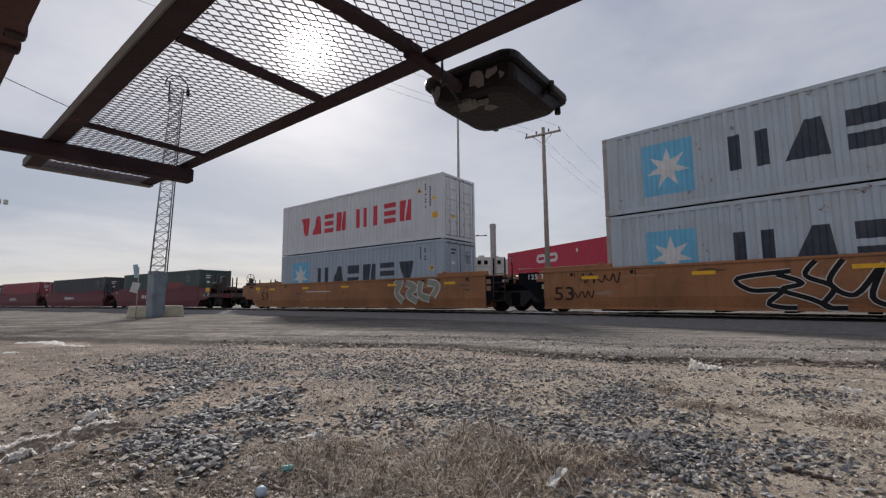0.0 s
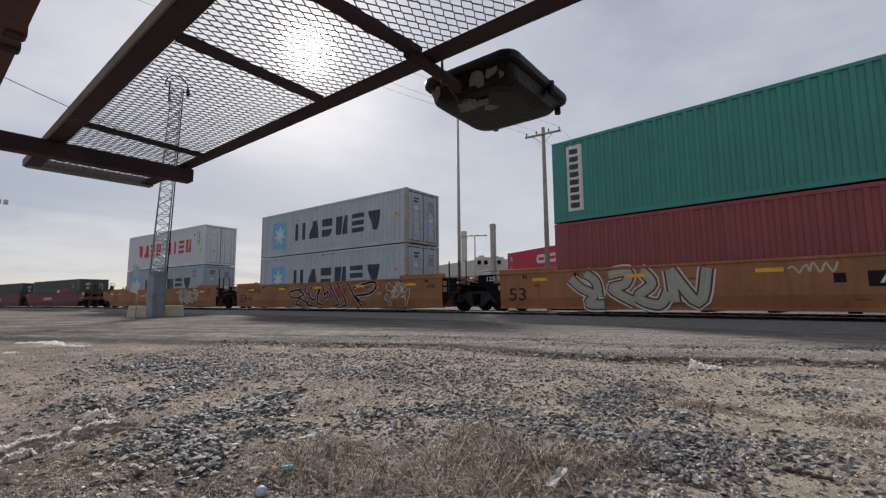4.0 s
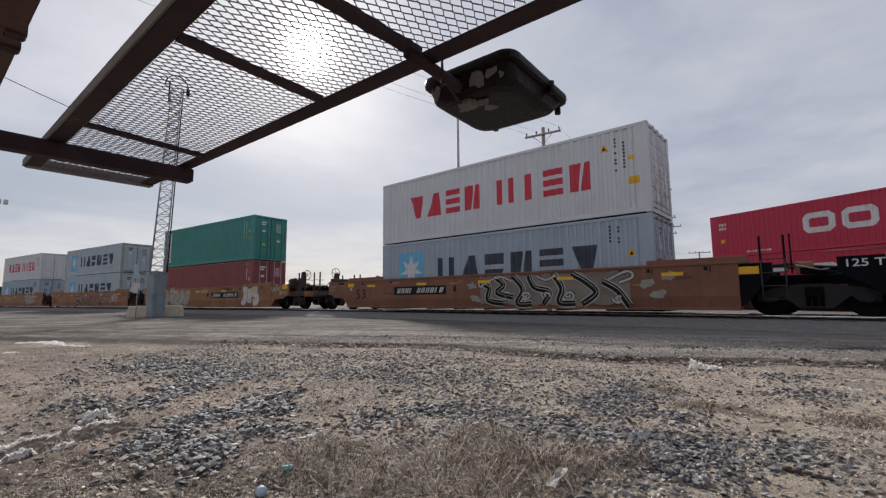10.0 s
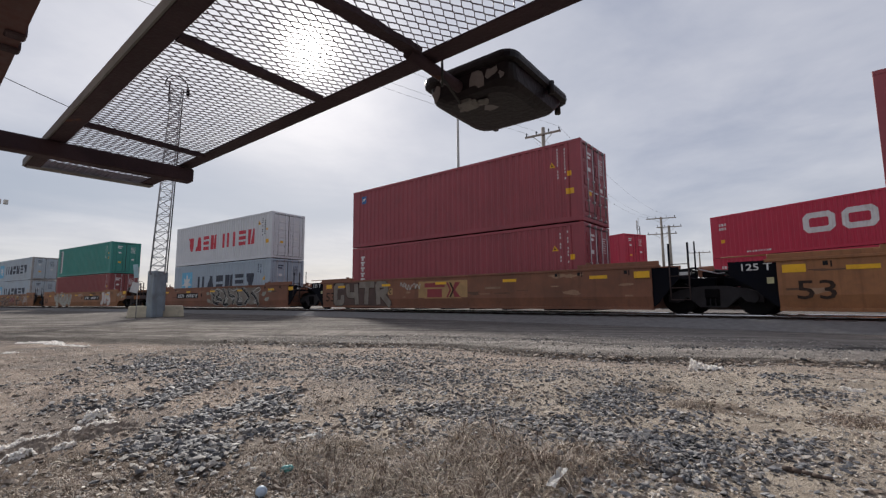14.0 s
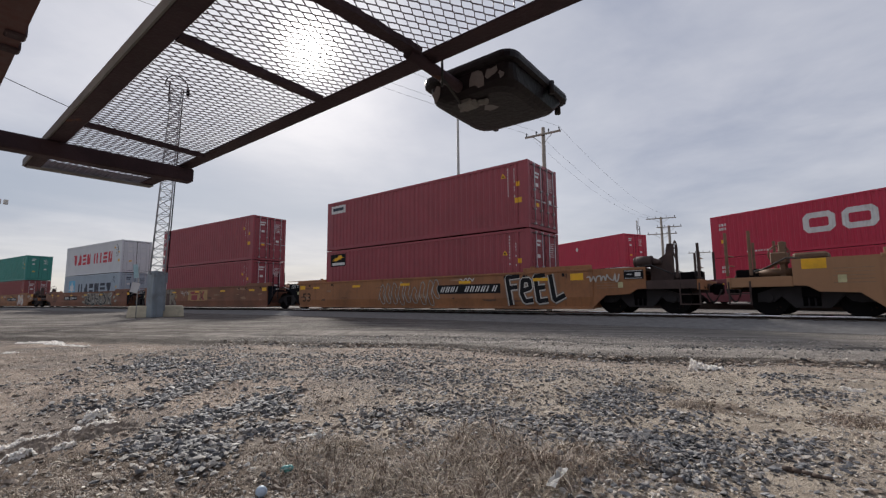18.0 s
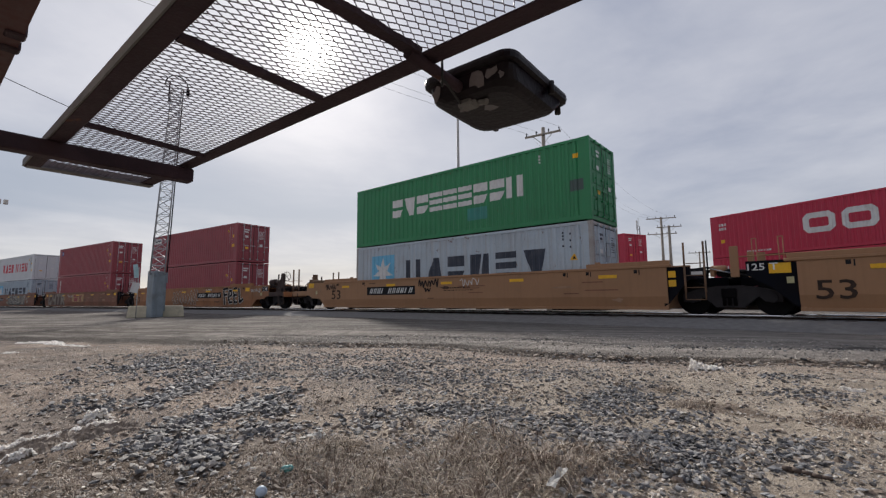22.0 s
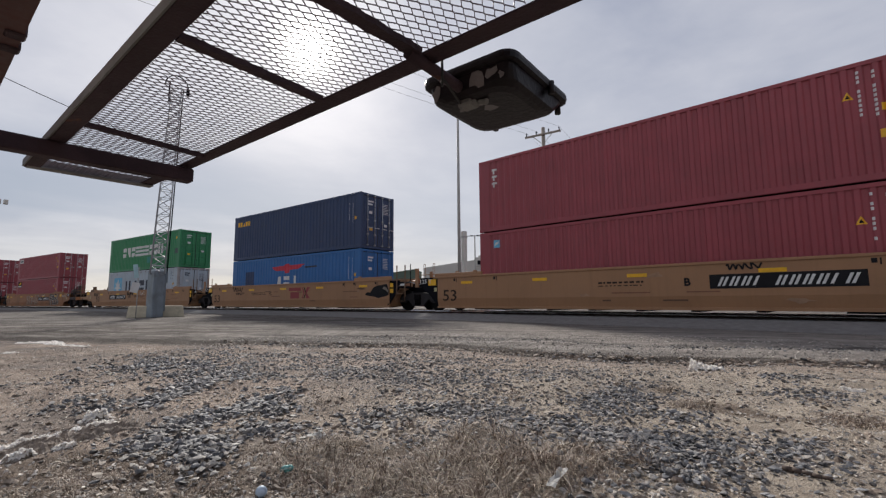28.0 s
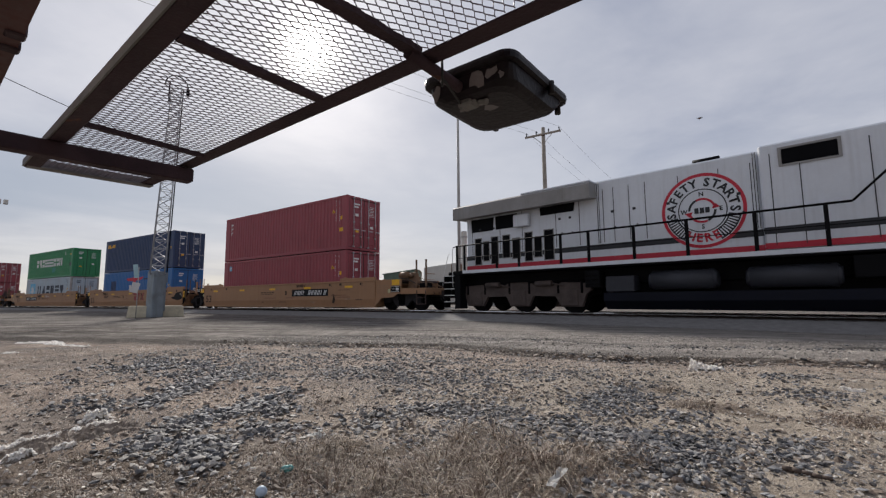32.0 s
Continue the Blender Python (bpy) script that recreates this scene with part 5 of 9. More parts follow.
            pipe(bm, [(sx * (half + 3.0 + (reach - half - 3.0) * k / 6), -0.35 + 0.1 * k / 6, 0.72 - 0.36 * math.sin(3.14 * k / 6) * (1.2 - k * 0.05)) for k in range(7)], 0.022)
            part("brake_hose", bm, M_RUBBER, th)
            for x, y, top in ((2.50, -1.40, 2.25), (3.05, -1.40, 2.25), (2.50, 1.36, 2.20), (3.05, 1.36, 2.20)):
                bm = bmesh.new()
                box(bm, sx * (half + x) - 0.035, sx * (half + x) + 0.035, y - 0.03, y + 0.03, 1.05, top if colour == "tan" else top - 0.22, 0.006)
                part("stanchion", bm, dark, th, "tall painted stanchion")
            for z in (1.35, 1.62):
                bm = bmesh.new()
                tube(bm, (sx * (half + 3.05), -1.40, z), (sx * (half + 3.05), -0.75, z), 0.016, 6)
                part("step_rung", bm, m, th)
            # hand brake: a spoked wheel high on a bracket, its drum lying on the deck
            wr, wz = (0.27, 1.95) if colour != "tan" else (0.24, 1.62)
            wx = sx * (half + (2.34 if sx > 0 else 2.02) if colour != "tan" else half + 2.0)
            bm = bmesh.new()
            turned = colour == "tan"

            def rim(a, q):
                return (wx + q * math.cos(a), -0.72, wz + q * math.sin(a)) if turned else (wx, -0.72 + q * math.cos(a), wz + q * math.sin(a))

            for k in range(16):
                tube(bm, rim(0.3927 * k, wr), rim(0.3927 * (k + 1), wr), 0.018, 6, caps=False)
            for k in range(5):
                tube(bm, rim(0, 0.0), rim(1.2566 * k + 0.4, wr), 0.012, 5)
            part("brake_wheel", bm, dark, th, "spoked hand brake wheel")
            bm = bmesh.new()
            if sx > 0:
                prism(bm, [(half + 1.66, 1.00), (half + 1.66, 1.52), (half + 1.90, 1.66), (half + 2.10, 1.80), (half + 2.16, 2.12), (half + 2.30, 2.12), (half + 2.30, 1.00)] if not turned else [(half + 1.66, 1.00), (half + 1.70, 1.56), (half + 1.86, 1.74), (half + 2.10, 1.70), (half + 2.20, 1.30), (half + 2.16, 1.00)], -0.98, -0.78)
            else:
                box(bm, wx + 0.02, wx + 0.16, -0.86, -0.58, 0.98, 1.95, 0.02)
                box(bm, wx - 0.16, wx + 0.20, -0.96, -0.50, 1.36, 1.66, 0.03)
                box(bm, wx + 0.35, wx + 1.05, -1.10, -0.60, 1.42, 1.60, 0.05)
            part("brake_gear", bm, dark, th, "grimy brake gear housing")
            if sx > 0:
                bm = bmesh.new()
                tube(bm, (half + 1.28, -1.02, 1.60), (half + 1.74, -1.02, 1.60), 0.18, 16)
                tube(bm, (half + 1.20, -1.02, 1.60), (half + 1.28, -1.02, 1.60), 0.13, 16, 0.18)
                tube(bm, (half + 1.74, -1.02, 1.60), (half + 2.0, -1.02, 1.56), 0.12, 12, 0.06)
                box(bm, half + 1.40, half + 1.54, -1.12, -0.92, 1.40, 1.48, 0.01)
                part("brake_cylinder", bm, dark, th, "grimy brake drum")
            mark_flat(th, "reflector", [[rect(*(((half + 1.04, half + 1.52, 1.155, 1.41) if not older else (7.70, 8.15, 1.08, 1.31)) if sx > 0 else (-half - 1.43, -half - 0.95, 1.16, 1.41) if colour == "tan" else (-8.40, -7.93, 1.12, 1.30)))]], M_YELLOW, "yellow reflective panel", y=-SIDE_Y if older or (sx < 0 and colour != "tan") else -1.44, lift=0.006)
            mark_flat(th, "white_plate", [[rect(*((half + 0.80, half + 0.95, 0.80, 0.98) if sx > 0 else (-half - 0.77, -half - 0.61, 0.81, 0.99) if colour == "tan" else (-8.22, -8.06, 0.95, 1.08)))]], M_PLATE, "pale yellowed plate", y=-1.44 if sx > 0 or colour == "tan" else -SIDE_Y, lift=0.006)
    if half > 8:
        for x in (-6.6, -3.3, 0.0, 3.3, 6.6):
            mark_flat(th, "reflector", [[rect(x - 0.29, x + 0.29, 1.10, 1.205)]], M_YELLOW, "yellow reflective strip", lift=0.014)
        for x in (-7.3, -5.3, 5.1, 5.9, 7.4):
            mark_flat(th, "stencil_marking", [[rect(x, x + 0.10, 1.22, 1.33)], [rect(x + 0.14, x + 0.17, 1.18, 1.33)]], M_BLACK)
    if moving:
        runs(th, s)
    return th


M_SCUFF = shader("pale_scuffed_paint", (0.255, 0.165, 0.105), 0.8, 0.0, 0.3, 6.0, grime=0.5, grime_colour=(0.14, 0.075, 0.045))
M_PLATE = shader("pale_yellowed_plate", (0.46, 0.43, 0.24), 0.7, 0.0, 0.2, 6.0, grime=0.3)
M_TANGEAR = shader("sooty_tan_gear", (0.165, 0.092, 0.050), 0.7, 0.0, 0.3, 3.0, grime=0.7, grime_colour=(0.040, 0.026, 0.020))
M_GEAR = shader("brown_brake_gear", (0.060, 0.040, 0.036), 0.75, 0.0, 0.35, 3.0, grime=0.5, grime_colour=(0.03, 0.022, 0.02), spec=0.3)


def logo_row(c, x0, x1, z0, z1):
    """A dark red company mark as plain bars, a chevron and a slanted block."""
    w, h, zm = x1 - x0, z1 - z0, (z0 + z1) / 2
    shapes = [rect(x0, x0 + w * 0.58, z1 - h * 0.30, z1), rect(x0 + w * 0.08, x0 + w * 0.50, z0, z1 - h * 0.42),
              [(x0 + w * 0.84, z0), (x0 + w, z0), (x0 + w * 0.86, zm), (x0 + w, z1), (x0 + w * 0.86, z1), (x0 + w * 0.78, zm)]]
    for shape in shapes:
        mark_flat(c, "logo_shape", [[shape]], M_LOGO, "dark red plain logo bar", lift=0.008)
    for k, m in ((0.62, M_LOGO), (0.70, M_FIGURE)):
        mark_flat(c, "logo_shape", [[[(x0 + w * k, z0), (x0 + w * (k + 0.05), z0), (x0 + w * (k + 0.14), zm), (x0 + w * (k + 0.05), z1), (x0 + w * k, z1), (x0 + w * (k + 0.09), zm)]]], m, "plain logo chevron", lift=0.008)


M_LOGO = shader("faded_red_logo", (0.24, 0.030, 0.036), 0.6, 0.0, 0.15, 2.0, grime=0.2)


def build_train():
    rust = "rust orange steel well car with weathered graffiti on its side"
    brown = "brown weathered steel well car with silver graffiti on its side"
    tan = "tan painted steel well car with yellow reflector strips"
    silver = shader("silver_spray", (0.42, 0.40, 0.36), 0.6, 0.0, 0.2, 2.5, grime=0.35)
    white_spray = shader("white_spray", (0.55, 0.52, 0.48), 0.6, 0.0, 0.15, 2.5, grime=0.25)
    pink = shader("pink_spray", (0.50, 0.24, 0.22), 0.6, 0.0, 0.15, 2.5)
    sage = shader("sage_spray", (0.26, 0.27, 0.22), 0.6, 0.0, 0.2, 2.5, grime=0.3)
    ochre = shader("ochre_spray", (0.38, 0.225, 0.090), 0.6, 0.0, 0.25, 2.0, grime=0.35)
    cars = {}
    order = ((-19.420, "rust", "end", "shared", rust), (-0.137, "rust", "joint", "shared", rust), (19.510, "rust", "joint", "end", rust),
             (43.273, "brown", "end", "shared", brown), (62.887, "brown", "joint", "shared", brown), (82.462, "rust", "joint", "end", brown),
             (106.304, "tan", "end", "shared", tan), (125.985, "tan", "joint", "shared", tan), (145.540, "tan", "joint", "end", tan))
    for s, colour, left, right, label in order:
        cars[s] = well_car(s, colour, left, right, label, pitch_l=11.88 if left == "end" else 9.80, pitch_r=11.88 if right == "end" else 9.80)
        ob = lettering("car_size", "53", 0.64, M_FIGURE, cars[s], *((-7.36, -SIDE_Y - 0.009, 0.74) if left == "end" else (-7.50 if colour == "tan" else -7.45 if s > 70 else -7.53, -SIDE_Y - 0.009, 0.62)), "faded black painted figures", 0.008)
        ob.data.transform(Matrix.Diagonal((1.30, 1, 1.0, 1)))
    maroon_line = shader("dark_maroon_spray", (0.085, 0.020, 0.020), 0.6, 0.0, 0.3, 2.5, grime=0.3)
    ash = shader("ash_grey_spray", (0.200, 0.170, 0.140), 0.65, 0.0, 0.25, 2.0, grime=0.6, grime_colour=(0.10, 0.07, 0.05))
    pale_green = shader("pale_sage_spray", (0.325, 0.335, 0.275), 0.65, 0.0, 0.15, 2.0, grime=0.35, grime_colour=(0.20, 0.17, 0.12))
    c = cars[-19.420]
    spray(c, (((0.05, 0.8), (0.20, 0.95), (0.10, 0.5), (0.25, 0.1)), ((0.30, 0.9), (0.50, 0.7), (0.35, 0.4), (0.55, 0.1)), ((0.62, 0.95), (0.60, 0.4), (0.80, 0.2)), ((0.75, 0.9), (0.95, 0.75), (0.85, 0.3))), 3.3, 6.1, 0.30, 1.32, 0.24, sage, white_spray, 0.05)
    stencil_lines(c, -3.2, -1.2, 0.92, 1, M_WHITE)
    # black strokes with a white rim, sprayed across the middle
    c = cars[-0.137]
    spray(c, (((0.17, 0.80), (0.01, 0.68), (0.05, 0.42), (0.14, 0.40), (0.10, 0.12), (0.18, 0.02)), ((0.13, 0.74), (0.20, 0.55), (0.14, 0.42), (0.22, 0.22), (0.27, 0.05)),
              ((0.24, 1.0), (0.21, 0.70), (0.28, 0.45), (0.25, 0.10), (0.31, 0.02)), ((0.31, 1.0), (0.27, 0.55), (0.33, 0.30), (0.40, 0.85), (0.37, 0.25), (0.43, 0.05)),
              ((0.43, 0.98), (0.47, 0.35), (0.50, 0.65), (0.45, 0.52)), ((0.51, 1.0), (0.58, 0.45), (0.62, 0.12), (0.57, 0.02)), ((0.60, 1.0), (0.67, 0.45), (0.70, 0.10), (0.66, 0.02)),
              ((0.72, 1.0), (0.78, 0.45), (0.86, 0.02)), ((0.78, 0.80), (0.97, 1.0), (1.0, 0.78), (0.93, 0.52), (0.80, 0.45), (0.85, 0.22))), -2.6, 4.4, 0.16, 1.34, 0.11, M_BLACK, white_spray, 0.024)
    mark_flat(c, "sprayed_patch", [[rect(0.9, 2.3, 0.60, 1.08)]], M_LOGO, "faded red sprayed patch", lift=0.003)
    for k, (x, z) in enumerate(((4.0, 0.98), (4.35, 1.12), (3.9, 0.42), (4.6, 0.78), (2.9, 1.2), (3.4, 1.24))):
        mark_flat(c, "sprayed_patch", [[oval(x, z, 0.20, 0.09, 12, 0.2, random.Random(k))]], sage if k % 2 else ash, "pale sprayed blob", lift=0.003)
    rng = random.Random(8)
    tangle = []
    for k in range(11):
        u, v = rng.uniform(0.05, 0.85), rng.uniform(0.2, 0.9)
        tangle.append([(u, v)] + [(min(1, max(0, u + rng.uniform(-0.16, 0.16))), min(1, max(0, v + rng.uniform(-0.4, 0.4)))) for _ in range(4)])
    spray(c, tangle, 4.95, 6.9, 0.2, 1.28, 0.028, white_spray, ash, 0.006)
    scribble(c, 4, -6.9, -5.6, 0.95, 1.3, M_FIGURE, 5)
    scribble(c, 41, -7.2, -6.5, 0.5, 0.75, M_FIGURE, 3)
    # bulky pale green strokes with a maroon contour, and white bubbles with a pink rim
    c = cars[19.510]
    spray(c, (((0.02, 0.80), (0.10, 0.55), (0.20, 0.35), (0.16, 0.12), (0.28, 0.10)), ((0.14, 0.92), (0.22, 0.70), (0.24, 0.30)), ((0.32, 0.85), (0.46, 0.92), (0.44, 0.62), (0.34, 0.50), (0.50, 0.16)),
              ((0.55, 0.95), (0.62, 0.60), (0.52, 0.28), (0.66, 0.10), (0.72, 0.40)), ((0.74, 0.95), (0.76, 0.15)), ((0.74, 0.92), (0.90, 0.15), (0.96, 0.95))), -5.5, -1.2, 0.16, 1.38, 0.26, pale_green, maroon_line, 0.05, white_spray, False, silver)
    spray(c, (((0.10, 0.92), (0.26, 0.90), (0.24, 0.40), (0.16, 0.14), (0.06, 0.24)), ((0.50, 0.92), (0.50, 0.50), (0.46, 0.10)), ((0.92, 0.85), (0.72, 0.88), (0.70, 0.62), (0.90, 0.45), (0.88, 0.16), (0.68, 0.12))), 5.35, 7.25, 0.26, 1.36, 0.36, white_spray, pink, 0.045, shader("pink_haze_spray", (0.30, 0.135, 0.105), 0.7, 0.0, 0.3, 2.0, grime=0.4, grime_colour=(0.24, 0.11, 0.06)))
    for k, x in enumerate((5.5, 6.05, 6.5)):
        scribble(c, 60 + k, x, x + 0.35, 0.45, 0.62, silver, 2)
    number_board(c, 1.78, 4.98, 0.70, 1.05)
    scribble(c, 8, 8.5, 9.35, 1.0, 1.30, silver, 5)
    scribble(c, 81, 9.35, 9.95, 0.88, 1.04, silver, 3)
    scribble(c, 82, 0.4, 1.3, 1.05, 1.28, silver, 4)
    scribble(c, 83, 3.3, 4.3, 1.18, 1.34, M_FIGURE, 5)
    mark_flat(c, "unit_panel", [[rect(1.20, 1.42, 0.80, 1.02)]], M_BLACK)
    # black and silver swirls
    c = cars[43.273]
    number_board(c, -5.02, -1.92, 0.70, 1.06)
    up = [(-0.2 + 5.6 * k / 24, 1.37 - 0.10 * abs(math.sin(k * 1.3))) for k in range(25)]
    down = [(5.4 - 5.6 * k / 24, 0.20 + 0.13 * abs(math.sin(k * 0.9))) for k in range(25)]
    mark_flat(c, "graffiti_ground", [[[*down, *up]]], ash, "sprayed grey ground with a ragged edge", lift=0.002)
    spray(c, (((0.02, 0.75), (0.09, 0.62), (0.08, 0.22), (0.20, 0.12)), ((0.12, 1.0), (0.20, 0.70), (0.15, 0.45), (0.27, 0.30)), ((0.26, 1.0), (0.34, 0.55), (0.30, 0.12), (0.40, 0.10)), ((0.38, 1.0), (0.42, 0.60), (0.52, 0.45), (0.48, 0.10)),
              ((0.54, 1.0), (0.60, 0.55), (0.58, 0.15), (0.68, 0.12)), ((0.66, 0.95), (0.74, 0.72), (0.80, 0.40), (0.72, 0.10)), ((0.84, 0.70), (0.92, 0.45), (0.98, 0.02))), -0.3, 5.5, 0.18, 1.36, 0.19, M_BLACK, silver, 0.035, None, False, silver)
    spray(c, (curl(0.22, 0.34, 0.14, 1.6, 0.4, 0.28), curl(0.36, 0.36, 0.15, 1.7, 2.0, 0.28), curl(0.50, 0.36, 0.14, 1.6, 1.0, 0.28), curl(0.64, 0.34, 0.15, 1.6, 3.0, 0.28), curl(0.92, 0.24, 0.12, 1.3, 3.0, 0.25), curl(0.03, 0.72, 0.14, 1.2, 0.0, 0.25),
              ((0.86, 0.72), (0.97, 0.95), (1.0, 0.80), (0.93, 0.66)), ((0.10, 0.85), (0.18, 0.95), (0.26, 0.80)), ((0.44, 0.92), (0.50, 0.80), (0.56, 0.92))), -0.3, 5.5, 0.18, 1.36, 0.075, silver, M_BLACK, 0.022)
    for k, (x, z) in enumerate(((-0.6, 1.0), (-0.45, 0.5), (5.9, 0.9), (6.2, 0.6), (6.5, 1.1))):
        mark_flat(c, "sprayed_patch", [[oval(x, z, 0.22, 0.13, 13, 0.4, random.Random(k + 9))]], sage, "pale green overspray", lift=0.002)
    lettering("unit_letter", "B", 0.30, M_BLACK, c, -1.46, -SIDE_Y - 0.009, 0.90, "black painted letter")
    # faded grey block strokes on a dark ground
    c = cars[62.887]
    mark_flat(c, "graffiti_ground", [[[(-7.3, 0.25), (-3.2, 0.20), (-2.9, 0.24), (-3.3, 0.9), (-3.6, 1.34), (-7.3, 1.36)]]], shader("faded_dark_spray", (0.075, 0.045, 0.038), 0.75, 0.0, 0.35, 2.0, grime=0.5, grime_colour=(0.11, 0.06, 0.04)), "faded dark sprayed ground", lift=0.002)
    spray(c, (((0.20, 0.84), (0.05, 0.84), (0.05, 0.14), (0.18, 0.14), (0.18, 0.46)), ((0.27, 0.95), (0.29, 0.46), (0.40, 0.44)), ((0.42, 0.95), (0.44, 0.06)), ((0.48, 0.86), (0.73, 0.86)), ((0.61, 0.84), (0.60, 0.06)),
              ((0.80, 0.06), (0.78, 0.86), (0.91, 0.84), (0.92, 0.58), (0.82, 0.50)), ((0.84, 0.50), (0.98, 0.05))), -7.3, -2.95, 0.20, 1.38, 0.30, ash, M_FIGURE, 0.03, None, True)
    mark_flat(c, "repaint_panel", [[rect(-1.27, 1.37, 0.56, 1.25)]], ochre, "yellow repainted panel")
    mark_flat(c, "repaint_panel", [[rect(-0.92, 1.06, 0.525, 0.556)]], ochre)
    logo_row(c, -0.91, 1.02, 0.57, 1.17)
    mark_flat(c, "unit_panel", [[rect(-3.20, -2.88, 0.72, 1.0)]], ochre)
    lettering("unit_letter", "C", 0.27, M_BLACK, c, -3.04, -SIDE_Y - 0.009, 0.85, "black painted letter")
    for k, (x, z) in enumerate(((-2.4, 1.0), (-2.1, 0.9), (-1.6, 0.95))):
        scribble(c, 70 + k, x, x + 0.45, z, z + 0.25, silver, 2)
    mark_flat(c, "worn_plate", [[rect(2.2, 2.9, 0.86, 0.94)]], M_SCUFF)
    # black letters with a white rim
    c = cars[82.462]
    number_board(c, 1.85, 4.95, 0.70, 1.06)
    feel = (((0.13, 0.04), (0.06, 0.90), (0.28, 0.94)), ((0.09, 0.58), (0.24, 0.60)), ((0.32, 0.48), (0.46, 0.56), (0.44, 0.80), (0.33, 0.80), (0.31, 0.40), (0.37, 0.16), (0.50, 0.20)),
            ((0.70, 0.94), (0.54, 0.90), (0.59, 0.16), (0.74, 0.20)), ((0.56, 0.55), (0.70, 0.58)), ((0.78, 0.96), (0.84, 0.18), (1.0, 0.34)))
    spray(c, feel, 5.1, 7.5, 0.20, 1.38, 0.155, M_BLACK, white_spray, 0.035, ash, True)
    spray(c, [[(u - 0.02, v0 + 0.1), (u + 0.02, v1 - 0.1), (u + 0.05, v1 + 0.05), (u + 0.085, v1 - 0.12), (u + 0.06, (v0 + v1) / 2), (u + 0.10, v0), (u + 0.05, v0 - 0.02), (u - 0.01, (v0 + v1) / 2)] for u, v0, v1 in ((0.03, 0.10, 0.80), (0.13, 0.12, 0.84), (0.24, 0.10, 0.86), (0.36, 0.06, 0.88), (0.46, 0.16, 0.80), (0.57, 0.12, 0.66), (0.70, 0.08, 0.86), (0.82, 0.05, 0.90), (0.90, 0.30, 0.92))], -1.74, 2.0, 0.25, 1.34, 0.030, silver, M_FIGURE, 0.012)
    scribble(c, 85, 3.1, 3.75, 1.18, 1.32, white_spray, 3)
    scribble(c, 14, 8.3, 9.3, 1.0, 1.25, silver, 6)
    c = cars[106.304]
    number_board(c, -4.95, -1.78, 0.71, 1.09)
    scribble(c, 15, -1.6, -0.4, 0.98, 1.34, M_BLACK, 6, 0.030)
    scribble(c, 151, -1.25, -0.9, 0.82, 0.98, M_BLACK, 2, 0.028)
    scribble(c, 16, -8.25, -7.35, 1.02, 1.32, M_BLACK, 5, 0.026)
    scribble(c, 17, 0.7, 1.6, 1.0, 1.3, M_WHITE, 4, 0.014)
    stencil_lines(c, -0.15, 1.3, 0.92, 2)
    c = cars[125.985]
    logo_row(c, 0.56, 2.47, 0.60, 1.20)
    scribble(c, 18, -5.5, -4.3, 1.06, 1.36, M_BLACK, 5, 0.024)
    scribble(c, 181, -5.1, -4.1, 0.84, 1.02, M_BLACK, 5, 0.020)
    stencil_lines(c, -3.28, -1.8, 0.93, 2)
    lettering("unit_letter", "C", 0.30, M_BLACK, c, -1.25, -SIDE_Y - 0.009, 0.90, "black painted letter")
    mark_flat(c, "smudge", [[[(6.71, 0.74), (6.89, 0.85), (7.09, 0.84), (7.32, 1.08), (7.57, 1.16), (7.89, 1.19), (8.18, 1.22), (8.30, 0.94), (8.30, 0.70), (8.00, 0.63), (7.63, 0.57), (7.31, 0.64), (6.97, 0.68)]]], M_BLACK, "dark spray-painted smudge", lift=0.004)
    mark_flat(c, "smudge", [[[(7.89, 1.01), (7.99, 1.10), (8.15, 1.06), (8.26, 0.93), (8.27, 0.81), (8.15, 0.90), (8.00, 0.98)]]], ash, "pale patch in the smudge", lift=0.007)
    c = cars[145.540]
    number_board(c, 1.90, 5.03, 0.71, 1.09)
    lettering("unit_letter", "B", 0.30, M_BLACK, c, 1.35, -SIDE_Y - 0.009, 0.90, "black painted letter")
    scribble(c, 19, 2.3, 3.05, 1.2, 1.36, M_BLACK, 5)
    stencil_lines(c, -1.2, 0.25, 0.93, 2)
    mark_flat(c, "smudge", [[[(5.35, 0.35), (5.42, 0.62), (5.38, 0.80), (5.50, 0.78), (5.58, 0.50), (5.52, 0.32)]]], M_FIGURE, "rusty run", lift=0.004)
    for s in (106.304, 125.985, 145.540):
        rng = random.Random(int(s))
        bars = []
        for k in range(10):
            x = rng.choice((-0.8, 5.4, 5.6, 1.0)) + rng.uniform(-0.4, 0.4)
            z = rng.choice((0.62, 0.72, 0.90, 0.98))
            bars.append([rect(x, x + rng.uniform(0.5, 1.2), z, z + 0.035)])
        mark_flat(cars[s], "stencil_marking", bars[:7], WELL["brown"], lift=0.006)
    # worn paint and soot on every side
    worn = shader("worn_pale_paint", (0.30, 0.185, 0.115), 0.8, 0.0, 0.3, 3.0, grime=0.5, grime_colour=(0.22, 0.11, 0.06))
    soot = shader("soot_smear", (0.105, 0.058, 0.038), 0.85, 0.0, 0.35, 3.0, grime=0.4, grime_colour=(0.17, 0.08, 0.04))
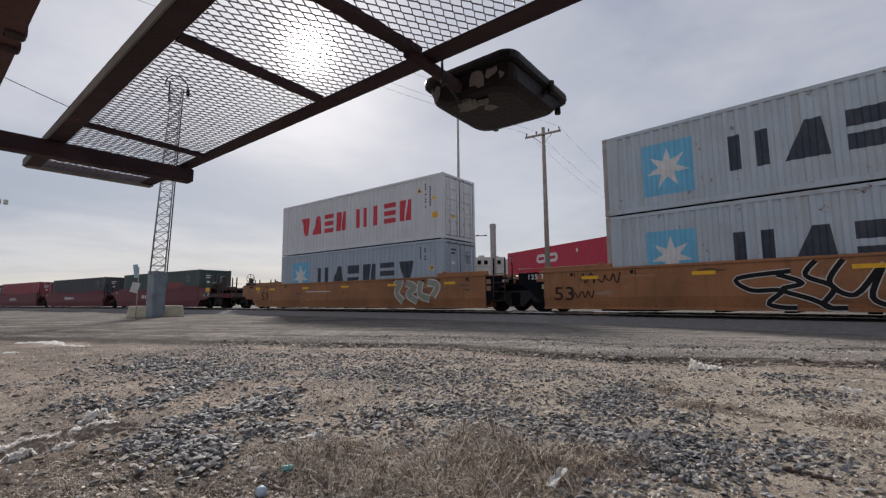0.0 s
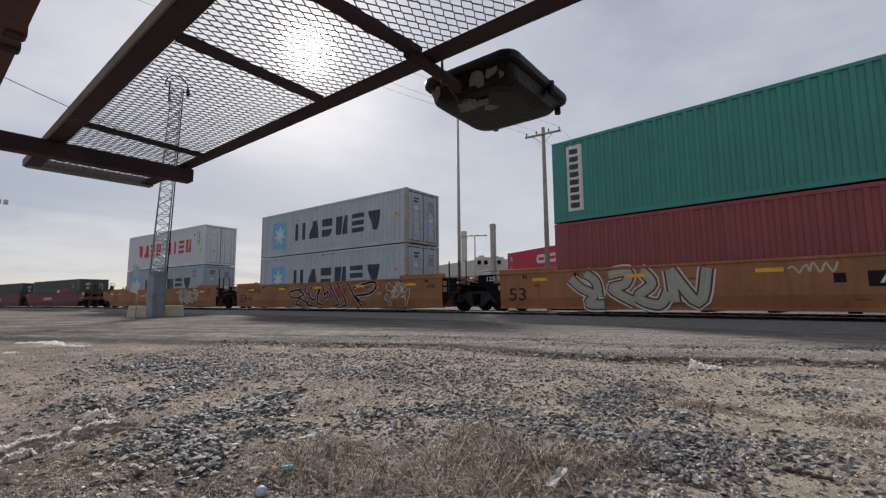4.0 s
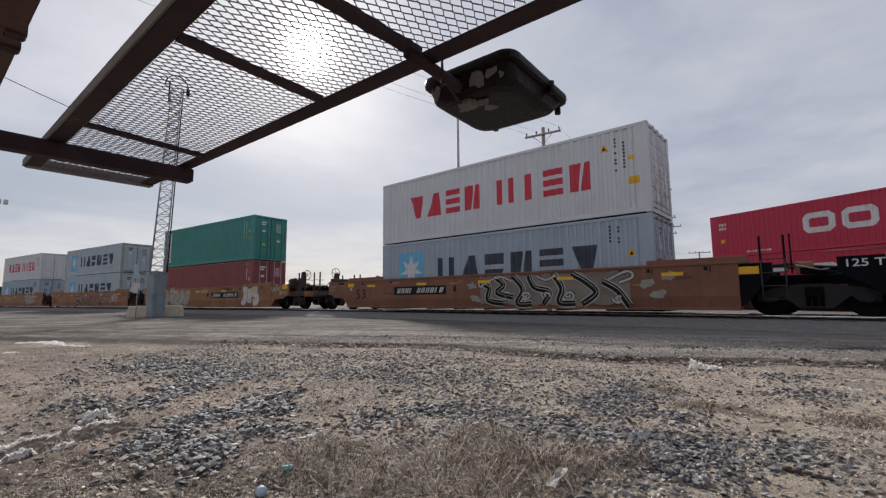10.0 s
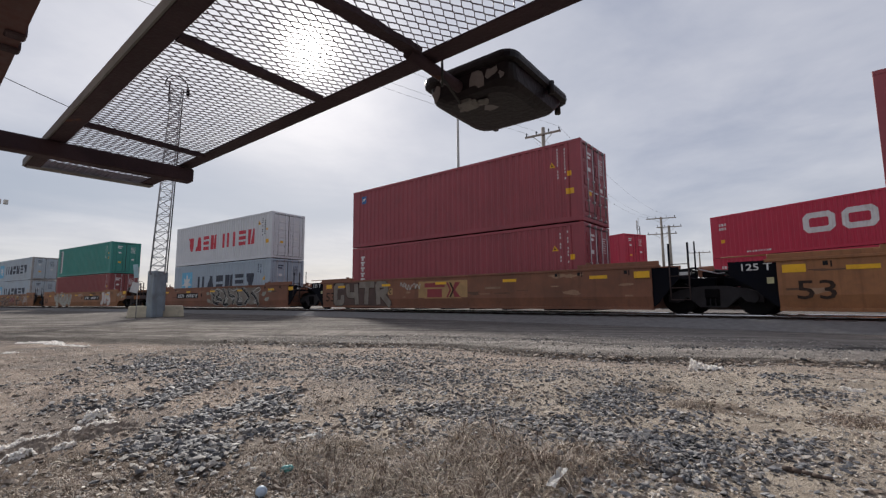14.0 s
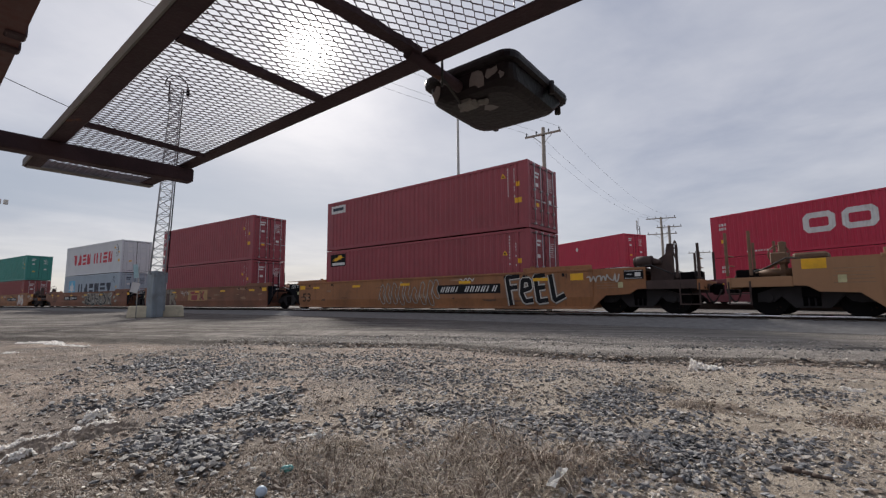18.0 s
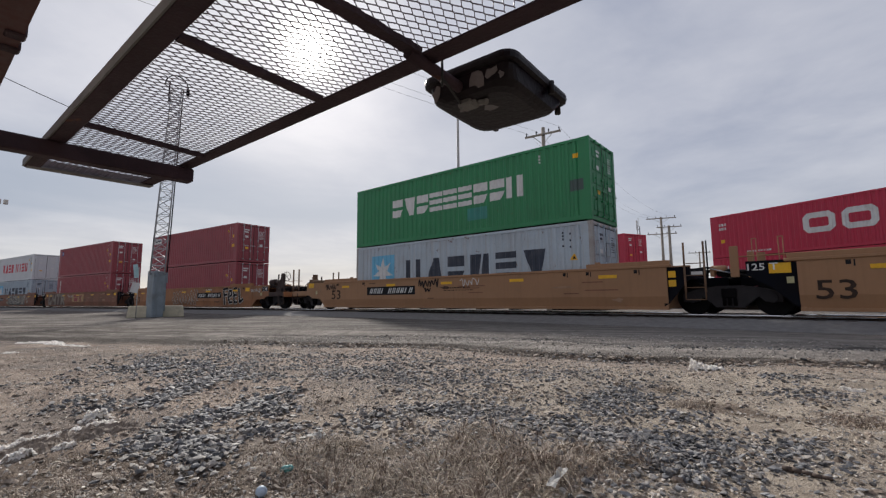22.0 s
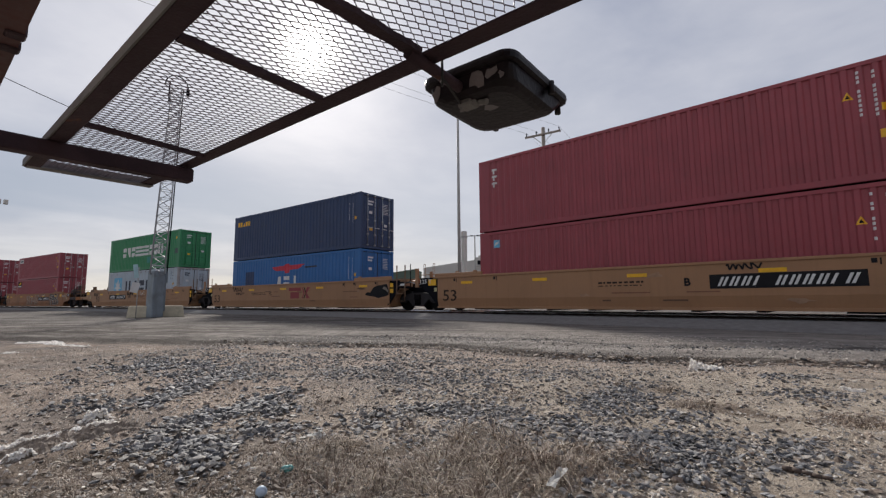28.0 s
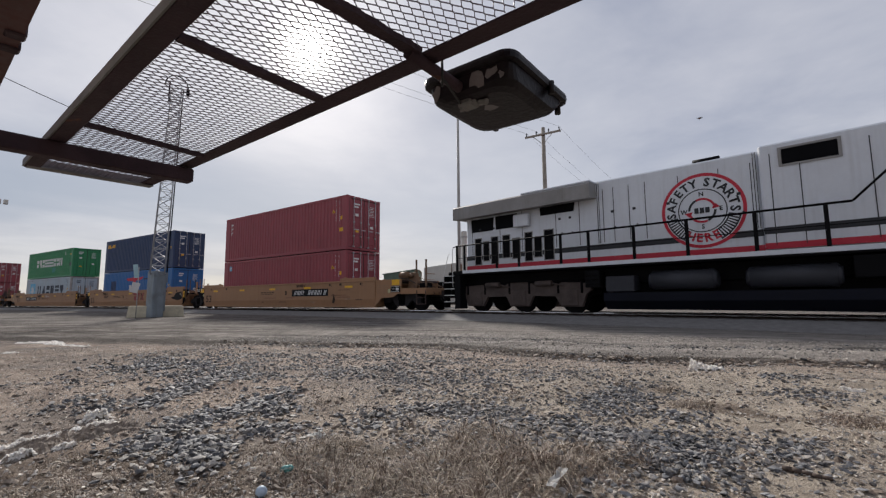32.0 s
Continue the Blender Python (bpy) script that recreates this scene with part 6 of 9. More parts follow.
    for s, colour, left, right, label in order:
        rng = random.Random(int(s * 10))
        for k in range(16 if colour != "tan" else 7):
            x, z = rng.uniform(-8.0, 8.0), rng.uniform(0.35, 1.25)
            if k % 3 == 0:
                shape = rect(x, x + rng.uniform(0.15, 0.7), z, z + rng.uniform(0.015, 0.05))
            else:
                shape = oval(x, z, rng.uniform(0.06, 0.42), rng.uniform(0.02, 0.08), 11, 0.45, rng)
            mark_flat(cars[s], "worn_patch", [[shape]], worn if rng.random() < 0.55 else soot, lift=0.0018)
    # shorter wine red units further along
    spots = (-41.4, -57.3, -73.5, -89.6, -105.6)
    for i, s in enumerate(spots):
        left = "shared" if i < 4 else "end"
        right = "end" if i == 0 else "joint"
        c = well_car(s, "wine", left, right, "wine red steel well car with a low single load", half=6.45, pitch_l=8.05 if left != "end" else 9.9, pitch_r=9.98 if right == "end" else 8.05)
        bars = [[rect(-2.0 + k * 0.28, -1.82 + k * 0.28, 0.75, 1.0)] for k in range(8)]
        mark_flat(c, "number_marking", bars, M_WHITE)


build_train()
load_train()


# ---- the locomotive at the rear of the train ----
LOCO_S = 168.6


def arc_text(word, radius, centre, start, step, size, material, parent, y, flip=False, label=""):
    bm, i = bmesh.new(), 0.0
    for ch in word:
        if ch == " ":
            i += 0.55
            continue
        a = start + step * i
        i += 1
        me = glyphs(ch, size)
        spin = a - math.pi / 2 if not flip else a + math.pi / 2
        me.transform(Matrix.Translation((centre[0] + radius * math.cos(a), y, centre[1] + radius * math.sin(a))) @ Matrix.Rotation(-spin, 4, "Y"))
        bm.from_mesh(me)
        bpy.data.meshes.remove(me)
    return part("lettering", bm, material, parent, label, fix=False)


def ring_shape(cx, cz, r0, r1, a0=0.0, a1=6.28319, n=48):
    if a1 - a0 > 6.28:
        return [oval(cx, cz, r1, r1, n), oval(cx, cz, r0, r0, n)]
    k = max(4, int(n * (a1 - a0) / 6.28))
    out = [(cx + r1 * math.cos(a0 + (a1 - a0) * i / k), cz + r1 * math.sin(a0 + (a1 - a0) * i / k)) for i in range(k + 1)]
    return [out + [(cx + r0 * math.cos(a1 - (a1 - a0) * i / k), cz + r0 * math.sin(a1 - (a1 - a0) * i / k)) for i in range(k + 1)]]


def build_locomotive():
    white = shader("white_locomotive_paint", (0.585, 0.615, 0.66), 0.45, 0.0, 0.06, 0.8, streak=0.22, grime=0.12, grime_colour=(0.25, 0.24, 0.23))
    grey = shader("grey_radiator_paint", (0.24, 0.235, 0.23), 0.6, 0.0, 0.12, 1.2, streak=0.3, grime=0.25)
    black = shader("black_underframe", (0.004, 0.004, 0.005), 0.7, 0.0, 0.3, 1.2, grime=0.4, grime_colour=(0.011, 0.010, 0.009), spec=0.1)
    redp = shader("red_stripe_paint", (0.44, 0.012, 0.034), 0.5, 0.0, 0.1, 1.0)
    slate = shader("dark_stripe_paint", (0.007, 0.009, 0.013), 0.5, 0.0, 0.1, 1.0)
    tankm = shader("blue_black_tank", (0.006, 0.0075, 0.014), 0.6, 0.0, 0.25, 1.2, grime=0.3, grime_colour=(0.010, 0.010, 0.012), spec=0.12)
    # lighter than the tank: light on the reservoirs' tops is in this grey
    resm = shader("grey_black_reservoir", (0.032, 0.034, 0.042), 0.5, 0.0, 0.25, 1.2, grime=0.3, grime_colour=(0.010, 0.010, 0.012), spec=0.25)
    lo = thing("locomotive", "white diesel locomotive with red and dark stripes and a round emblem", "locomotive")
    HY = 1.0

    bm = bmesh.new()
    box(bm, -9.48, 0.75, -HY, HY, 1.66, 4.38, 0.05)
    hood = part("hood", bm, white, lo, "long white engine hood")
    bm = bmesh.new()
    box(bm, 0.752, 5.6, -HY - 0.12, HY + 0.12, 1.66, 4.46, 0.05)
    part("inverter_cabin", bm, white, lo, "taller white equipment cabin")
    bm = bmesh.new()
    box(bm, 5.62, 9.0, -1.48, 1.48, 1.66, 4.50, 0.12)
    box(bm, 9.0, 10.4, -0.95, 0.95, 1.66, 3.0, 0.12)
    cab = part("cab", bm, white, lo, "white driving cab")
    bm = bmesh.new()
    for x in (6.0, 7.4):
        box(bm, x, x + 1.1, -1.490, -1.484, 3.2, 3.9)
        box(bm, x, x + 1.1, 1.484, 1.490, 3.2, 3.9)
    part("cab_window", bm, M_GLASS, cab)
    # radiator wings over the rear
    bm = bmesh.new()
    out = [(-1.50, 3.76), (-1.50, 4.24), (-1.40, 4.31), (1.40, 4.31), (1.50, 4.24), (1.50, 3.76), (1.0, 3.80), (-1.0, 3.80)]
    extrude_x(bm, out, -9.80, -3.78)
    rad = part("radiator_roof", bm, grey, lo, "overhanging grey radiator roof")
    bm = bmesh.new()
    box(bm, -6.5, -3.80, -1.42, 1.42, 4.312, 4.38, 0.02)
    part("roof_panel", bm, white, rad)
    bm = bmesh.new()
    box(bm, -3.0, -2.3, -0.6, 0.6, 4.38, 4.47, 0.03)
    box(bm, -0.9, -0.3, -0.45, 0.45, 4.38, 4.46, 0.03)
    tube(bm, (-0.95, -0.4, 4.53), (-0.25, -0.4, 4.53), 0.09, 12)
    part("exhaust_stack", bm, black, lo, "dark exhaust outlet on the roof")
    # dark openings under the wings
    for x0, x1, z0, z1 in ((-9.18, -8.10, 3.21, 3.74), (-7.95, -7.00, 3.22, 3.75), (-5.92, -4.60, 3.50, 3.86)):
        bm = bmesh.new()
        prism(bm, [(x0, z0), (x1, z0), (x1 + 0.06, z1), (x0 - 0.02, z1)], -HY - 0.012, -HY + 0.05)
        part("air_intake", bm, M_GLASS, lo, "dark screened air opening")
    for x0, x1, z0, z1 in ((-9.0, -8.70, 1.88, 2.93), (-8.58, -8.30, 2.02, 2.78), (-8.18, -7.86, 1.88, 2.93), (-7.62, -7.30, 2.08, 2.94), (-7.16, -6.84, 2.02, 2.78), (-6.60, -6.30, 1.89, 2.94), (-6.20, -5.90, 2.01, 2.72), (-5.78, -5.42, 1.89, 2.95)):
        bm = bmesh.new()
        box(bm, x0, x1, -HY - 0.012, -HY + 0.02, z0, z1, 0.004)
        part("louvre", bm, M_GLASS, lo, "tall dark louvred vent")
        bm = bmesh.new()
        for a, b, c, d in ((x0 - 0.03, x0, z0 - 0.03, z1 + 0.03), (x1, x1 + 0.03, z0 - 0.03, z1 + 0.03), (x0, x1, z1, z1 + 0.03), (x0, x1, z0 - 0.03, z0)):
            box(bm, a, b, -HY - 0.016, -HY + 0.01, c, d)
        part("louvre_frame", bm, grey, lo)
    bm = bmesh.new()
    box(bm, -7.0, -6.35, -HY - 0.20, -HY, 3.18, 3.66, 0.02)
    part("sand_box", bm, white, lo, "white box under the radiator")
    for x in (-9.15, -7.75, -6.72, -5.3, -4.4, -3.55, -3.2, -2.7, -2.2, -1.25, -0.2, 0.55):
        bm = bmesh.new()
        box(bm, x - 0.010, x + 0.010, -HY - 0.007, -HY, 2.3, 4.08)
        part("door_seam", bm, slate, hood)
    for x in (1.0, 1.6, 2.9, 3.4, 4.1, 5.0):
        bm = bmesh.new()
        box(bm, x - 0.010, x + 0.010, -HY - 0.128, -HY - 0.12, 1.8, 4.2)
        part("door_seam", bm, slate, lo)
    for x0, x1 in ((-5.26, -4.44), (-3.50, -3.24), (-3.16, -2.74), (-2.66, -2.24), (-2.14, -1.72), (-0.14, 0.16), (0.22, 0.50)):
        bm = bmesh.new()
        box(bm, x0 + 0.02, x1 - 0.02, -HY - 0.005, -HY + 0.02, 2.30, 4.02, 0.003)
        part("hood_door", bm, white, hood)
    for x in (-3.74, -3.68, 0.62, 0.68):
        bm = bmesh.new()
        tube(bm, (x, -HY - 0.012, 2.28), (x, -HY - 0.012, 4.34), 0.009, 6)
        part("cable_run", bm, slate, hood, "dark upright cable")
    bm = bmesh.new()
    for x in (-8.8, -8.1, -7.0, -5.2, -4.8, -3.3, -2.6, -1.6, 0.2):
        box(bm, x, x + 0.10, -HY - 0.02, -HY, 3.25, 3.33, 0.01)
        box(bm, x + 0.1, x + 0.16, -HY - 0.02, -HY, 2.72, 2.80, 0.01)
    part("latch", bm, slate, hood)
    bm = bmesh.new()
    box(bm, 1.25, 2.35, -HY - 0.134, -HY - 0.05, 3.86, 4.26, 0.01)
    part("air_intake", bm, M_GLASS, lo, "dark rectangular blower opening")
    bm = bmesh.new()
    for x0, x1, z0, z1 in ((1.18, 2.42, 4.26, 4.31), (1.18, 2.42, 3.81, 3.86), (1.18, 1.25, 3.86, 4.26), (2.35, 2.42, 3.86, 4.26)):
        box(bm, x0, x1, -HY - 0.145, -HY - 0.121, z0, z1)
    part("intake_frame", bm, grey, lo)

    # stripes
    def stripe(z0, z1, m, x0=-9.47, x1=0.74, y=-HY, name="stripe"):
        mark_flat(lo, name, [[rect(x0, x1, z0, z1)]], m, y=y)

    for z0, z1, m in ((2.07, 2.25, slate), (1.68, 1.84, redp)):
        stripe(z0, z1, m)
        stripe(z0 + 0.02, z1 + 0.02, m, 0.76, 5.58, -HY - 0.12)
    # round emblem
    cx, cz, y = -0.66, 2.95, -HY
    mark_flat(lo, "emblem_disc", [[oval(cx, cz, 1.06, 1.06, 56)]], white, "white round emblem", y=y, lift=0.008)
    mark_flat(lo, "emblem_ring", [ring_shape(cx, cz, 0.99, 1.08)], redp, "red ring", y=y, lift=0.012)
    mark_flat(lo, "emblem_ring", [ring_shape(cx, cz, 0.60, 0.63)], slate, y=y, lift=0.012)
    mark_flat(lo, "emblem_arrow", [ring_shape(cx, cz, 0.30, 0.36, 0.15, 2.0, 40), ring_shape(cx, cz, 0.30, 0.36, 3.3, 5.1, 40), [[(cx + 0.24, cz + 0.02), (cx + 0.46, cz + 0.05), (cx + 0.33, cz + 0.17)]], [[(cx - 0.24, cz - 0.02), (cx - 0.46, cz - 0.05), (cx - 0.33, cz - 0.17)]]], redp, y=y, lift=0.014)
    mark_flat(lo, "emblem_arrow", [ring_shape(cx, cz, 0.30, 0.36, 2.0, 3.1, 40), ring_shape(cx, cz, 0.30, 0.36, 5.15, 6.25, 40)], slate, y=y, lift=0.016)
    mark_flat(lo, "emblem_marking", [[rect(cx - 0.20 + k * 0.14, cx - 0.09 + k * 0.14, cz - 0.08, cz + 0.08)] for k in range(3)], slate, y=y, lift=0.018)
    rays = []
    for side in (0, 1):
        for k in range(9):
            a = -1.03 + k * 0.09 if side else math.pi + 1.03 - k * 0.09
            c, s_ = math.cos(a), math.sin(a)
            nx, nz = -s_ * 0.017, c * 0.017
            rays.append([[(cx + c * 0.70 - nx, cz + s_ * 0.70 - nz), (cx + c * 0.93 - nx, cz + s_ * 0.93 - nz), (cx + c * 0.93 + nx, cz + s_ * 0.93 + nz), (cx + c * 0.70 + nx, cz + s_ * 0.70 + nz)]])
    mark_flat(lo, "emblem_band", [ring_shape(cx, cz, 0.66, 0.97, -1.10, -0.22, 48), ring_shape(cx, cz, 0.66, 0.97, math.pi + 0.22, math.pi + 1.10, 48)], slate, "dark curved band", y=y, lift=0.013)
    mark_flat(lo, "emblem_hatching", rays, white, "pale ticks across the dark band", y=y, lift=0.016)
    arc_text("SAFETY STARTS", 0.80, (cx, cz), math.pi + 0.10, -(math.pi + 0.16) / 11.55, 0.33, slate, lo, y - 0.016, label="dark lettering round the emblem")
    arc_text("HERE", 0.80, (cx, cz), math.pi * 1.5 - 0.42, 0.28, 0.33, redp, lo, y - 0.016, True, "red lettering")
    for ch, dx, dz in (("N", 0, 0.47), ("S", 0, -0.47), ("E", 0.47, 0), ("W", -0.47, 0)):
        lettering("compass_letter", ch, 0.17, slate, lo, cx + dx, y - 0.014, cz + dz)
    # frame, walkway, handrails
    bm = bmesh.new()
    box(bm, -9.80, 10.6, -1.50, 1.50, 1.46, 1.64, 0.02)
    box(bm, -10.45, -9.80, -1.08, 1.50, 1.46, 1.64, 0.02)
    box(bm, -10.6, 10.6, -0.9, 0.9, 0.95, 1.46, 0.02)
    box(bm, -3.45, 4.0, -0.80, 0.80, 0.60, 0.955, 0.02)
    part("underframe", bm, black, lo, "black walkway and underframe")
    mark_flat(lo, "sill_stripe", [[rect(-9.3, 10.0, 1.52, 1.642)]], white, "white sill edge", y=-1.50)
    xs = (-9.63, -9.22, -7.60, -6.60, -4.90, -3.90, -2.45, -0.98, 0.62, 2.02, 3.6, 5.2)
    for x in xs:
        bm = bmesh.new()
        box(bm, x - 0.045, x + 0.045, -1.49, -1.44, 1.64, 2.68, 0.008)
        part("stanchion", bm, black, lo)
    bm = bmesh.new()
    tube(bm, (-9.83, -1.465, 2.62), (-9.63, -1.465, 2.66), 0.022, 8)
    tube(bm, (-9.63, -1.465, 2.66), (2.5, -1.465, 2.66), 0.030, 8)
    tube(bm, (2.5, -1.465, 2.66), (3.15, -1.465, 3.3), 0.026, 8)
    tube(bm, (3.15, -1.465, 3.3), (5.4, -1.465, 3.4), 0.026, 8)
    tube(bm, (-9.63, -1.465, 2.15), (3.2, -1.465, 2.15), 0.012, 6)
    part("handrail", bm, black, lo, "black tube handrail")
    bm = bmesh.new()
    tube(bm, (-10.5, 1.465, 2.66), (5.4, 1.465, 2.66), 0.022, 8)
    for x in xs:
        box(bm, x - 0.025, x + 0.025, 1.44, 1.49, 1.64, 2.66)
    part("handrail", bm, black, lo)
    # end steps and end plate
    bm = bmesh.new()
    for k in range(6):
        z = 0.10 + k * 0.265
        box(bm, -10.34, -9.77, -1.48, -1.10, z, z + 0.04, 0.006)
    box(bm, -9.76, -9.46, -1.48, -1.0, 0.10, 1.5, 0.02)
    box(bm, -10.37, -10.34, -1.46, -1.10, 0.08, 1.46, 0.005)
    part("step_ladder", bm, black, lo, "black corner steps")
    mark_flat(lo, "step_edge", [[rect(-10.34, -9.77, 0.105 + k * 0.265, 0.135 + k * 0.265)] for k in range(6)], M_WHITE, "white step edges", y=-1.482)
    for rod in (((-10.46, -1.44, 1.05), (-10.44, -1.44, 1.42), (-10.14, -1.44, 2.33), (-10.10, -1.40, 2.36)), ((-9.85, -1.49, 0.98), (-9.85, -1.50, 2.52), (-9.83, -1.465, 2.62))):
        bm = bmesh.new()
        pipe(bm, list(rod), 0.014)
        part("grab_iron", bm, M_WHITE, lo, "white bent grab iron")
    bm = bmesh.new()
    box(bm, -10.10, -9.98, -1.02, -0.94, 1.60, 2.36, 0.035)
    part("step_post", bm, black, lo)
    bm = bmesh.new()
    box(bm, -10.60, -10.36, -0.95, 0.95, 0.55, 1.62, 0.02)
    box(bm, -11.15, -10.7, -0.12, 0.12, 0.72, 0.96, 0.03)
    tube(bm, (-10.46, 0.30, 1.6), (-10.46, 0.30, 2.40), 0.02, 6)
    tube(bm, (-10.46, 0.90, 1.6), (-10.46, 0.90, 2.40), 0.02, 6)
    tube(bm, (-10.46, 0.30, 2.40), (-10.46, 0.90, 2.40), 0.02, 6)
    part("end_plate", bm, black, lo, "black end plate with coupler and rails")
    bm = bmesh.new()
    for y0 in (-0.9, -0.6, 0.6):
        prev = Vector((-10.7, y0, 1.0))
        for k in range(1, 7):
            u = k / 6
            p = Vector((-10.7 - 0.4 * u, y0 + 0.08 * u, 1.0 - 0.5 * math.sin(2.6 * u)))
            tube(bm, prev, p, 0.025, 6)
            prev = p
    part("air_hose", bm, M_RUBBER, lo)
    bm = bmesh.new()
    tube(bm, (-10.40, -0.2, 1.50), (-10.86, -0.9, 1.40), 0.012, 6)
    tube(bm, (-10.86, -0.9, 1.40), (-10.50, -1.3, 1.12), 0.012, 6)
    part("uncoupling_lever", bm, M_WHITE, lo, "pale uncoupling rod")
    # bogies
    cast = shader("grey_cast_frame", (0.075, 0.058, 0.052), 0.75, 0.0, 0.35, 2.5, grime=0.5, grime_colour=(0.035, 0.027, 0.024), spec=0.3)
    GAP = 2.05
    for cxb in (-6.85, 6.85):
        bm = bmesh.new()
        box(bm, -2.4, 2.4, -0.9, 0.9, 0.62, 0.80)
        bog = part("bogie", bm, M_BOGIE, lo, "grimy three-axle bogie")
        bog.matrix_basis = pose(cxb, 0, 0)
        for yy in (-1.12, 0.98):
            bm = bmesh.new()
            top = [(-2.85, 0.78), (-2.70, 1.00), (-1.75, 1.05), (-1.45, 0.93), (-0.65, 0.95), (-0.45, 1.10), (0.45, 1.10), (0.65, 0.95), (1.45, 0.93), (1.75, 1.05), (2.70, 1.00), (2.85, 0.78)]
            bot = [(2.62, 0.64), (2.50, 0.20), (1.70, 0.20), (1.50, 0.58), (0.58, 0.60), (0.42, 0.20), (-0.42, 0.20), (-0.58, 0.60), (-1.50, 0.58), (-1.70, 0.20), (-2.50, 0.20), (-2.62, 0.64)]
            prism(bm, top + bot, yy, yy + 0.14)
            bmesh.ops.bevel(bm, geom=list(bm.edges), offset=0.02, segments=1, affect="EDGES")
            part("side_frame", bm, cast, bog, "heavy grey cast side frame")
        for k in (-1, 0, 1):
            def axle(bm):
                tube(bm, (0, -1.0, 0), (0, 1.0, 0), 0.09, 10)
                for s in (-1, 1):
                    tube(bm, (0, s * 0.70, 0), (0, s * 0.84, 0), 0.53, 28)
                    tube(bm, (0, s * 0.69, 0), (0, s * 0.72, 0), 0.56, 28)

            w = shared("wheelset", "loco_axle", axle, M_WHEEL, bog, "large steel wheels on an axle", at=pose(k * GAP, 0, 0.53))
            WHEELS.append((w, k * GAP, 0.53))
            bm = bmesh.new()
            tube(bm, (k * GAP, -1.19, 0.50), (k * GAP, -1.10, 0.50), 0.17, 18)
            tube(bm, (k * GAP, -1.215, 0.50), (k * GAP, -1.19, 0.50), 0.10, 14)
            box(bm, k * GAP - 0.30, k * GAP + 0.30, -1.16, -1.10, 0.24, 0.78, 0.02)
            part("axle_box", bm, cast, bog, "round bearing cap in a cast box")
            for dx in (-0.44, 0.44):
                bm = bmesh.new()
                tube(bm, (k * GAP + dx, -1.05, 0.66), (k * GAP + dx, -1.05, 1.12), 0.085, 10)
                part("coil_spring", bm, M_BOGIE, bog)
        for dx in (-1.5, 0.75):
            bm = bmesh.new()
            tube(bm, (dx, -1.18, 1.02), (dx + 0.65, -1.18, 1.02), 0.10, 10)
            tube(bm, (dx + 0.65, -1.18, 1.02), (dx + 1.1, -1.18, 0.92), 0.025, 6)
            part("brake_cylinder", bm, cast, bog)
        bm = bmesh.new()
        tube(bm, (-2.6, -1.17, 1.12), (2.6, -1.17, 1.10), 0.022, 6)
        part("sand_pipe", bm, M_BOGIE, bog)
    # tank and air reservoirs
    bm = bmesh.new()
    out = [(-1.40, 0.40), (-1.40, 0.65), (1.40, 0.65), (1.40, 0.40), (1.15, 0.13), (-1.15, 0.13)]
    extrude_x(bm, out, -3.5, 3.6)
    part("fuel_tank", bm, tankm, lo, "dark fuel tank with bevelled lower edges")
    for x0, x1 in ((-2.15, -0.34), (0.30, 2.21)):
        bm = bmesh.new()
        tube(bm, (x0 + 0.1, -1.14, 0.99), (x1 - 0.1, -1.14, 0.99), 0.29, 18)
        tube(bm, (x0, -1.14, 0.99), (x0 + 0.1, -1.14, 0.99), 0.19, 18, 0.29)
        tube(bm, (x1 - 0.1, -1.14, 0.99), (x1, -1.14, 0.99), 0.29, 18, 0.19)
        part("air_reservoir", bm, resm, lo, "dark cylindrical air tank")
    bm = bmesh.new()
    box(bm, 2.4, 3.4, -1.42, -1.0, 0.9, 1.42, 0.02)
    part("equipment_box", bm, black, lo)
    bm = bmesh.new()
    box(bm, -3.41, -2.53, -1.42, -0.9, 0.68, 1.16, 0.02)
    part("equipment_box", bm, resm, lo, "dark grey equipment box")
    bm = bmesh.new()
    box(bm, -4.1, -3.6, -1.42, -1.0, 0.83, 1.38, 0.02)
    for k in range(3):
        tube(bm, (-4.05, -1.44, 0.95 + k * 0.14), (-3.65, -1.44, 0.95 + k * 0.14), 0.02, 6)
    part("equipment_box", bm, black, lo)
    runs(lo, LOCO_S)


build_locomotive()


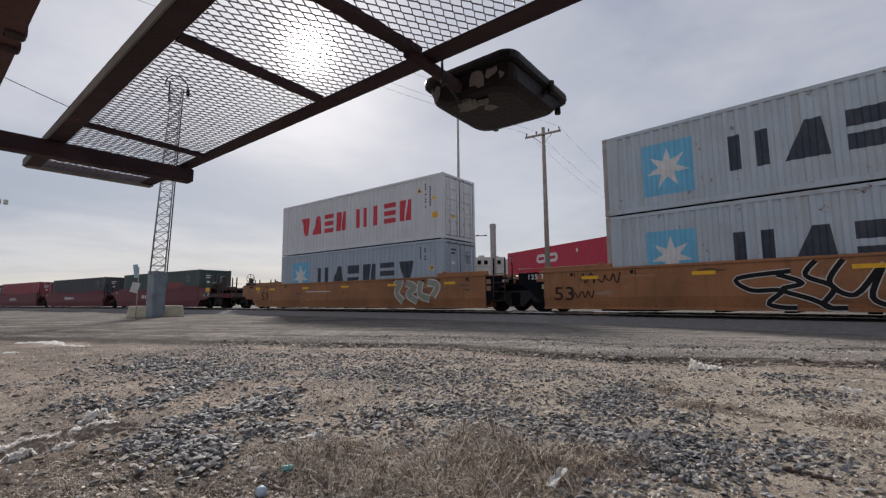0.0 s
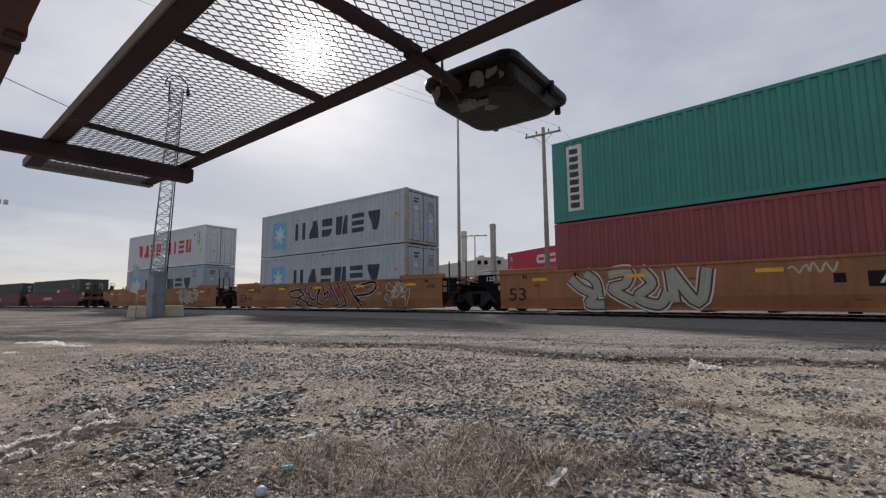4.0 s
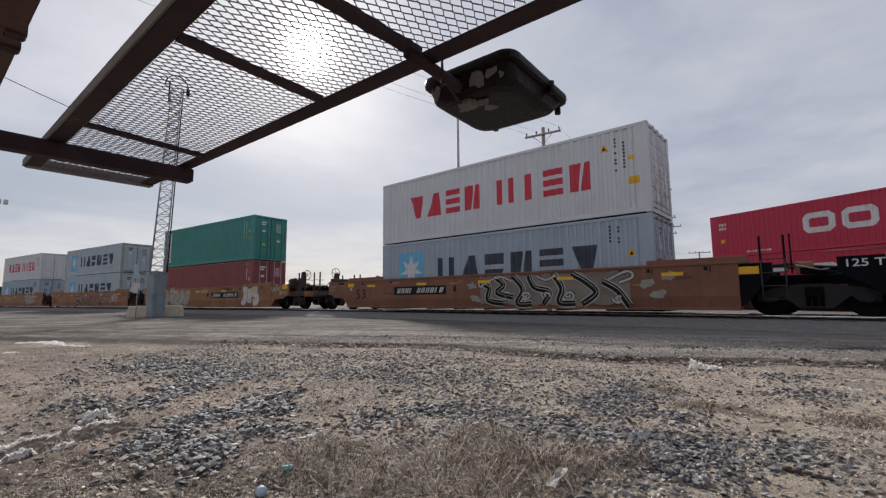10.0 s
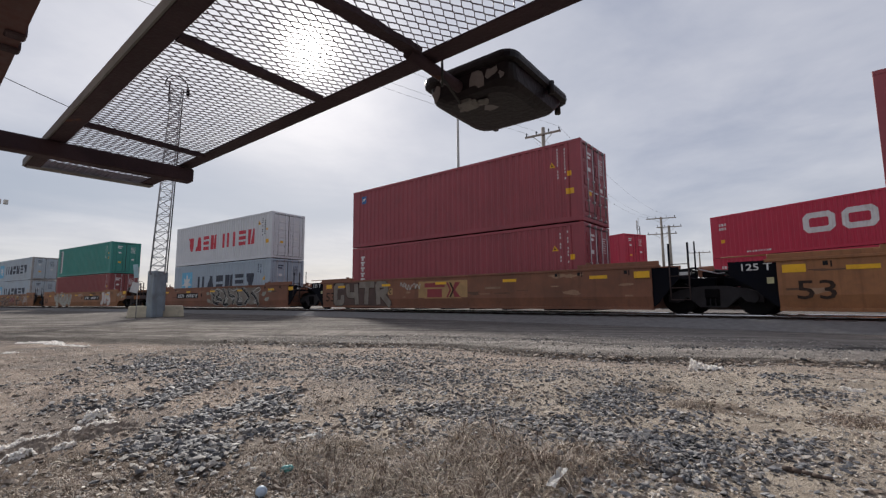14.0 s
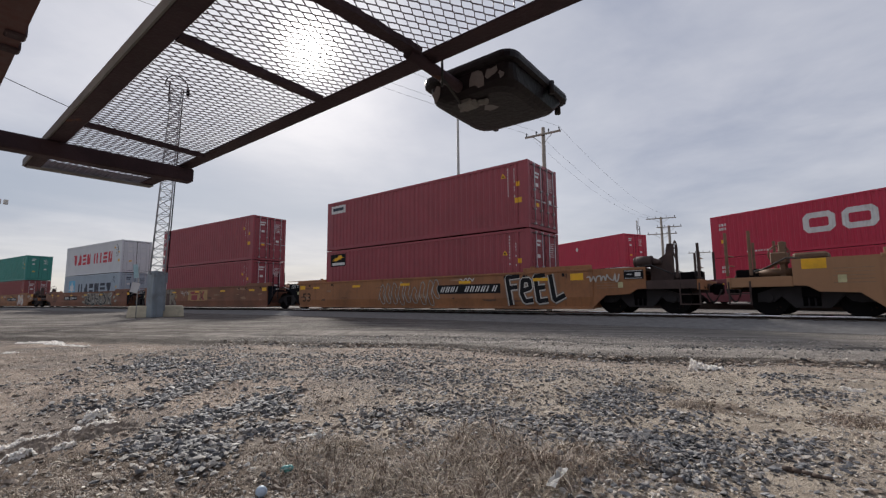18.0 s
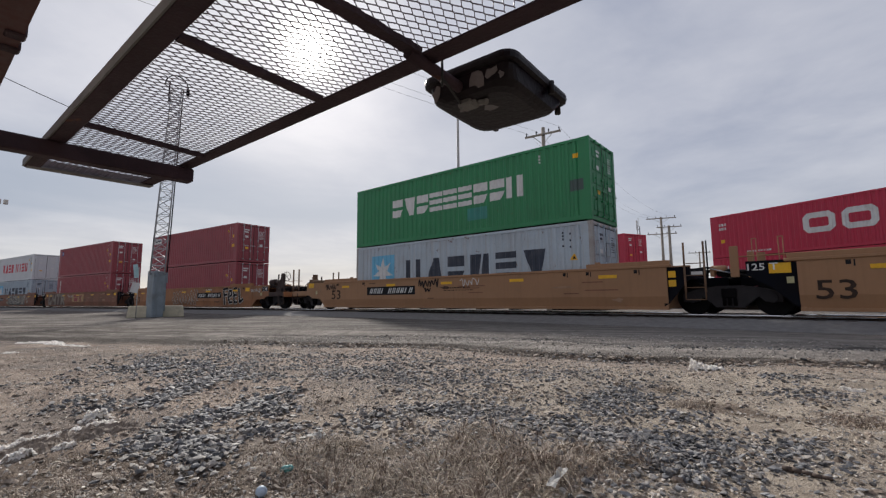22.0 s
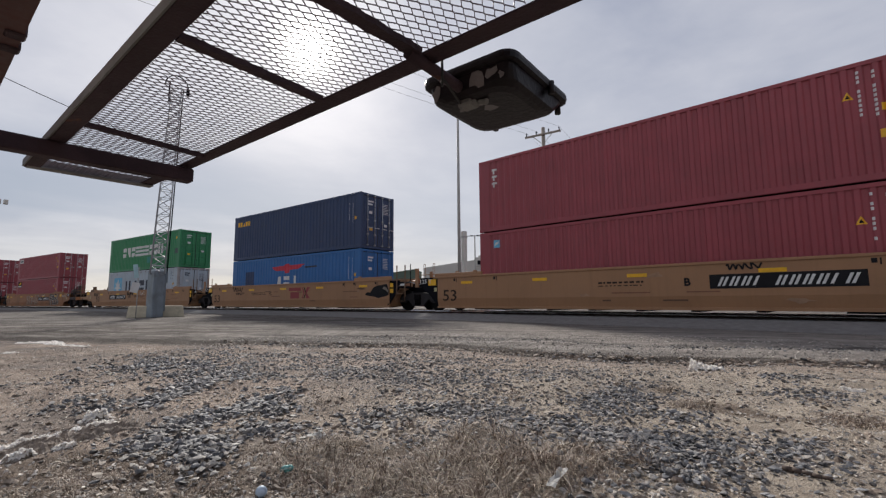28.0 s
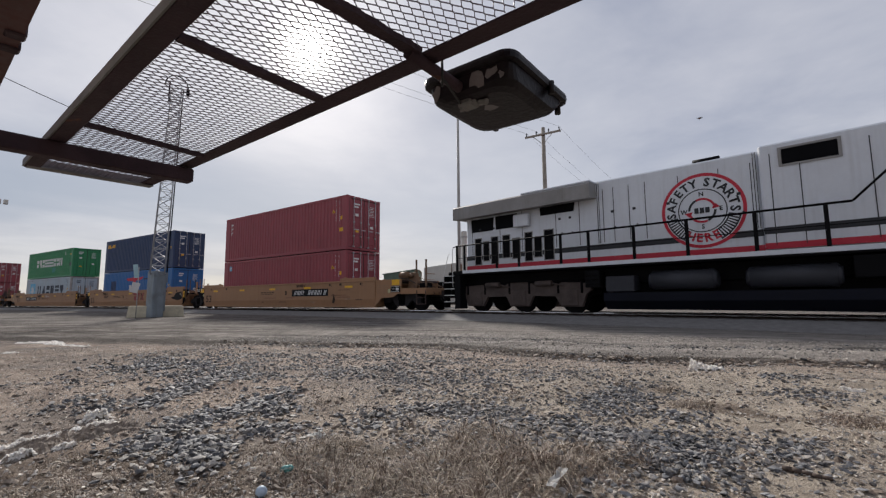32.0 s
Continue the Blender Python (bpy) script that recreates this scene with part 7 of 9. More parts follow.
# ---- parked train behind ----
def parked_train():
    a, b = Vector((-30.87, 42.33)), Vector((-14.69, 36.13))
    heading = math.degrees(math.atan2(b.y - a.y, b.x - a.x))
    way = (b - a).normalized()
    side = Vector((-way.y, way.x))
    length = (b - a).length
    half = length / 2
    box_h = 2.75
    for start, seed in ((a, 1), (Vector((-7.78, 33.46)), 2)):
        mid = start + way * half + side * 1.30
        for level in (0, 1):
            if seed == 1 and level == 0:
                colour, label = "white_lower", "pale grey long container under a red one"
            else:
                colour, label = "cp_red", "bright red long container with pale block shapes"
            c = container("long_container", label, box_h, colour, half, group="parked containers", width=1.30)
            if colour == "cp_red":
                x0 = -half + (length * 0.32 if seed == 1 else 5.3)
                w, z0, z1 = (1.55, 1.15, 2.05) if seed == 1 else (1.5, 0.95, 2.05)
                pale = M_WHITE
                for q in (x0, x0 + w + 0.28):
                    k = 0.24
                    e = 0.30
                    hole = [(q + e, z0 + e + k * 0.3), (q + e + k * 0.3, z0 + e), (q + w - e - k * 0.3, z0 + e), (q + w - e, z0 + e + k * 0.3), (q + w - e, z1 - e - k * 0.3), (q + w - e - k * 0.3, z1 - e), (q + e + k * 0.3, z1 - e), (q + e, z1 - e - k * 0.3)]
                    mark(c, "brand_shape", [[[(q, z0 + k), (q + k, z0), (q + w - k, z0), (q + w, z0 + k), (q + w, z1 - k), (q + w - k, z1), (q + k, z1), (q, z1 - k)], hole]], pale, "pale hollow block with cut corners")
                mark(c, "stencil_marking", [[rect(-half + 0.55 + k * 0.18, -half + 0.67 + k * 0.18, 2.05 - r * 0.26, 2.22 - r * 0.26)] for k in range(3) for r in range(2)], M_WHITE)
                sticker(c, -half + 0.75, 0.95, 0.26, 0.22, M_YELLOW)
                mark(c, "stencil_marking", [[rect(-half + 2.2 + k * 0.16, -half + 2.3 + k * 0.16, 0.22, 0.32)] for k in range(9)], M_WHITE)
                mark(c, "diamond_sign", [[[(x0 + 6.2, 1.75), (x0 + 6.4, 1.95), (x0 + 6.2, 2.15), (x0 + 6.0, 1.95)]]], M_WHITE)
            if colour == "white_lower":
                for x0, x1, z0, z1 in ((half - 1.9, half - 1.2, 1.2, 2.5), (half - 0.9, half - 0.35, 1.3, 2.45), (half - 3.4, half - 2.4, 1.6, 2.3)):
                    mark(c, "dark_panel", [[rect(x0, x1, z0, z1)]], M_GLASS, "dark framed panel", lift=0.006)
            c.matrix_basis = pose(mid.x, mid.y, 6.05 - box_h * (2 - level) - 0.01 * (1 - level), 0, 0, heading)
        w = well_car(0, "wine", "end", "end", "wine red parked well car under long containers", half=half + 0.35, pitch_l=half + 3.3, pitch_r=half + 3.3, moving=False)
        tagged(w, group="parked well cars")
        w.matrix_basis = pose(mid.x, mid.y, 6.05 - 2 * box_h - 0.01 - 0.18, 0, 0, heading)
    # the rails below them
    tr = thing("railway_track", "rusty rails of the rear track", "railway track", kind="structure")
    z = 6.05 - 2 * box_h - 0.19
    for off in (-0.753, 0.753):
        p, q = a + side * (1.3 + off) - way * 90, a + side * (1.3 + off) + way * 120
        bm = bmesh.new()
        n = side * 0.035
        v = [bm.verts.new((r.x + s * n.x, r.y + s * n.y, zz)) for r in (p, q) for s, zz in ((-1, 0.0), (-1, z), (1, z), (1, 0.0))]
        for f in ((0, 1, 5, 4), (1, 2, 6, 5), (2, 3, 7, 6), (0, 4, 7, 3)):
            bm.faces.new([v[i] for i in f])
        part("rail", bm, M_RAILSIDE, tr)


parked_train()


WIRE_END, CABLE_END = Vector((-19.8, -14.0, 12.9)), Vector((-22.6, -8.0, 12.2))


# ---- lattice tower with its cabinet, signs and concrete blocks ----
def build_tower():
    tw = thing("lattice_tower", "grey galvanised lattice mast rising from a steel cabinet", "tower")
    base, top = Vector((-26.66, 6.12, 2.2)), Vector((-26.61, 6.48, 12.4))
    legs0, legs1 = 0.32, 0.23
    right = Vector((0.23, 0.97, 0)).normalized()
    fwd = Vector((0.97, -0.23, 0)).normalized()
    corners = [(-1, -1), (1, -1), (1, 1), (-1, 1)]

    def leg(i, u):
        c = base.lerp(top, u)
        r = legs0 + (legs1 - legs0) * u
        return c + right * corners[i][0] * r + fwd * corners[i][1] * r

    for i in range(4):
        bm = bmesh.new()
        tube(bm, leg(i, 0), leg(i, 1), 0.035, 6)
        part("leg", bm, M_TOWER, tw)
    n = 23
    for i in range(4):
        bm = bmesh.new()
        for k in range(n):
            a, b = k / n, (k + 1) / n
            j = (i + 1) % 4
            p, q = (leg(i, a), leg(j, b)) if k % 2 else (leg(j, a), leg(i, b))
            tube(bm, p, q, 0.020, 5)
            tube(bm, leg(i, a), leg(j, a), 0.016, 5)
        part("bracing", bm, M_TOWER, tw, "zigzag bracing of one face")
    bm = bmesh.new()
    pole = leg(1, 0.0) + right * 0.10
    tube(bm, pole, leg(1, 1.0) + right * 0.08, 0.03, 6)
    part("cable_run", bm, M_STEEL_DARK, tw)
    bm = bmesh.new()
    c = top
    for k in range(12):
        a, b = math.pi * k / 12, math.pi * (k + 1) / 12
        tube(bm, c + Vector((0, -0.55 * math.cos(a), 0.1 + 0.6 * math.sin(a))), c + Vector((0, -0.55 * math.cos(b), 0.1 + 0.6 * math.sin(b))), 0.03, 6, caps=False)
    tube(bm, c + Vector((0, 0.55, 0.1)), c + Vector((0, 0.55, -0.25)), 0.09, 8)
    tube(bm, c + Vector((0, -0.35, -0.9)), c + Vector((0, -0.35, 0.3)), 0.04, 6)
    part("antenna_head", bm, M_STEEL_DARK, tw, "hooped antenna head")
    bm = bmesh.new()
    m = Matrix.Translation((-26.60, 6.08, 0)) @ Matrix.Rotation(radians(14), 4, "Z")
    box(bm, -0.29, 0.29, -0.29, 0.29, 0.0, 2.35, 0.02)
    bmesh.ops.transform(bm, matrix=m, verts=bm.verts)
    cab = part("cabinet", bm, M_CABINET, tw, "tall pale blue-grey steel cabinet")
    bm = bmesh.new()
    box(bm, 0.292, 0.305, -0.25, 0.25, 0.1, 2.2, 0.004)
    bmesh.ops.transform(bm, matrix=m, verts=bm.verts)
    part("door", bm, M_CABINET, cab)
    bm = bmesh.new()
    box(bm, -0.24, 0.18, 0.30, 0.42, 0.3, 2.1, 0.02)
    box(bm, 0.0, 0.22, 0.30, 0.46, 1.75, 2.3, 0.02)
    bmesh.ops.transform(bm, matrix=m, verts=bm.verts)
    part("side_box", bm, M_CABINET, cab)
    for x, y, turn in ((-27.05, 5.62, 2), (-27.05, 6.92, 0)):
        bm = bmesh.new()
        prism(bm, [(-0.62, 0), (0.62, 0), (0.60, 0.28), (0.55, 0.60), (-0.55, 0.60), (-0.60, 0.28)], -0.30, 0.30)
        bmesh.ops.bevel(bm, geom=list(bm.edges), offset=0.03, segments=1, affect="EDGES")
        ob = part("concrete_block", bm, M_CONCRETE, None)
        tagged(ob, "worn yellowish concrete barrier block beside the mast", "concrete block", "concrete blocks at the mast")
        ob.matrix_basis = pose(x, y, -0.01, 0, 0, 76 + turn)
    sg = thing("sign_post", "small blue-green and white signs on a thin post", "sign")
    bm = bmesh.new()
    tube(bm, (-23.62, 4.70, 0.0), (-23.62, 4.70, 2.35), 0.02, 8)
    part("post", bm, M_GALV, sg)
    teal = shader("pale_teal_sign", (0.38, 0.56, 0.60), 0.5)
    for m_, z0, z1, y0, y1, tilt in ((teal, 1.85, 2.45, 4.50, 4.68, 7), (M_WHITE, 1.20, 1.65, 4.44, 4.74, -14)):
        bm = bmesh.new()
        box(bm, -23.60, -23.58, y0, y1, z0, z1, 0.004)
        bmesh.ops.rotate(bm, cent=(-23.6, (y0 + y1) / 2, (z0 + z1) / 2), matrix=Matrix.Rotation(radians(tilt), 3, "X"), verts=bm.verts)
        part("sign_plate", bm, m_, sg, "pale teal plate" if m_ is teal else "white plate")


build_tower()


def wire(a, b, sag, r=0.012, n=14, parent=None, name="wire"):
    bm = bmesh.new()
    a, b = Vector(a), Vector(b)
    s_ = (b - a).cross(Vector((0, 0, 1))).normalized() * r
    t_ = s_.cross(b - a).normalized() * r
    prev = None
    for i in range(n + 1):
        u = i / n
        p = a.lerp(b, u) - Vector((0, 0, sag * 4 * u * (1 - u)))
        ring = [bm.verts.new(p + q) for q in (s_, t_, -s_, -t_)]
        if prev:
            for k in range(4):
                bm.faces.new((prev[k], prev[(k + 1) % 4], ring[(k + 1) % 4], ring[k]))
        prev = ring
    return part(name, bm, M_WIRE, parent)


def utility_pole(x, y, h, arms, r=0.17, turn=0.0, label="weathered timber utility pole with a crossarm", half=1.25):
    th = thing("utility_pole", label, "utility pole", "utility poles", at=pose(x, y, 0, 0, 0, turn))
    bm = bmesh.new()
    tube(bm, (0, 0, -0.2), (0, 0, h), r, 12, r * 0.68)
    part("pole", bm, M_WOOD, th)
    for z in arms:
        bm = bmesh.new()
        box(bm, -half, half, -0.20, -0.08, h - z - 0.12, h - z, 0.01)
        arm = part("crossarm", bm, M_WOOD, th)
        bm = bmesh.new()
        for s in (-1, 1):
            tube(bm, (s * half * 0.55, -0.14, h - z - 0.1), (0, -0.1, h - z - 0.75), 0.02, 5)
        part("brace", bm, M_GALV, arm)
        bm = bmesh.new()
        for k in (-0.92, -0.35, 0.35, 0.92):
            tube(bm, (k * half, -0.14, h - z), (k * half, -0.14, h - z + 0.12), 0.03, 6)
            tube(bm, (k * half, -0.14, h - z + 0.12), (k * half, -0.14, h - z + 0.24), 0.06, 8, 0.03)
        part("insulator_row", bm, M_STEEL_DARK, arm)
    return th


def background():
    utility_pole(-15.52, 25.70, 12.35, (0.45,), 0.18, 11)
    c, s = math.cos(radians(11)), math.sin(radians(11))
    for k in (-0.92, -0.35, 0.92):
        p = Vector((-15.5 + c * k * 1.25, 25.6 + s * k * 1.25, 12.14))
        w = wire(p, WIRE_END + Vector((c * k * 1.25, s * k * 1.25, 0)), 0.5, 0.007)
        tagged(w, "thin overhead wire running from a timber pole", "wire", "overhead wires")
        w = wire(p, (-21.6 + k * 1.5, 66.4, 12.1), 1.2, 0.007)
        tagged(w, "thin overhead wire running from a timber pole", "wire", "overhead wires")
    w = wire(CABLE_END, (-26.52, 6.46, 8.9), 0.5, 0.016)
    tagged(w, "thin dark cable slanting down to the mast", "wire", "overhead wires")
    # tall light pole
    lp = thing("light_pole", "tall slim grey steel light pole", "light pole")
    bm = bmesh.new()
    tube(bm, (-30.27, 33.3, 0), (-30.25, 33.3, 21.0), 0.19, 12, 0.12)
    part("pole", bm, M_GALV, lp)
    bm = bmesh.new()
    for dy in (-0.9, 0.9):
        tube(bm, (-30.25, 33.3, 20.9), (-30.25 + dy, 33.3, 21.0), 0.05, 6)
        box(bm, -30.25 + dy - 0.3, -30.25 + dy + 0.3, 33.1, 33.5, 20.9, 21.12, 0.03)
    part("lamp_head", bm, M_STEEL_DARK, lp)
    # twin poles, further poles
    utility_pole(-21.6, 66.6, 12.2, (0.15, 2.4), 0.22, 22, "paired far utility pole with crossarms", 1.9)
    utility_pole(-20.7, 66.9, 10.9, (0.15,), 0.24, 22, "paired far utility pole with one crossarm", 1.6)
    utility_pole(-22.3, 87.2, 8.75, (0.15,), 0.16, 18, "small far utility pole with a crossarm", 1.7)
    # antenna mast
    an = thing("antenna_mast", "thin far lattice antenna mast", "antenna")
    bm = bmesh.new()
    for dx, dy in ((-0.3, 0), (0.3, 0), (0, 0.5)):
        tube(bm, (-27.9 + dx, 75 + dy, 0), (-27.9 + dx * 0.6, 75 + dy * 0.6, 12.6), 0.06, 5)
    for k in range(16):
        z = k * 0.78
        tube(bm, (-28.2, 75, z), (-27.65, 75, z + 0.7), 0.035, 4)
    part("lattice", bm, M_TOWER, an)
    bm = bmesh.new()
    tube(bm, (-27.9, 75, 12.4), (-27.9, 75, 14.0), 0.04, 5)
    for z in (12.0, 12.6, 13.1):
        box(bm, -28.25, -28.05, 74.9, 75.1, z, z + 0.45)
    part("antenna", bm, M_WHITE, an)
    # lamp post with two arms
    lp = thing("lamp_post", "far lamp post with two short arms", "lamp post")
    bm = bmesh.new()
    tube(bm, (-45.2, 53.4, 0), (-45.2, 53.4, 10.8), 0.10, 8)
    part("post", bm, M_GALV, lp)
    bm = bmesh.new()
    tube(bm, (-46.6, 52.4, 10.7), (-43.8, 54.4, 10.7), 0.06, 6)
    for q in (0.0, 0.36, 0.64, 1.0):
        x, y = -46.6 + 2.8 * q, 52.4 + 2.0 * q
        box(bm, x - 0.16, x + 0.16, y - 0.16, y + 0.16, 10.66, 10.82, 0.03)
    part("lamp_head", bm, M_STEEL_DARK, lp)
    lp = thing("floodlight_mast", "far floodlight mast with a row of lamps", "floodlight mast")
    bm = bmesh.new()
    tube(bm, (-60, -0.1, 0), (-60, -0.1, 10.3), 0.12, 8)
    part("mast", bm, M_GALV, lp)
    for k in range(3):
        bm = bmesh.new()
        box(bm, -60.2, -59.8, -0.5 + k * 0.5, -0.15 + k * 0.5, 10.3, 10.75, 0.04)
        part("lamp_head", bm, M_OFFWHITE, lp)
    # chimneys
    for x, y, h, r, cap in ((-39.86, 44.85, 9.95, 0.29, True), (-30.70, 39.45, 9.2, 0.24, False)):
        ch = thing("chimney", "pale grey square chimney stack", "chimney", "chimneys")
        bm = bmesh.new()
        box(bm, x - r, x + r, y - r, y + r, 0, h, 0.02)
        part("shaft", bm, M_OFFWHITE if cap else M_GALV, ch)
        bm = bmesh.new()
        box(bm, x - r - 0.04, x + r + 0.04, y - r - 0.04, y + r + 0.04, h - (0.9 if cap else 0.4), h - (0.7 if cap else 0.2), 0.01)
        part("band", bm, M_GALV, ch)
    # low white building with plant on its roof
    way = Vector((10.05, 8.96, 0)).normalized()
    out = Vector((-way.y, way.x, 0))
    m = Matrix(((way.x, out.x, 0, -54.7), (way.y, out.y, 0, 51.3), (0, 0, 1, 0), (0, 0, 0, 1)))
    bd = thing("warehouse", "low off-white warehouse with roof plant and a stepped roofline", "building", at=m)
    bm = bmesh.new()
    prism(bm, [(0, 0), (22, 0), (22, 7.4), (8.5, 7.4), (8.45, 7.3), (0, 6.1)], 0, 14)
    part("wall", bm, M_OFFWHITE, bd)
    bm = bmesh.new()
    box(bm, 8.6, 13.4, -0.15, 5, 6.2, 7.75, 0.05)
    box(bm, 9.2, 10.2, 0.5, 1.6, 7.75, 8.1, 0.03)
    box(bm, 11.2, 12.6, 0.5, 1.6, 7.75, 8.0, 0.03)
    part("roof_plant", bm, M_OFFWHITE, bd)
    for k in range(4):
        bm = bmesh.new()
        box(bm, 9.0 + k * 1.1, 9.6 + k * 1.1, -0.20, -0.151, 6.5, 7.2)
        part("vent", bm, M_STEEL_DARK, bd)
    for k in range(6):
        bm = bmesh.new()
        box(bm, 1.2 + k * 3.2, 2.6 + k * 3.2, -0.05, -0.004, 1.0, 3.4)
        part("window", bm, M_GLASS, bd)
    m2 = Matrix.Translation((-4.5, -5.0, 0)) @ m
    gr = thing("shed", "low dull green shed beside a warehouse", "building", at=m2)
    bm = bmesh.new()
    prism(bm, [(0, 0), (5.4, 0), (5.4, 5.74), (0, 4.98)], 0, 10)
    part("wall", bm, M_GREENROOF, gr)
    bm = bmesh.new()
    prism(bm, [(-0.2, 4.97), (5.5, 5.77), (5.5, 5.87), (-0.2, 5.07)], -0.15, 10.15)
    part("roof", bm, M_GREENROOF, gr)


background()


# ---- sign catwalk overhead, with a floodlight on its arm ----
CAT = Matrix(((0.9962, -0.0872, 0, -3.543), (0.0872, 0.9962, 0, 0.291), (0, 0, 1, 1.80), (0, 0, 0, 1)))


def expanded_metal(u0, u1, v0, v1, long_way=0.078, short_way=0.040, wid=0.0032, dep=0.0035):
    """Flat strands that fork at each bond, as cut and drawn steel sheet."""
    verts, faces = [], []

    def strand(a, b):
        dx, dy = b[0] - a[0], b[1] - a[1]
        d = math.hypot(dx, dy) or 1
        nx, ny = -dy / d * wid / 2, dx / d * wid / 2
        i = len(verts)
        for p in (a, b):
            verts.extend(((p[0] - nx, p[1] - ny, 0.0), (p[0] + nx, p[1] + ny, 0.0), (p[0] + nx, p[1] + ny, dep), (p[0] - nx, p[1] - ny, dep)))
        faces.extend(((i, i + 1, i + 5, i + 4), (i + 1, i + 2, i + 6, i + 5), (i + 2, i + 3, i + 7, i + 6), (i + 3, i, i + 4, i + 7)))

    ni, nj = int((u1 - u0) / (short_way / 2)), int((v1 - v0) / (long_way / 2))
    bond = long_way * 0.06
    for i in range(ni):
        for j in range(nj + 1):
            if (i + j) % 2:
                continue
            u, v = u0 + i * short_way / 2, v0 + j * long_way / 2
            strand((u, max(v0, v - bond)), (u, min(v1, v + bond)))
            for s in (-1, 1):
                if 0 <= j + s <= nj and i + 1 <= ni:
                    strand((u, v + s * bond), (u + short_way / 2, v + s * (long_way / 2 - bond)))
    me = bpy.data.meshes.new("mesh_panel")
    me.from_pydata(verts, [], faces)
    me.materials.append(M_MESH)
    return me


def build_catwalk():
    cw = thing("sign_catwalk", "rusty steel catwalk of expanded metal on dark angle beams", "catwalk", at=CAT)
    bars = (-0.045, 0.38, 1.71, 2.34, 3.9)
    prev = -0.86
    for b in bars:
        me = expanded_metal(prev, b, -0.012, 0.70 if b > 1 else 0.67)
        ob = hang(new("mesh_panel", me), cw)
        ob.matrix_basis = pose(0, 0, 0.012)
        tagged(ob, "diamond expanded-metal grating")
        prev = b
    # outer channel: web outside, flange below
    bm = bmesh.new()
    extrude_x(bm, [(-0.102, -0.010), (-0.094, -0.010), (-0.094, 0.030), (-0.03, 0.030), (-0.03, 0.038), (-0.102, 0.038)], -0.865, 4.6)
    part("rear_channel", bm, M_CHANNEL, cw, "grey steel channel web")
    bm = bmesh.new()
    box(bm, -0.865, 4.6, -0.093, -0.010, -0.014, -0.001, 0.002)
    part("rear_flange", bm, M_CATWALK, cw, "dark lower flange")
    bm = bmesh.new()
    extrude_x(bm, [(0.648, 0.0), (0.738, 0.0), (0.738, 0.05), (0.728, 0.05), (0.728, 0.010), (0.648, 0.010)], -0.865, 4.6)
    for v in bm.verts:
        v.co.y += 0.0170 * v.co.x
    part("front_beam", bm, M_CATWALK, cw, "dark steel edge beam")
    # bars bent a little out of square, with ragged welds
    for b, w, skew in ((0.42, 0.036, -0.085), (1.728, 0.045, -0.04), (2.325, 0.055, 0.02)):
        bm, rng, prev = bmesh.new(), random.Random(int(b * 100)), None
        for k in range(31):
            v = -0.008 + 0.670 * k / 30
            c, h = b + skew * k / 30, w / 2 + rng.uniform(-0.0035, 0.0035)
            ring = [bm.verts.new(p) for p in ((c - h, v, -0.016), (c + h, v, -0.016), (c + h, v, 0.010), (c - h, v, 0.010))]
            if prev:
                for i in range(4):
                    bm.faces.new((prev[i], prev[(i + 1) % 4], ring[(i + 1) % 4], ring[i]))
            prev = ring
        part("cross_bar", bm, M_CATWALK, cw, "dark cross bar under the grating")
    bm = bmesh.new()
    box(bm, -0.095, 0.004, -2.2, 0.735, -0.115, -0.016, 0.008)
    part("outrigger_beam", bm, M_CATWALK, cw, "deep dark outrigger beam")
    bm = bmesh.new()
    box(bm, -0.885, -0.868, -0.082, 0.722, -0.015, 0.066, 0.004)
    box(bm, -0.868, -0.80, -0.082, 0.722, -0.015, -0.003, 0.002)
    part("toe_board", bm, M_CHANNEL, cw, "grey end toe board")
    # the floodlight on its arm
    fl = thing("floodlight", "black sign floodlight with peeling paint on a steel arm", "floodlight", at=CAT)
    bm = bmesh.new()
    tube(bm, (2.33, 0.62, -0.015), (2.345, 1.10, -0.055), 0.026, 10)
    arm = part("arm", bm, M_CATWALK, fl, "steel tube arm")
    bm = bmesh.new()
    tube(bm, (2.36, 0.80, 0.03), (2.36, 0.80, -0.10), 0.006, 6)
    tube(bm, (2.36, 0.80, -0.06), (2.32, 0.98, -0.10), 0.006, 6)
    part("cable", bm, M_RUBBER, arm)
    # tilted housing: a flat rim on top, a deep tapering bowl beneath
    body = Matrix.Translation((2.385, 1.205, -0.022)) @ Matrix.Rotation(radians(-2.5), 4, "X") @ Matrix.Rotation(radians(1.0), 4, "Y")

    def rounded(w, d0, d1, r, z, n=5):
        out = []
        for cx, cy, a0 in ((w - r, d1 - r, 0), (-w + r, d1 - r, 90), (-w + r, d0 + r, 180), (w - r, d0 + r, 270)):
            for k in range(n):
                a = radians(a0 + 90 * k / (n - 1))
                out.append(Vector((cx + r * math.cos(a), cy + r * math.sin(a), z)))
        return out

    def loft(bm, rings, caps=True):
        rows = [[bm.verts.new(body @ p) for p in ring] for ring in rings]
        for a, b in zip(rows, rows[1:]):
            for i in range(len(a)):
                j = (i + 1) % len(a)
                bm.faces.new((a[i], a[j], b[j], b[i]))
        if caps:
            bm.faces.new(rows[0])
            bm.faces.new(rows[-1])

    bm = bmesh.new()
    loft(bm, [rounded(0.240, -0.285, 0.262, 0.05, 0.052), rounded(0.252, -0.298, 0.276, 0.06, 0.044), rounded(0.254, -0.300, 0.278, 0.06, 0.030), rounded(0.252, -0.298, 0.276, 0.06, 0.012), rounded(0.236, -0.280, 0.260, 0.05, 0.006)])
    part("rim", bm, M_LAMP, fl, "black rounded rim")
    bm = bmesh.new()
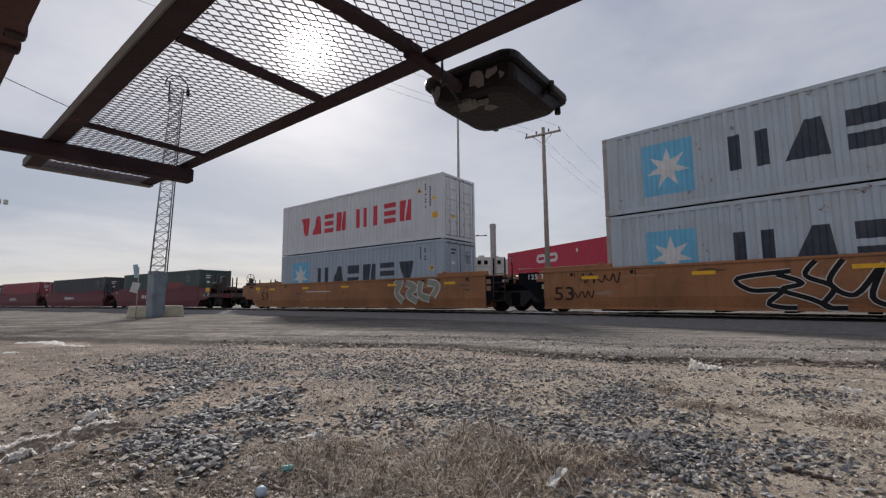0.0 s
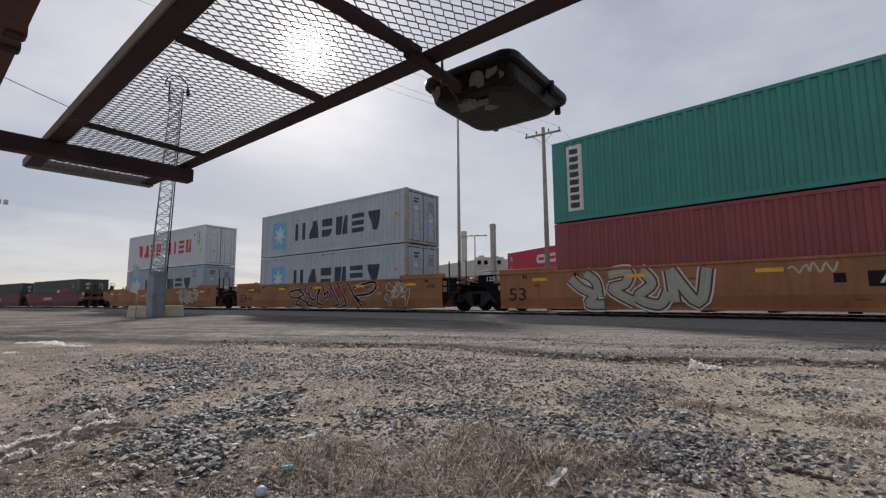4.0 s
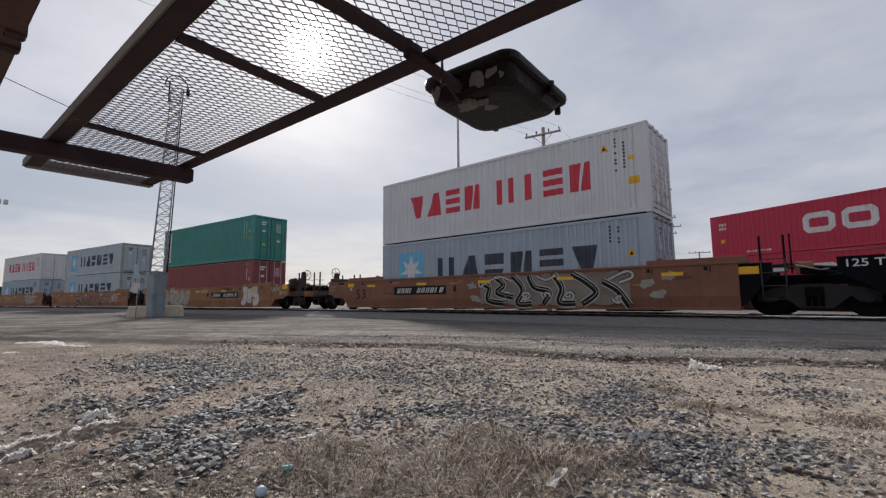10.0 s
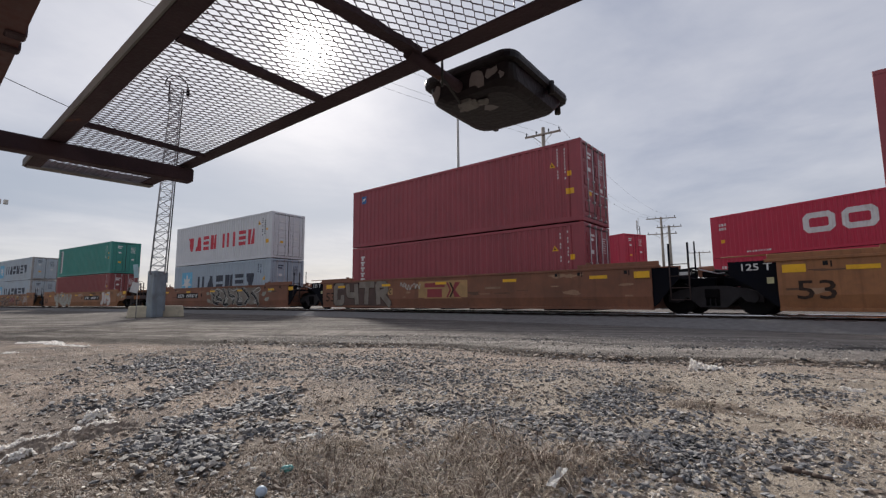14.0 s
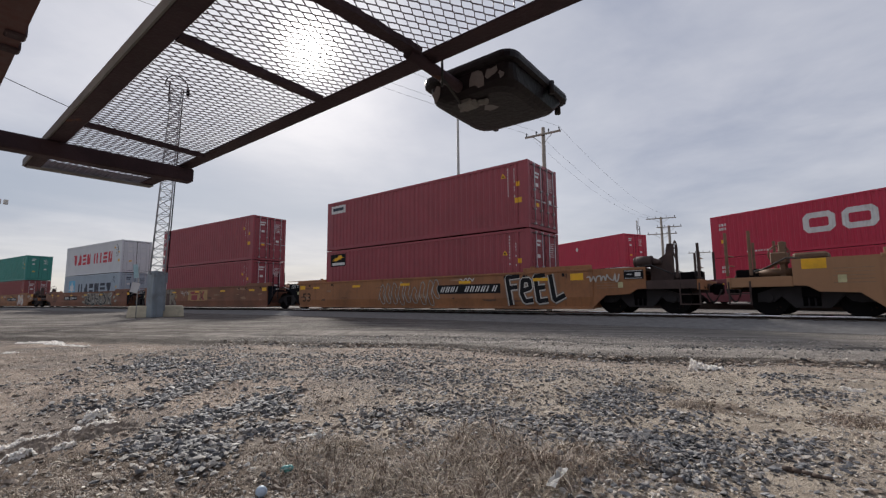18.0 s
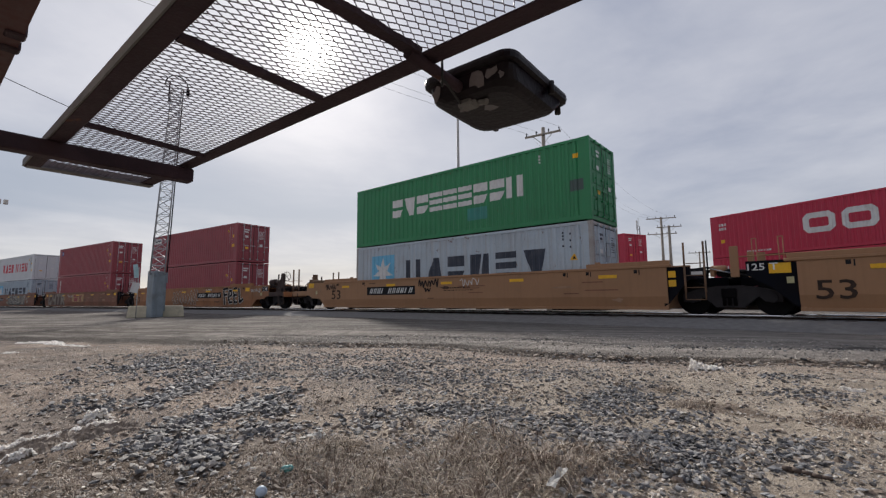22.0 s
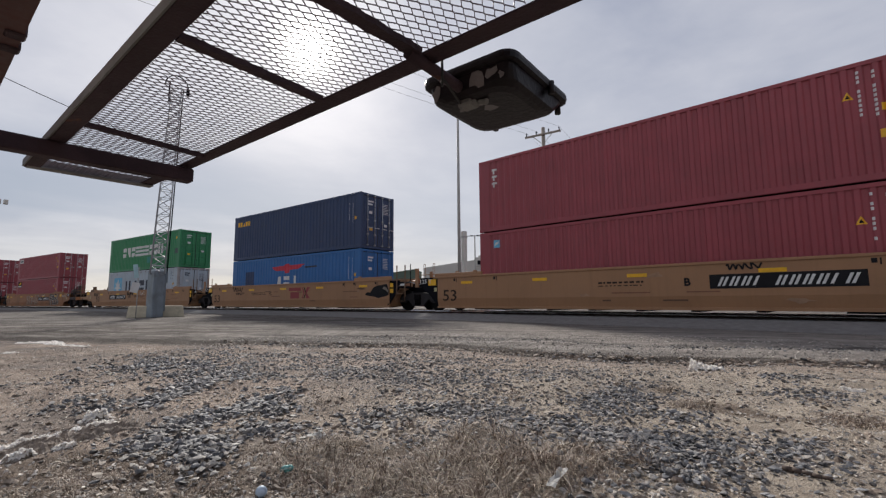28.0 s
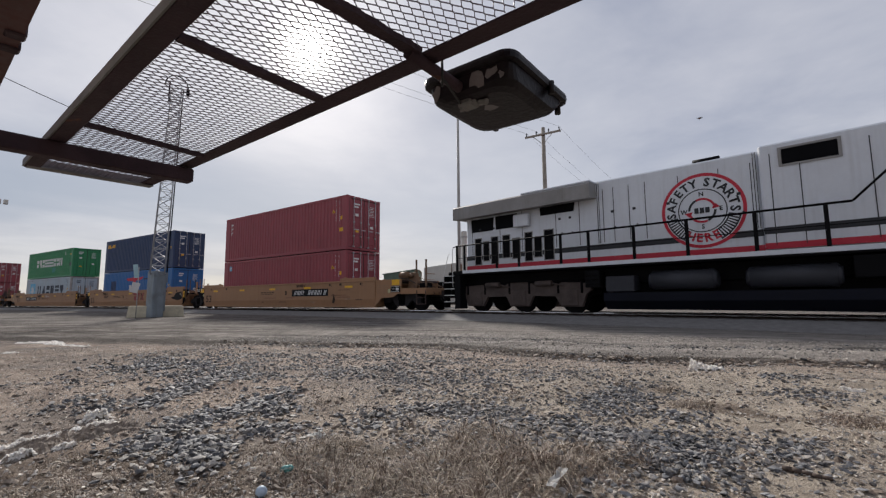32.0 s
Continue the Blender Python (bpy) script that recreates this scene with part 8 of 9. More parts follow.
    loft(bm, [rounded(0.230, -0.272, 0.252, 0.05, 0.008), rounded(0.226, -0.266, 0.225, 0.05, -0.020), rounded(0.222, -0.259, 0.195, 0.07, -0.056), rounded(0.200, -0.238, 0.165, 0.09, -0.073), rounded(0.172, -0.21, 0.14, 0.09, -0.080)])
    part("housing", bm, M_LAMP, fl, "black bowl-shaped housing")
    bm = bmesh.new()
    loft(bm, [rounded(0.232, -0.276, 0.252, 0.05, 0.053), rounded(0.230, -0.274, 0.250, 0.05, 0.058)])
    part("lens_cover", bm, M_GLASS, fl)
    for x, y in ((-0.19, 0.272), (0.252, 0.06), (0.185, 0.272)):
        bm = bmesh.new()
        p = body @ Vector((x, y, 0.02))
        tube(bm, p + Vector((0, 0, 0.02)), p - Vector((0, 0, 0.042)), 0.016, 8)
        part("latch", bm, M_LAMP, fl, "small rim latch")
    rng = random.Random(5)
    # bare patches: on the face by the arm (x, z), then on the flat bottom (x, y)
    for x, z, w, d in ((0.060, -0.036, 0.034, 0.036), (0.132, -0.024, 0.032, 0.024), (-0.172, -0.040, 0.026, 0.038), (0.185, -0.044, 0.012, 0.014)):
        bm = bmesh.new()
        pts = oval(x, z, w, d, 9, 0.42, rng)
        bm.faces.new([bm.verts.new(body @ Vector((px, -0.2745 + (0.008 - pz) * 0.168, pz))) for px, pz in pts])
        part("peeled_patch", bm, M_PEEL, fl, "grey bare patch", fix=False)
    for x, y, w, d in ((0.02, -0.10, 0.032, 0.03), (-0.10, -0.14, 0.03, 0.022), (-0.01, -0.15, 0.03, 0.016)):
        bm = bmesh.new()
        bm.faces.new([bm.verts.new(body @ Vector((px, py, -0.0815))) for px, py in oval(x, y, w, d, 9, 0.45, rng)])
        part("peeled_patch", bm, M_PEEL, fl, "grey bare patch", fix=False)
    bm = bmesh.new()
    for x in (-0.07, 0.05):
        p, q = body @ Vector((x, -0.17, -0.092)), Vector((2.345, 1.03, -0.075))
        tube(bm, p, q, 0.016, 6)
    box(bm, 2.305, 2.375, 0.98, 1.06, -0.112, -0.045, 0.008)
    tube(bm, (2.29, 1.02, -0.085), (2.39, 1.02, -0.085), 0.024, 10)
    part("knuckle", bm, M_CHANNEL, fl, "bare grey swivel joint")

    # bottom of the sign beside the catwalk
    sg = thing("billboard", "dark red underside and trim of a billboard above", "billboard", at=CAT)
    dark_red = shader("dark_red_trim", (0.06, 0.016, 0.014), 0.6, 0.0, 0.3, 2.0, rust=0.2)
    bm = bmesh.new()
    extrude_x(bm, [(-0.377, 0.0), (-0.377, 0.10), (-0.46, 0.10), (-0.46, 0.02), (-0.62, 0.02), (-0.62, 0.0)], -1.2, 4.6)
    part("lower_trim", bm, dark_red, sg, "dark red steel trim")
    bm = bmesh.new()
    box(bm, -1.2, 4.6, -0.60, -0.47, 0.022, 3.6, 0.01)
    part("panel", bm, dark_red, sg)
    for u in (1.10, 1.24):
        bm = bmesh.new()
        box(bm, u, u + 0.06, -0.43, -0.368, -0.008, 0.06, 0.006)
        part("bracket", bm, M_CATWALK, sg)
    # two posts that carry the sign, behind the camera
    for u in (0.2, 4.4):
        bm = bmesh.new()
        tube(bm, (u, -1.6, -1.82), (u, -1.6, 3.6), 0.14, 14)
        box(bm, u - 0.06, u + 0.06, -2.0, -0.56, -0.12, 0.0, 0.01)
        part("post", bm, M_CATWALK, sg, "steel sign post")


build_catwalk()


# ---- stones, dry grass, snow and litter on the near ground ----
def stone_mesh(seed, flat=0.55, corners=9):
    """A broken stone: flat facets round a few random corners."""
    rng = random.Random(seed)
    bm = bmesh.new()
    for _ in range(corners):
        v = Vector((rng.gauss(0, 1), rng.gauss(0, 1), rng.gauss(0, 1))).normalized() * rng.uniform(0.42, 0.56)
        bm.verts.new((v.x * 1.2, v.y * 0.85, v.z * flat))
    hull = bmesh.ops.convex_hull(bm, input=bm.verts)
    bmesh.ops.delete(bm, geom=[v for v in bm.verts if not v.link_faces], context="VERTS")
    return mesh_of("stone", bm)


STONES = [stone_mesh(i, 0.34 + 0.12 * (i % 4), 11) for i in range(12)]
GRIT = [stone_mesh(50 + i, 0.5 + 0.1 * (i % 3), 6) for i in range(8)]
BANDS = []


def strew(wide, n, *line):
    """A strewn band of stone: half width, stones, and the line it follows."""
    BANDS.append((wide, n, line))


strew(0.13, 430, (-3.94, 0.67), (-4.06, 0.80), (-4.15, 0.98), (-4.42, 1.18), (-4.78, 1.47), (-5.29, 1.73))
strew(0.12, 34, (-4.34, 0.36), (-4.50, 0.52), (-4.69, 0.70))
strew(0.22, 40, (-6.23, 0.41), (-6.37, 0.64), (-5.63, 0.78), (-5.1, 0.95))
strew(0.10, 330, (-3.14, 0.81), (-3.32, 1.05), (-3.33, 1.23), (-3.37, 1.40), (-3.67, 1.71))
strew(0.10, 150, (-2.93, 0.81), (-2.59, 0.80), (-2.60, 0.93), (-2.32, 0.85))
strew(0.10, 45, (-3.14, 0.62), (-2.79, 0.75))
strew(0.09, 110, (-2.79, 1.17), (-2.90, 1.36), (-2.65, 1.37))
strew(0.13, 170, (-2.99, 1.40), (-3.49, 1.61), (-3.98, 1.90))
strew(0.36, 760, (-7.25, 1.45), (-5.91, 1.78), (-5.23, 2.04))
strew(0.30, 520, (-5.14, 2.12), (-4.74, 2.74), (-4.08, 3.05))
strew(0.50, 1150, (-7.62, 2.10), (-6.19, 3.03), (-5.05, 4.00), (-3.4, 4.6))
strew(0.26, 300, (-3.84, 3.02), (-3.06, 3.08), (-2.66, 3.26))
strew(0.40, 420, (-3.9, 3.4), (-2.6, 3.9), (-1.9, 4.6))
strew(0.10, 400, (-2.62, 2.11), (-2.44, 2.28), (-2.13, 2.43), (-1.82, 2.53), (-1.59, 2.79))
strew(0.18, 60, (-2.50, 1.85), (-2.62, 2.11))
strew(0.22, 130, (-3.03, 2.44), (-2.88, 2.90), (-2.11, 2.86), (-1.79, 3.15))
strew(0.09, 130, (-1.50, 1.95), (-1.56, 2.22), (-1.73, 2.56))
strew(0.14, 70, (-2.00, 1.82), (-1.97, 2.08), (-1.78, 2.18))
strew(0.16, 420, (-1.70, 2.90), (-1.57, 3.24), (-1.52, 3.75), (-1.46, 4.17))
strew(0.13, 430, (-1.42, 2.54), (-1.16, 2.67), (-0.96, 2.72), (-0.75, 2.71))
strew(0.10, 190, (-0.97, 2.28), (-0.81, 2.48), (-0.58, 2.50))
strew(0.13, 80, (-1.32, 3.35), (-0.95, 3.34))
strew(0.14, 130, (-0.76, 2.97), (-0.56, 3.02), (-0.30, 3.13))
strew(0.11, 70, (-0.75, 2.32), (-0.49, 2.50), (-0.24, 2.81))
strew(0.16, 34, (-1.02, 1.82), (-0.73, 2.03), (-0.42, 2.31))
strew(0.15, 110, (-0.83, 4.43), (-0.46, 4.76), (-0.20, 5.14))
strew(0.15, 80, (-0.89, 5.34), (-0.67, 5.70))
# stones that lie among the grass
strew(0.30, 130, (-2.3, 0.95), (-1.7, 1.5), (-1.0, 2.1))
strew(0.18, 120, (-2.75, 0.70), (-2.35, 1.05))


def scatter_stones():
    rng = random.Random(11)
    spots, grit = [], []
    for wide, n, line in BANDS:
        legs = [math.hypot(b[0] - a[0], b[1] - a[1]) for a, b in zip(line, line[1:])]
        for _ in range(int(n * (2.8 if line[0][0] < -2.6 else 3.2))):
            u = rng.uniform(0, sum(legs))
            for (a, b), d in zip(zip(line, line[1:]), legs):
                if u <= d:
                    break
                u -= d
            u = min(1.0, u / d)
            x, y = a[0] + (b[0] - a[0]) * u + rng.gauss(0, wide * 0.95), a[1] + (b[1] - a[1]) * u + rng.gauss(0, wide * 0.95)
            if noise.noise((x * 2.6, y * 2.6, 17.0)) < rng.uniform(-0.55, 0.05):
                continue
            big = rng.choice((0.018, 0.024, 0.030, 0.036, 0.042, 0.052)) * rng.uniform(0.8, 1.2)
            spots.append((x, y, big * (0.85 if wide > 0.4 else 1.05 if x < -2.1 and y < 2.1 else 0.80), rng.uniform(0.0, 0.55) ** 2))
    # the stony lip along the road's edge and in its rut
    for _ in range(800):
        x = rng.uniform(-8.5, 0.4)
        y = 8.1 + 0.60 * x + 1.166 * (rng.choice((-0.15, -0.05, 1.0, 1.7)) + 0.78 - 1.15 * smooth(-6.0, -2.4, x) + rng.gauss(0, 0.16))
        spots.append((x, y, rng.choice((0.022, 0.03, 0.04, 0.055)), 0.1))
    # loose stones all over the pale dirt
    for _ in range(950):
        x, y = rng.uniform(-3.4, 1.6), rng.uniform(2.0, 6.6)
        if road_across(x, y) < 0 and noise.noise((x * 1.7, y * 1.7, 21.0)) > rng.uniform(-0.6, 0.35):
            spots.append((x, y, rng.choice((0.014, 0.018, 0.022, 0.028, 0.036)), 0.05))
    for _ in range(62000):
        d = 1.5 + 9.0 * rng.random() ** 1.35
        a = YAW + radians(rng.uniform(-49, 49))
        x, y = -d * math.sin(a), d * math.cos(a)
        q = road_across(x, y)
        if noise.noise((x * 1.3, y * 1.3, 9.0)) < rng.uniform(-0.75, 0.25) and rng.random() < 0.6:
            continue
        if q < 0.2 or (q < 5 and rng.random() < 0.55):
            grit.append((x, y, rng.choice((0.007, 0.009, 0.011, 0.014, 0.019, 0.026)) * (1 if q < 0.2 else 1.5), 0.08))
    # crumbled earth between the stones and along the road's lip
    clods = []
    for _ in range(9000):
        d = 1.5 + 7.5 * rng.random() ** 1.4
        a = YAW + radians(rng.uniform(-49, 49))
        x, y = -d * math.sin(a), d * math.cos(a)
        if road_across(x, y) < 0.25 and noise.noise((x * 1.9, y * 1.9, 33.0)) > rng.uniform(-0.5, 0.4):
            clods.append((x, y, rng.choice((0.012, 0.016, 0.020, 0.026, 0.034, 0.046)) * rng.uniform(0.8, 1.3), -0.03))
    for _ in range(900):
        x = rng.uniform(-9.5, 0.6)
        y = 8.1 + 0.60 * x + 1.166 * (rng.gauss(-0.06, 0.07) + 0.78 - 1.15 * smooth(-6.0, -2.4, x))
        clods.append((x, y, rng.choice((0.03, 0.04, 0.055, 0.08)), -0.03))
    spots = [p for p in spots if math.hypot(p[0], p[1]) > 1.25]
    near = sorted(spots, key=lambda p: math.hypot(p[0], p[1]) - p[2] * 12)[:300]
    chosen = set(near)
    for me in STONES:
        me.materials.append(M_STONE)

    def rest(p):
        x, y, d, up = p
        return Euler((rng.gauss(0, 0.22), rng.gauss(0, 0.22), rng.uniform(0, 6.3))).to_matrix(), (x, y, ground_height(x, y) + d * (0.10 + up))

    for p in near:
        ob = hang(new("stone", STONES[rng.randrange(12)]), GROUND)
        r, at = rest(p)
        ob.matrix_basis = Matrix.Translation(at) @ r.to_4x4() @ Matrix.Diagonal((p[2], p[2], p[2], 1))
    for name, pool, points, material, label in (("gravel", STONES, spots, M_STONE, "blue-grey crushed stones strewn over the dirt"), ("pebbles", GRIT, grit, M_PEBBLE, "small pale and dark pebbles scattered over the dirt"),
                                                 ("earth_clods", STONES, clods, M_CLOD, "crumbled brown clods of dry earth over the field")):
        base = [(np.array([v.co[:] for v in me.vertices]), [tuple(q.vertices) for q in me.polygons]) for me in pool]
        verts, faces, count = [], [], 0
        for p in points:
            if p in chosen:
                continue
            co, fc = base[rng.randrange(len(pool))]
            r, at = rest(p)
            verts.append(co @ np.array(r).T * p[2] + np.array(at))
            faces.extend(tuple(i + count for i in f) for f in fc)
            count += len(co)
        me = bpy.data.meshes.new(name)
        me.from_pydata(np.concatenate(verts).tolist(), [], faces)
        me.materials.append(material)
        tagged(new(name, me), label, "gravel", kind="stuff")


scatter_stones()

TUFTS = []


def tuft(x, y, radius, blades, tall):
    """A clump of dead grass."""
    TUFTS.append((x, y, radius, blades, tall))


tuft(-2.7, 0.2, 0.24, 60, 0.5)
tuft(-2.62, 0.42, 0.2, 50, 0.5)
tuft(-2.35, 0.5, 0.2, 70, 0.55)
tuft(-2.5, 0.1, 0.25, 70, 0.5)
tuft(-2.2, 0.25, 0.18, 60, 0.55)
tuft(-2.85, 0.05, 0.2, 50, 0.5)
tuft(-2.26, 1.08, 0.13, 90, 1.1)
tuft(-2.21, 1.3, 0.14, 90, 1.1)
tuft(-1.87, 1.27, 0.18, 150, 1.2)
tuft(-1.95, 1.0, 0.15, 110, 1.1)
tuft(-2.0, 0.55, 0.15, 50, 0.6)
tuft(-1.57, 1.72, 0.16, 150, 1.3)
tuft(-1.64, 1.97, 0.12, 80, 1.1)
tuft(-1.33, 1.88, 0.17, 150, 1.3)
tuft(-1.13, 1.96, 0.14, 110, 1.1)
tuft(-1.08, 2.28, 0.10, 80, 1.0)
tuft(-1.35, 1.52, 0.18, 150, 1.3)
tuft(-1.19, 1.67, 0.15, 110, 1.1)
tuft(-1.62, 1.42, 0.18, 120, 1.2)
tuft(-1.36, 4.2, 0.07, 40, 0.8)
tuft(-1.05, 3.8, 0.10, 55, 0.7)
tuft(-0.84, 3.78, 0.14, 12, 0.4)
tuft(-0.63, 3.67, 0.16, 8, 0.4)
tuft(-0.17, 3.80, 0.14, 80, 0.6)
tuft(0.1, 4.1, 0.25, 60, 0.6)
tuft(-2.29, 3.04, 0.2, 45, 0.7)
tuft(-1.85, 4.14, 0.2, 25, 0.7)
tuft(-3.3, 1.75, 0.25, 25, 0.6)
tuft(-2.45, 1.75, 0.2, 35, 0.7)
tuft(-1.95, 2.2, 0.2, 30, 0.7)
tuft(-4.0, 1.35, 0.2, 14, 0.6)


def dry_grass():
    rng = random.Random(21)
    verts, faces = [], []
    for tx, ty, rad, n, tall in TUFTS:
        for _ in range(max(2, n // 6)):
            cx, cy = tx + rad * rng.gauss(0, 0.85), ty + rad * rng.gauss(0, 0.85)
            if math.hypot(cx, cy) < 1.2:
                continue
            comb, high, spread = rng.uniform(0, 6.283), tall * rng.uniform(0.30, 0.95), rng.uniform(0.022, 0.065)
            if rng.random() < 0.10:
                high *= 1.5
            for _ in range(rng.randrange(50, 170)):
                x, y = cx + rng.gauss(0, spread), cy + rng.gauss(0, spread)
                z0 = ground_height(x, y)
                z = z0 - 0.003
                a = comb + rng.gauss(0, 1.1)
                ln, wd = rng.uniform(0.04, 0.17) * high, rng.uniform(0.0007, 0.0024)
                steep = rng.uniform(0.0, 1.0) ** 1.6 * 1.3
                i = len(verts)
                for k in range(5):
                    dx, dy = math.cos(a), math.sin(a)
                    w = wd * (1 - 0.18 * k)
                    verts.append((x - dy * w, y + dx * w, z))
                    verts.append((x + dy * w, y - dx * w, z + w * 0.6))
                    x += dx * math.cos(steep) * ln / 4
                    y += dy * math.cos(steep) * ln / 4
                    z = max(z0 + 0.003, z + math.sin(steep) * ln / 4)
                    a += rng.uniform(-0.5, 0.5)
                    steep -= rng.uniform(0.0, 0.7)
                for k in range(4):
                    j = i + k * 2
                    faces.append((j, j + 1, j + 3, j + 2))
    me = bpy.data.meshes.new("dry_grass")
    me.from_pydata(verts, [], faces)
    me.materials.append(M_STRAW)
    tagged(new("dry_grass", me), "matted dry reddish-brown and straw-coloured grass on the dirt", "grass", kind="stuff")


dry_grass()


def snow_patch(x, y, rx, ry, h, seed, turn=0.0, material=None, label="dirty crusted patch of old snow on the dirt"):
    """A ragged melting crust: a rough sheet that breaks off at its rim, with broken lumps standing up from it."""
    rng = random.Random(seed)
    c, s_ = math.cos(turn), math.sin(turn)
    step = max(0.007, min(rx, ry) / 26)
    nu, nv = int(1.3 * rx / step), int(1.3 * ry / step)
    verts, faces, keep = [], [], {}

    def lift(u, v):
        px, py = x + c * u - s_ * v, y + s_ * u + c * v
        q = 1 - math.hypot(u / rx, v / ry) + 0.75 * noise.noise((px * 6, py * 6, seed)) + 0.55 * noise.noise((px * 17, py * 17, seed + 5.0))
        rough = 0.15 + 1.1 * abs(noise.noise((px * 8, py * 8, seed + 2.0))) + 0.9 * abs(noise.noise((px * 27, py * 27, seed + 3.0))) + 0.5 * abs(noise.noise((px * 70, py * 70, seed + 4.0)))
        return px, py, q, ground_height(px, py) + h * min(1.0, max(q, 0.0) * 2.2) * max(0.12, rough) - 0.004

    for i in range(-nu, nu + 1):
        for j in range(-nv, nv + 1):
            px, py, q, z = lift(i * step, j * step)
            if q > 0.04:
                keep[i, j] = len(verts)
                verts.append((px + rng.uniform(-0.3, 0.3) * step, py + rng.uniform(-0.3, 0.3) * step, z))
    for i, j in keep:
        quad = [keep.get(k) for k in ((i, j), (i + 1, j), (i + 1, j + 1), (i, j + 1))]
        if None not in quad:
            faces.append(tuple(quad))
    chunks = [stone_mesh(200 + k, 0.6, 11) for k in range(4)]
    for _ in range(int(25 + 900 * rx * ry)):
        u, v = rng.gauss(0, 0.5) * rx, rng.gauss(0, 0.5) * ry
        px, py, q, z = lift(u, v)
        if q < -0.1:
            continue
        me, d, n = chunks[rng.randrange(4)], rng.uniform(0.012, 0.035) * (1 + 3 * h), len(verts)
        r = Euler((rng.uniform(-0.8, 0.8), rng.uniform(-0.8, 0.8), rng.uniform(0, 6.3))).to_matrix()
        verts.extend(tuple(r @ (w.co * d) + Vector((px, py, z))) for w in me.vertices)
        faces.extend(tuple(k + n for k in f.vertices) for f in me.polygons)
    for me in chunks:
        bpy.data.meshes.remove(me)
    me = bpy.data.meshes.new("snow_patch")
    me.from_pydata(verts, [], faces)
    me.materials.append(material or M_SNOW)
    tagged(new("snow_patch", me), label, "snow", "old snow patches", "stuff")


# the lump at (-1.57, 5.80) is a snow mesh standing for a white plastic scrap
for i, (x, y, rx, ry, h, turn) in enumerate(((-3.50, 0.26, 0.30, 0.055, 0.035, 1.57), (-3.52, 0.55, 0.13, 0.05, 0.045, 1.5), (-3.74, 0.56, 0.085, 0.055, 0.065, 0.9), (-3.24, 0.34, 0.06, 0.035, 0.035, 1.2), (-1.57, 5.80, 0.13, 0.08, 0.10, 0.0), (-1.48, 5.92, 0.13, 0.05, 0.04, 0.0),
                                             (-12.4, 0.85, 0.8, 0.20, 0.04, 0.3), (-11.3, 1.15, 0.6, 0.12, 0.025, 0.4), (-9.75, 0.34, 0.22, 0.05, 0.02, 0.4), (-0.28, 5.25, 0.09, 0.05, 0.025, 0.0), (-2.46, 1.42, 0.07, 0.04, 0.03, 0.0), (-3.22, 0.17, 0.08, 0.035, 0.035, 1.4))):
    snow_patch(x, y, rx, ry, h, i + 3, turn)
snow_patch(-3.36, 0.30, 0.40, 0.15, 0.034, 41, 1.57, M_CRUST, "dirt-covered brown ice crust below the old snow")


def litter():
    rng = random.Random(31)
    # crumpled white paper
    for name, x, y, w, d, label in (("paper_scrap", -1.035, 1.735, 0.095, 0.042, "crumpled white paper strip lying on dry grass"), ("paper_scrap", -2.42, 1.40, 0.062, 0.036, "small pale paper scrap on the stones"), ("paper_scrap", -1.56, 1.58, 0.02, 0.02, "tiny pale paper scrap in the grass")):
        bm = bmesh.new()
        g = [[bm.verts.new((x - (i / 4 - 0.5) * 2 * w * 0.25 + (j / 3 - 0.5) * d, y + (i / 4 - 0.5) * 2 * w + rng.uniform(-0.004, 0.004), ground_height(x, y) + (0.030 if w > 0.06 else 0.016) + rng.uniform(0, 0.02))) for i in range(5)] for j in range(4)]
        for a, b in zip(g, g[1:]):
            for i in range(4):
                bm.faces.new((a[i], a[i + 1], b[i + 1], b[i]))
        bmesh.ops.solidify(bm, geom=bm.faces, thickness=0.002)
        tagged(part(name, bm, M_WHITE, None), label, "paper")
    bm = bmesh.new()
    bmesh.ops.create_uvsphere(bm, u_segments=14, v_segments=8, radius=0.024)
    for f in bm.faces:
        f.smooth = True
    z = ground_height(-1.93, 0.87)
    bmesh.ops.translate(bm, verts=bm.verts, vec=(-1.93, 0.87, z + 0.02))
    pale = shader("pale_blue_plastic", (0.45, 0.55, 0.66), 0.35)
    tagged(part("plastic_ball", bm, pale, None), "small pale blue plastic ball on the ground", "ball")
    bm = bmesh.new()
    tube(bm, (0, 0, 0), (0.04, 0.02, 0.012), 0.016, 10)
    tube(bm, (0.04, 0.02, 0.012), (0.052, 0.026, 0.016), 0.016, 10, 0.007)
    bmesh.ops.translate(bm, verts=bm.verts, vec=(-2.07, 1.03, ground_height(-2.07, 1.03) + 0.018))
    tagged(part("crushed_bottle", bm, shader("teal_plastic", (0.10, 0.32, 0.31), 0.3), None), "small crushed teal plastic bottle in the grass", "bottle")
    bm = bmesh.new()
    a, b = Vector((-0.40, 2.66, ground_height(-0.40, 2.66) + 0.010)), Vector((-0.22, 2.65, ground_height(-0.22, 2.65) + 0.012))
    prev = a
    for k in range(1, 6):
        p = a.lerp(b, k / 5) + Vector((0, rng.uniform(-0.004, 0.004), rng.uniform(0, 0.003)))
        tube(bm, prev, p, 0.014 - 0.0010 * k, 7)
        prev = p
    tagged(part("stick", bm, shader("dark_stick_wood", (0.085, 0.062, 0.050), 0.9, 0.0, 0.3, 6.0), None), "grey weathered broken stick on the dirt", "stick")


litter()


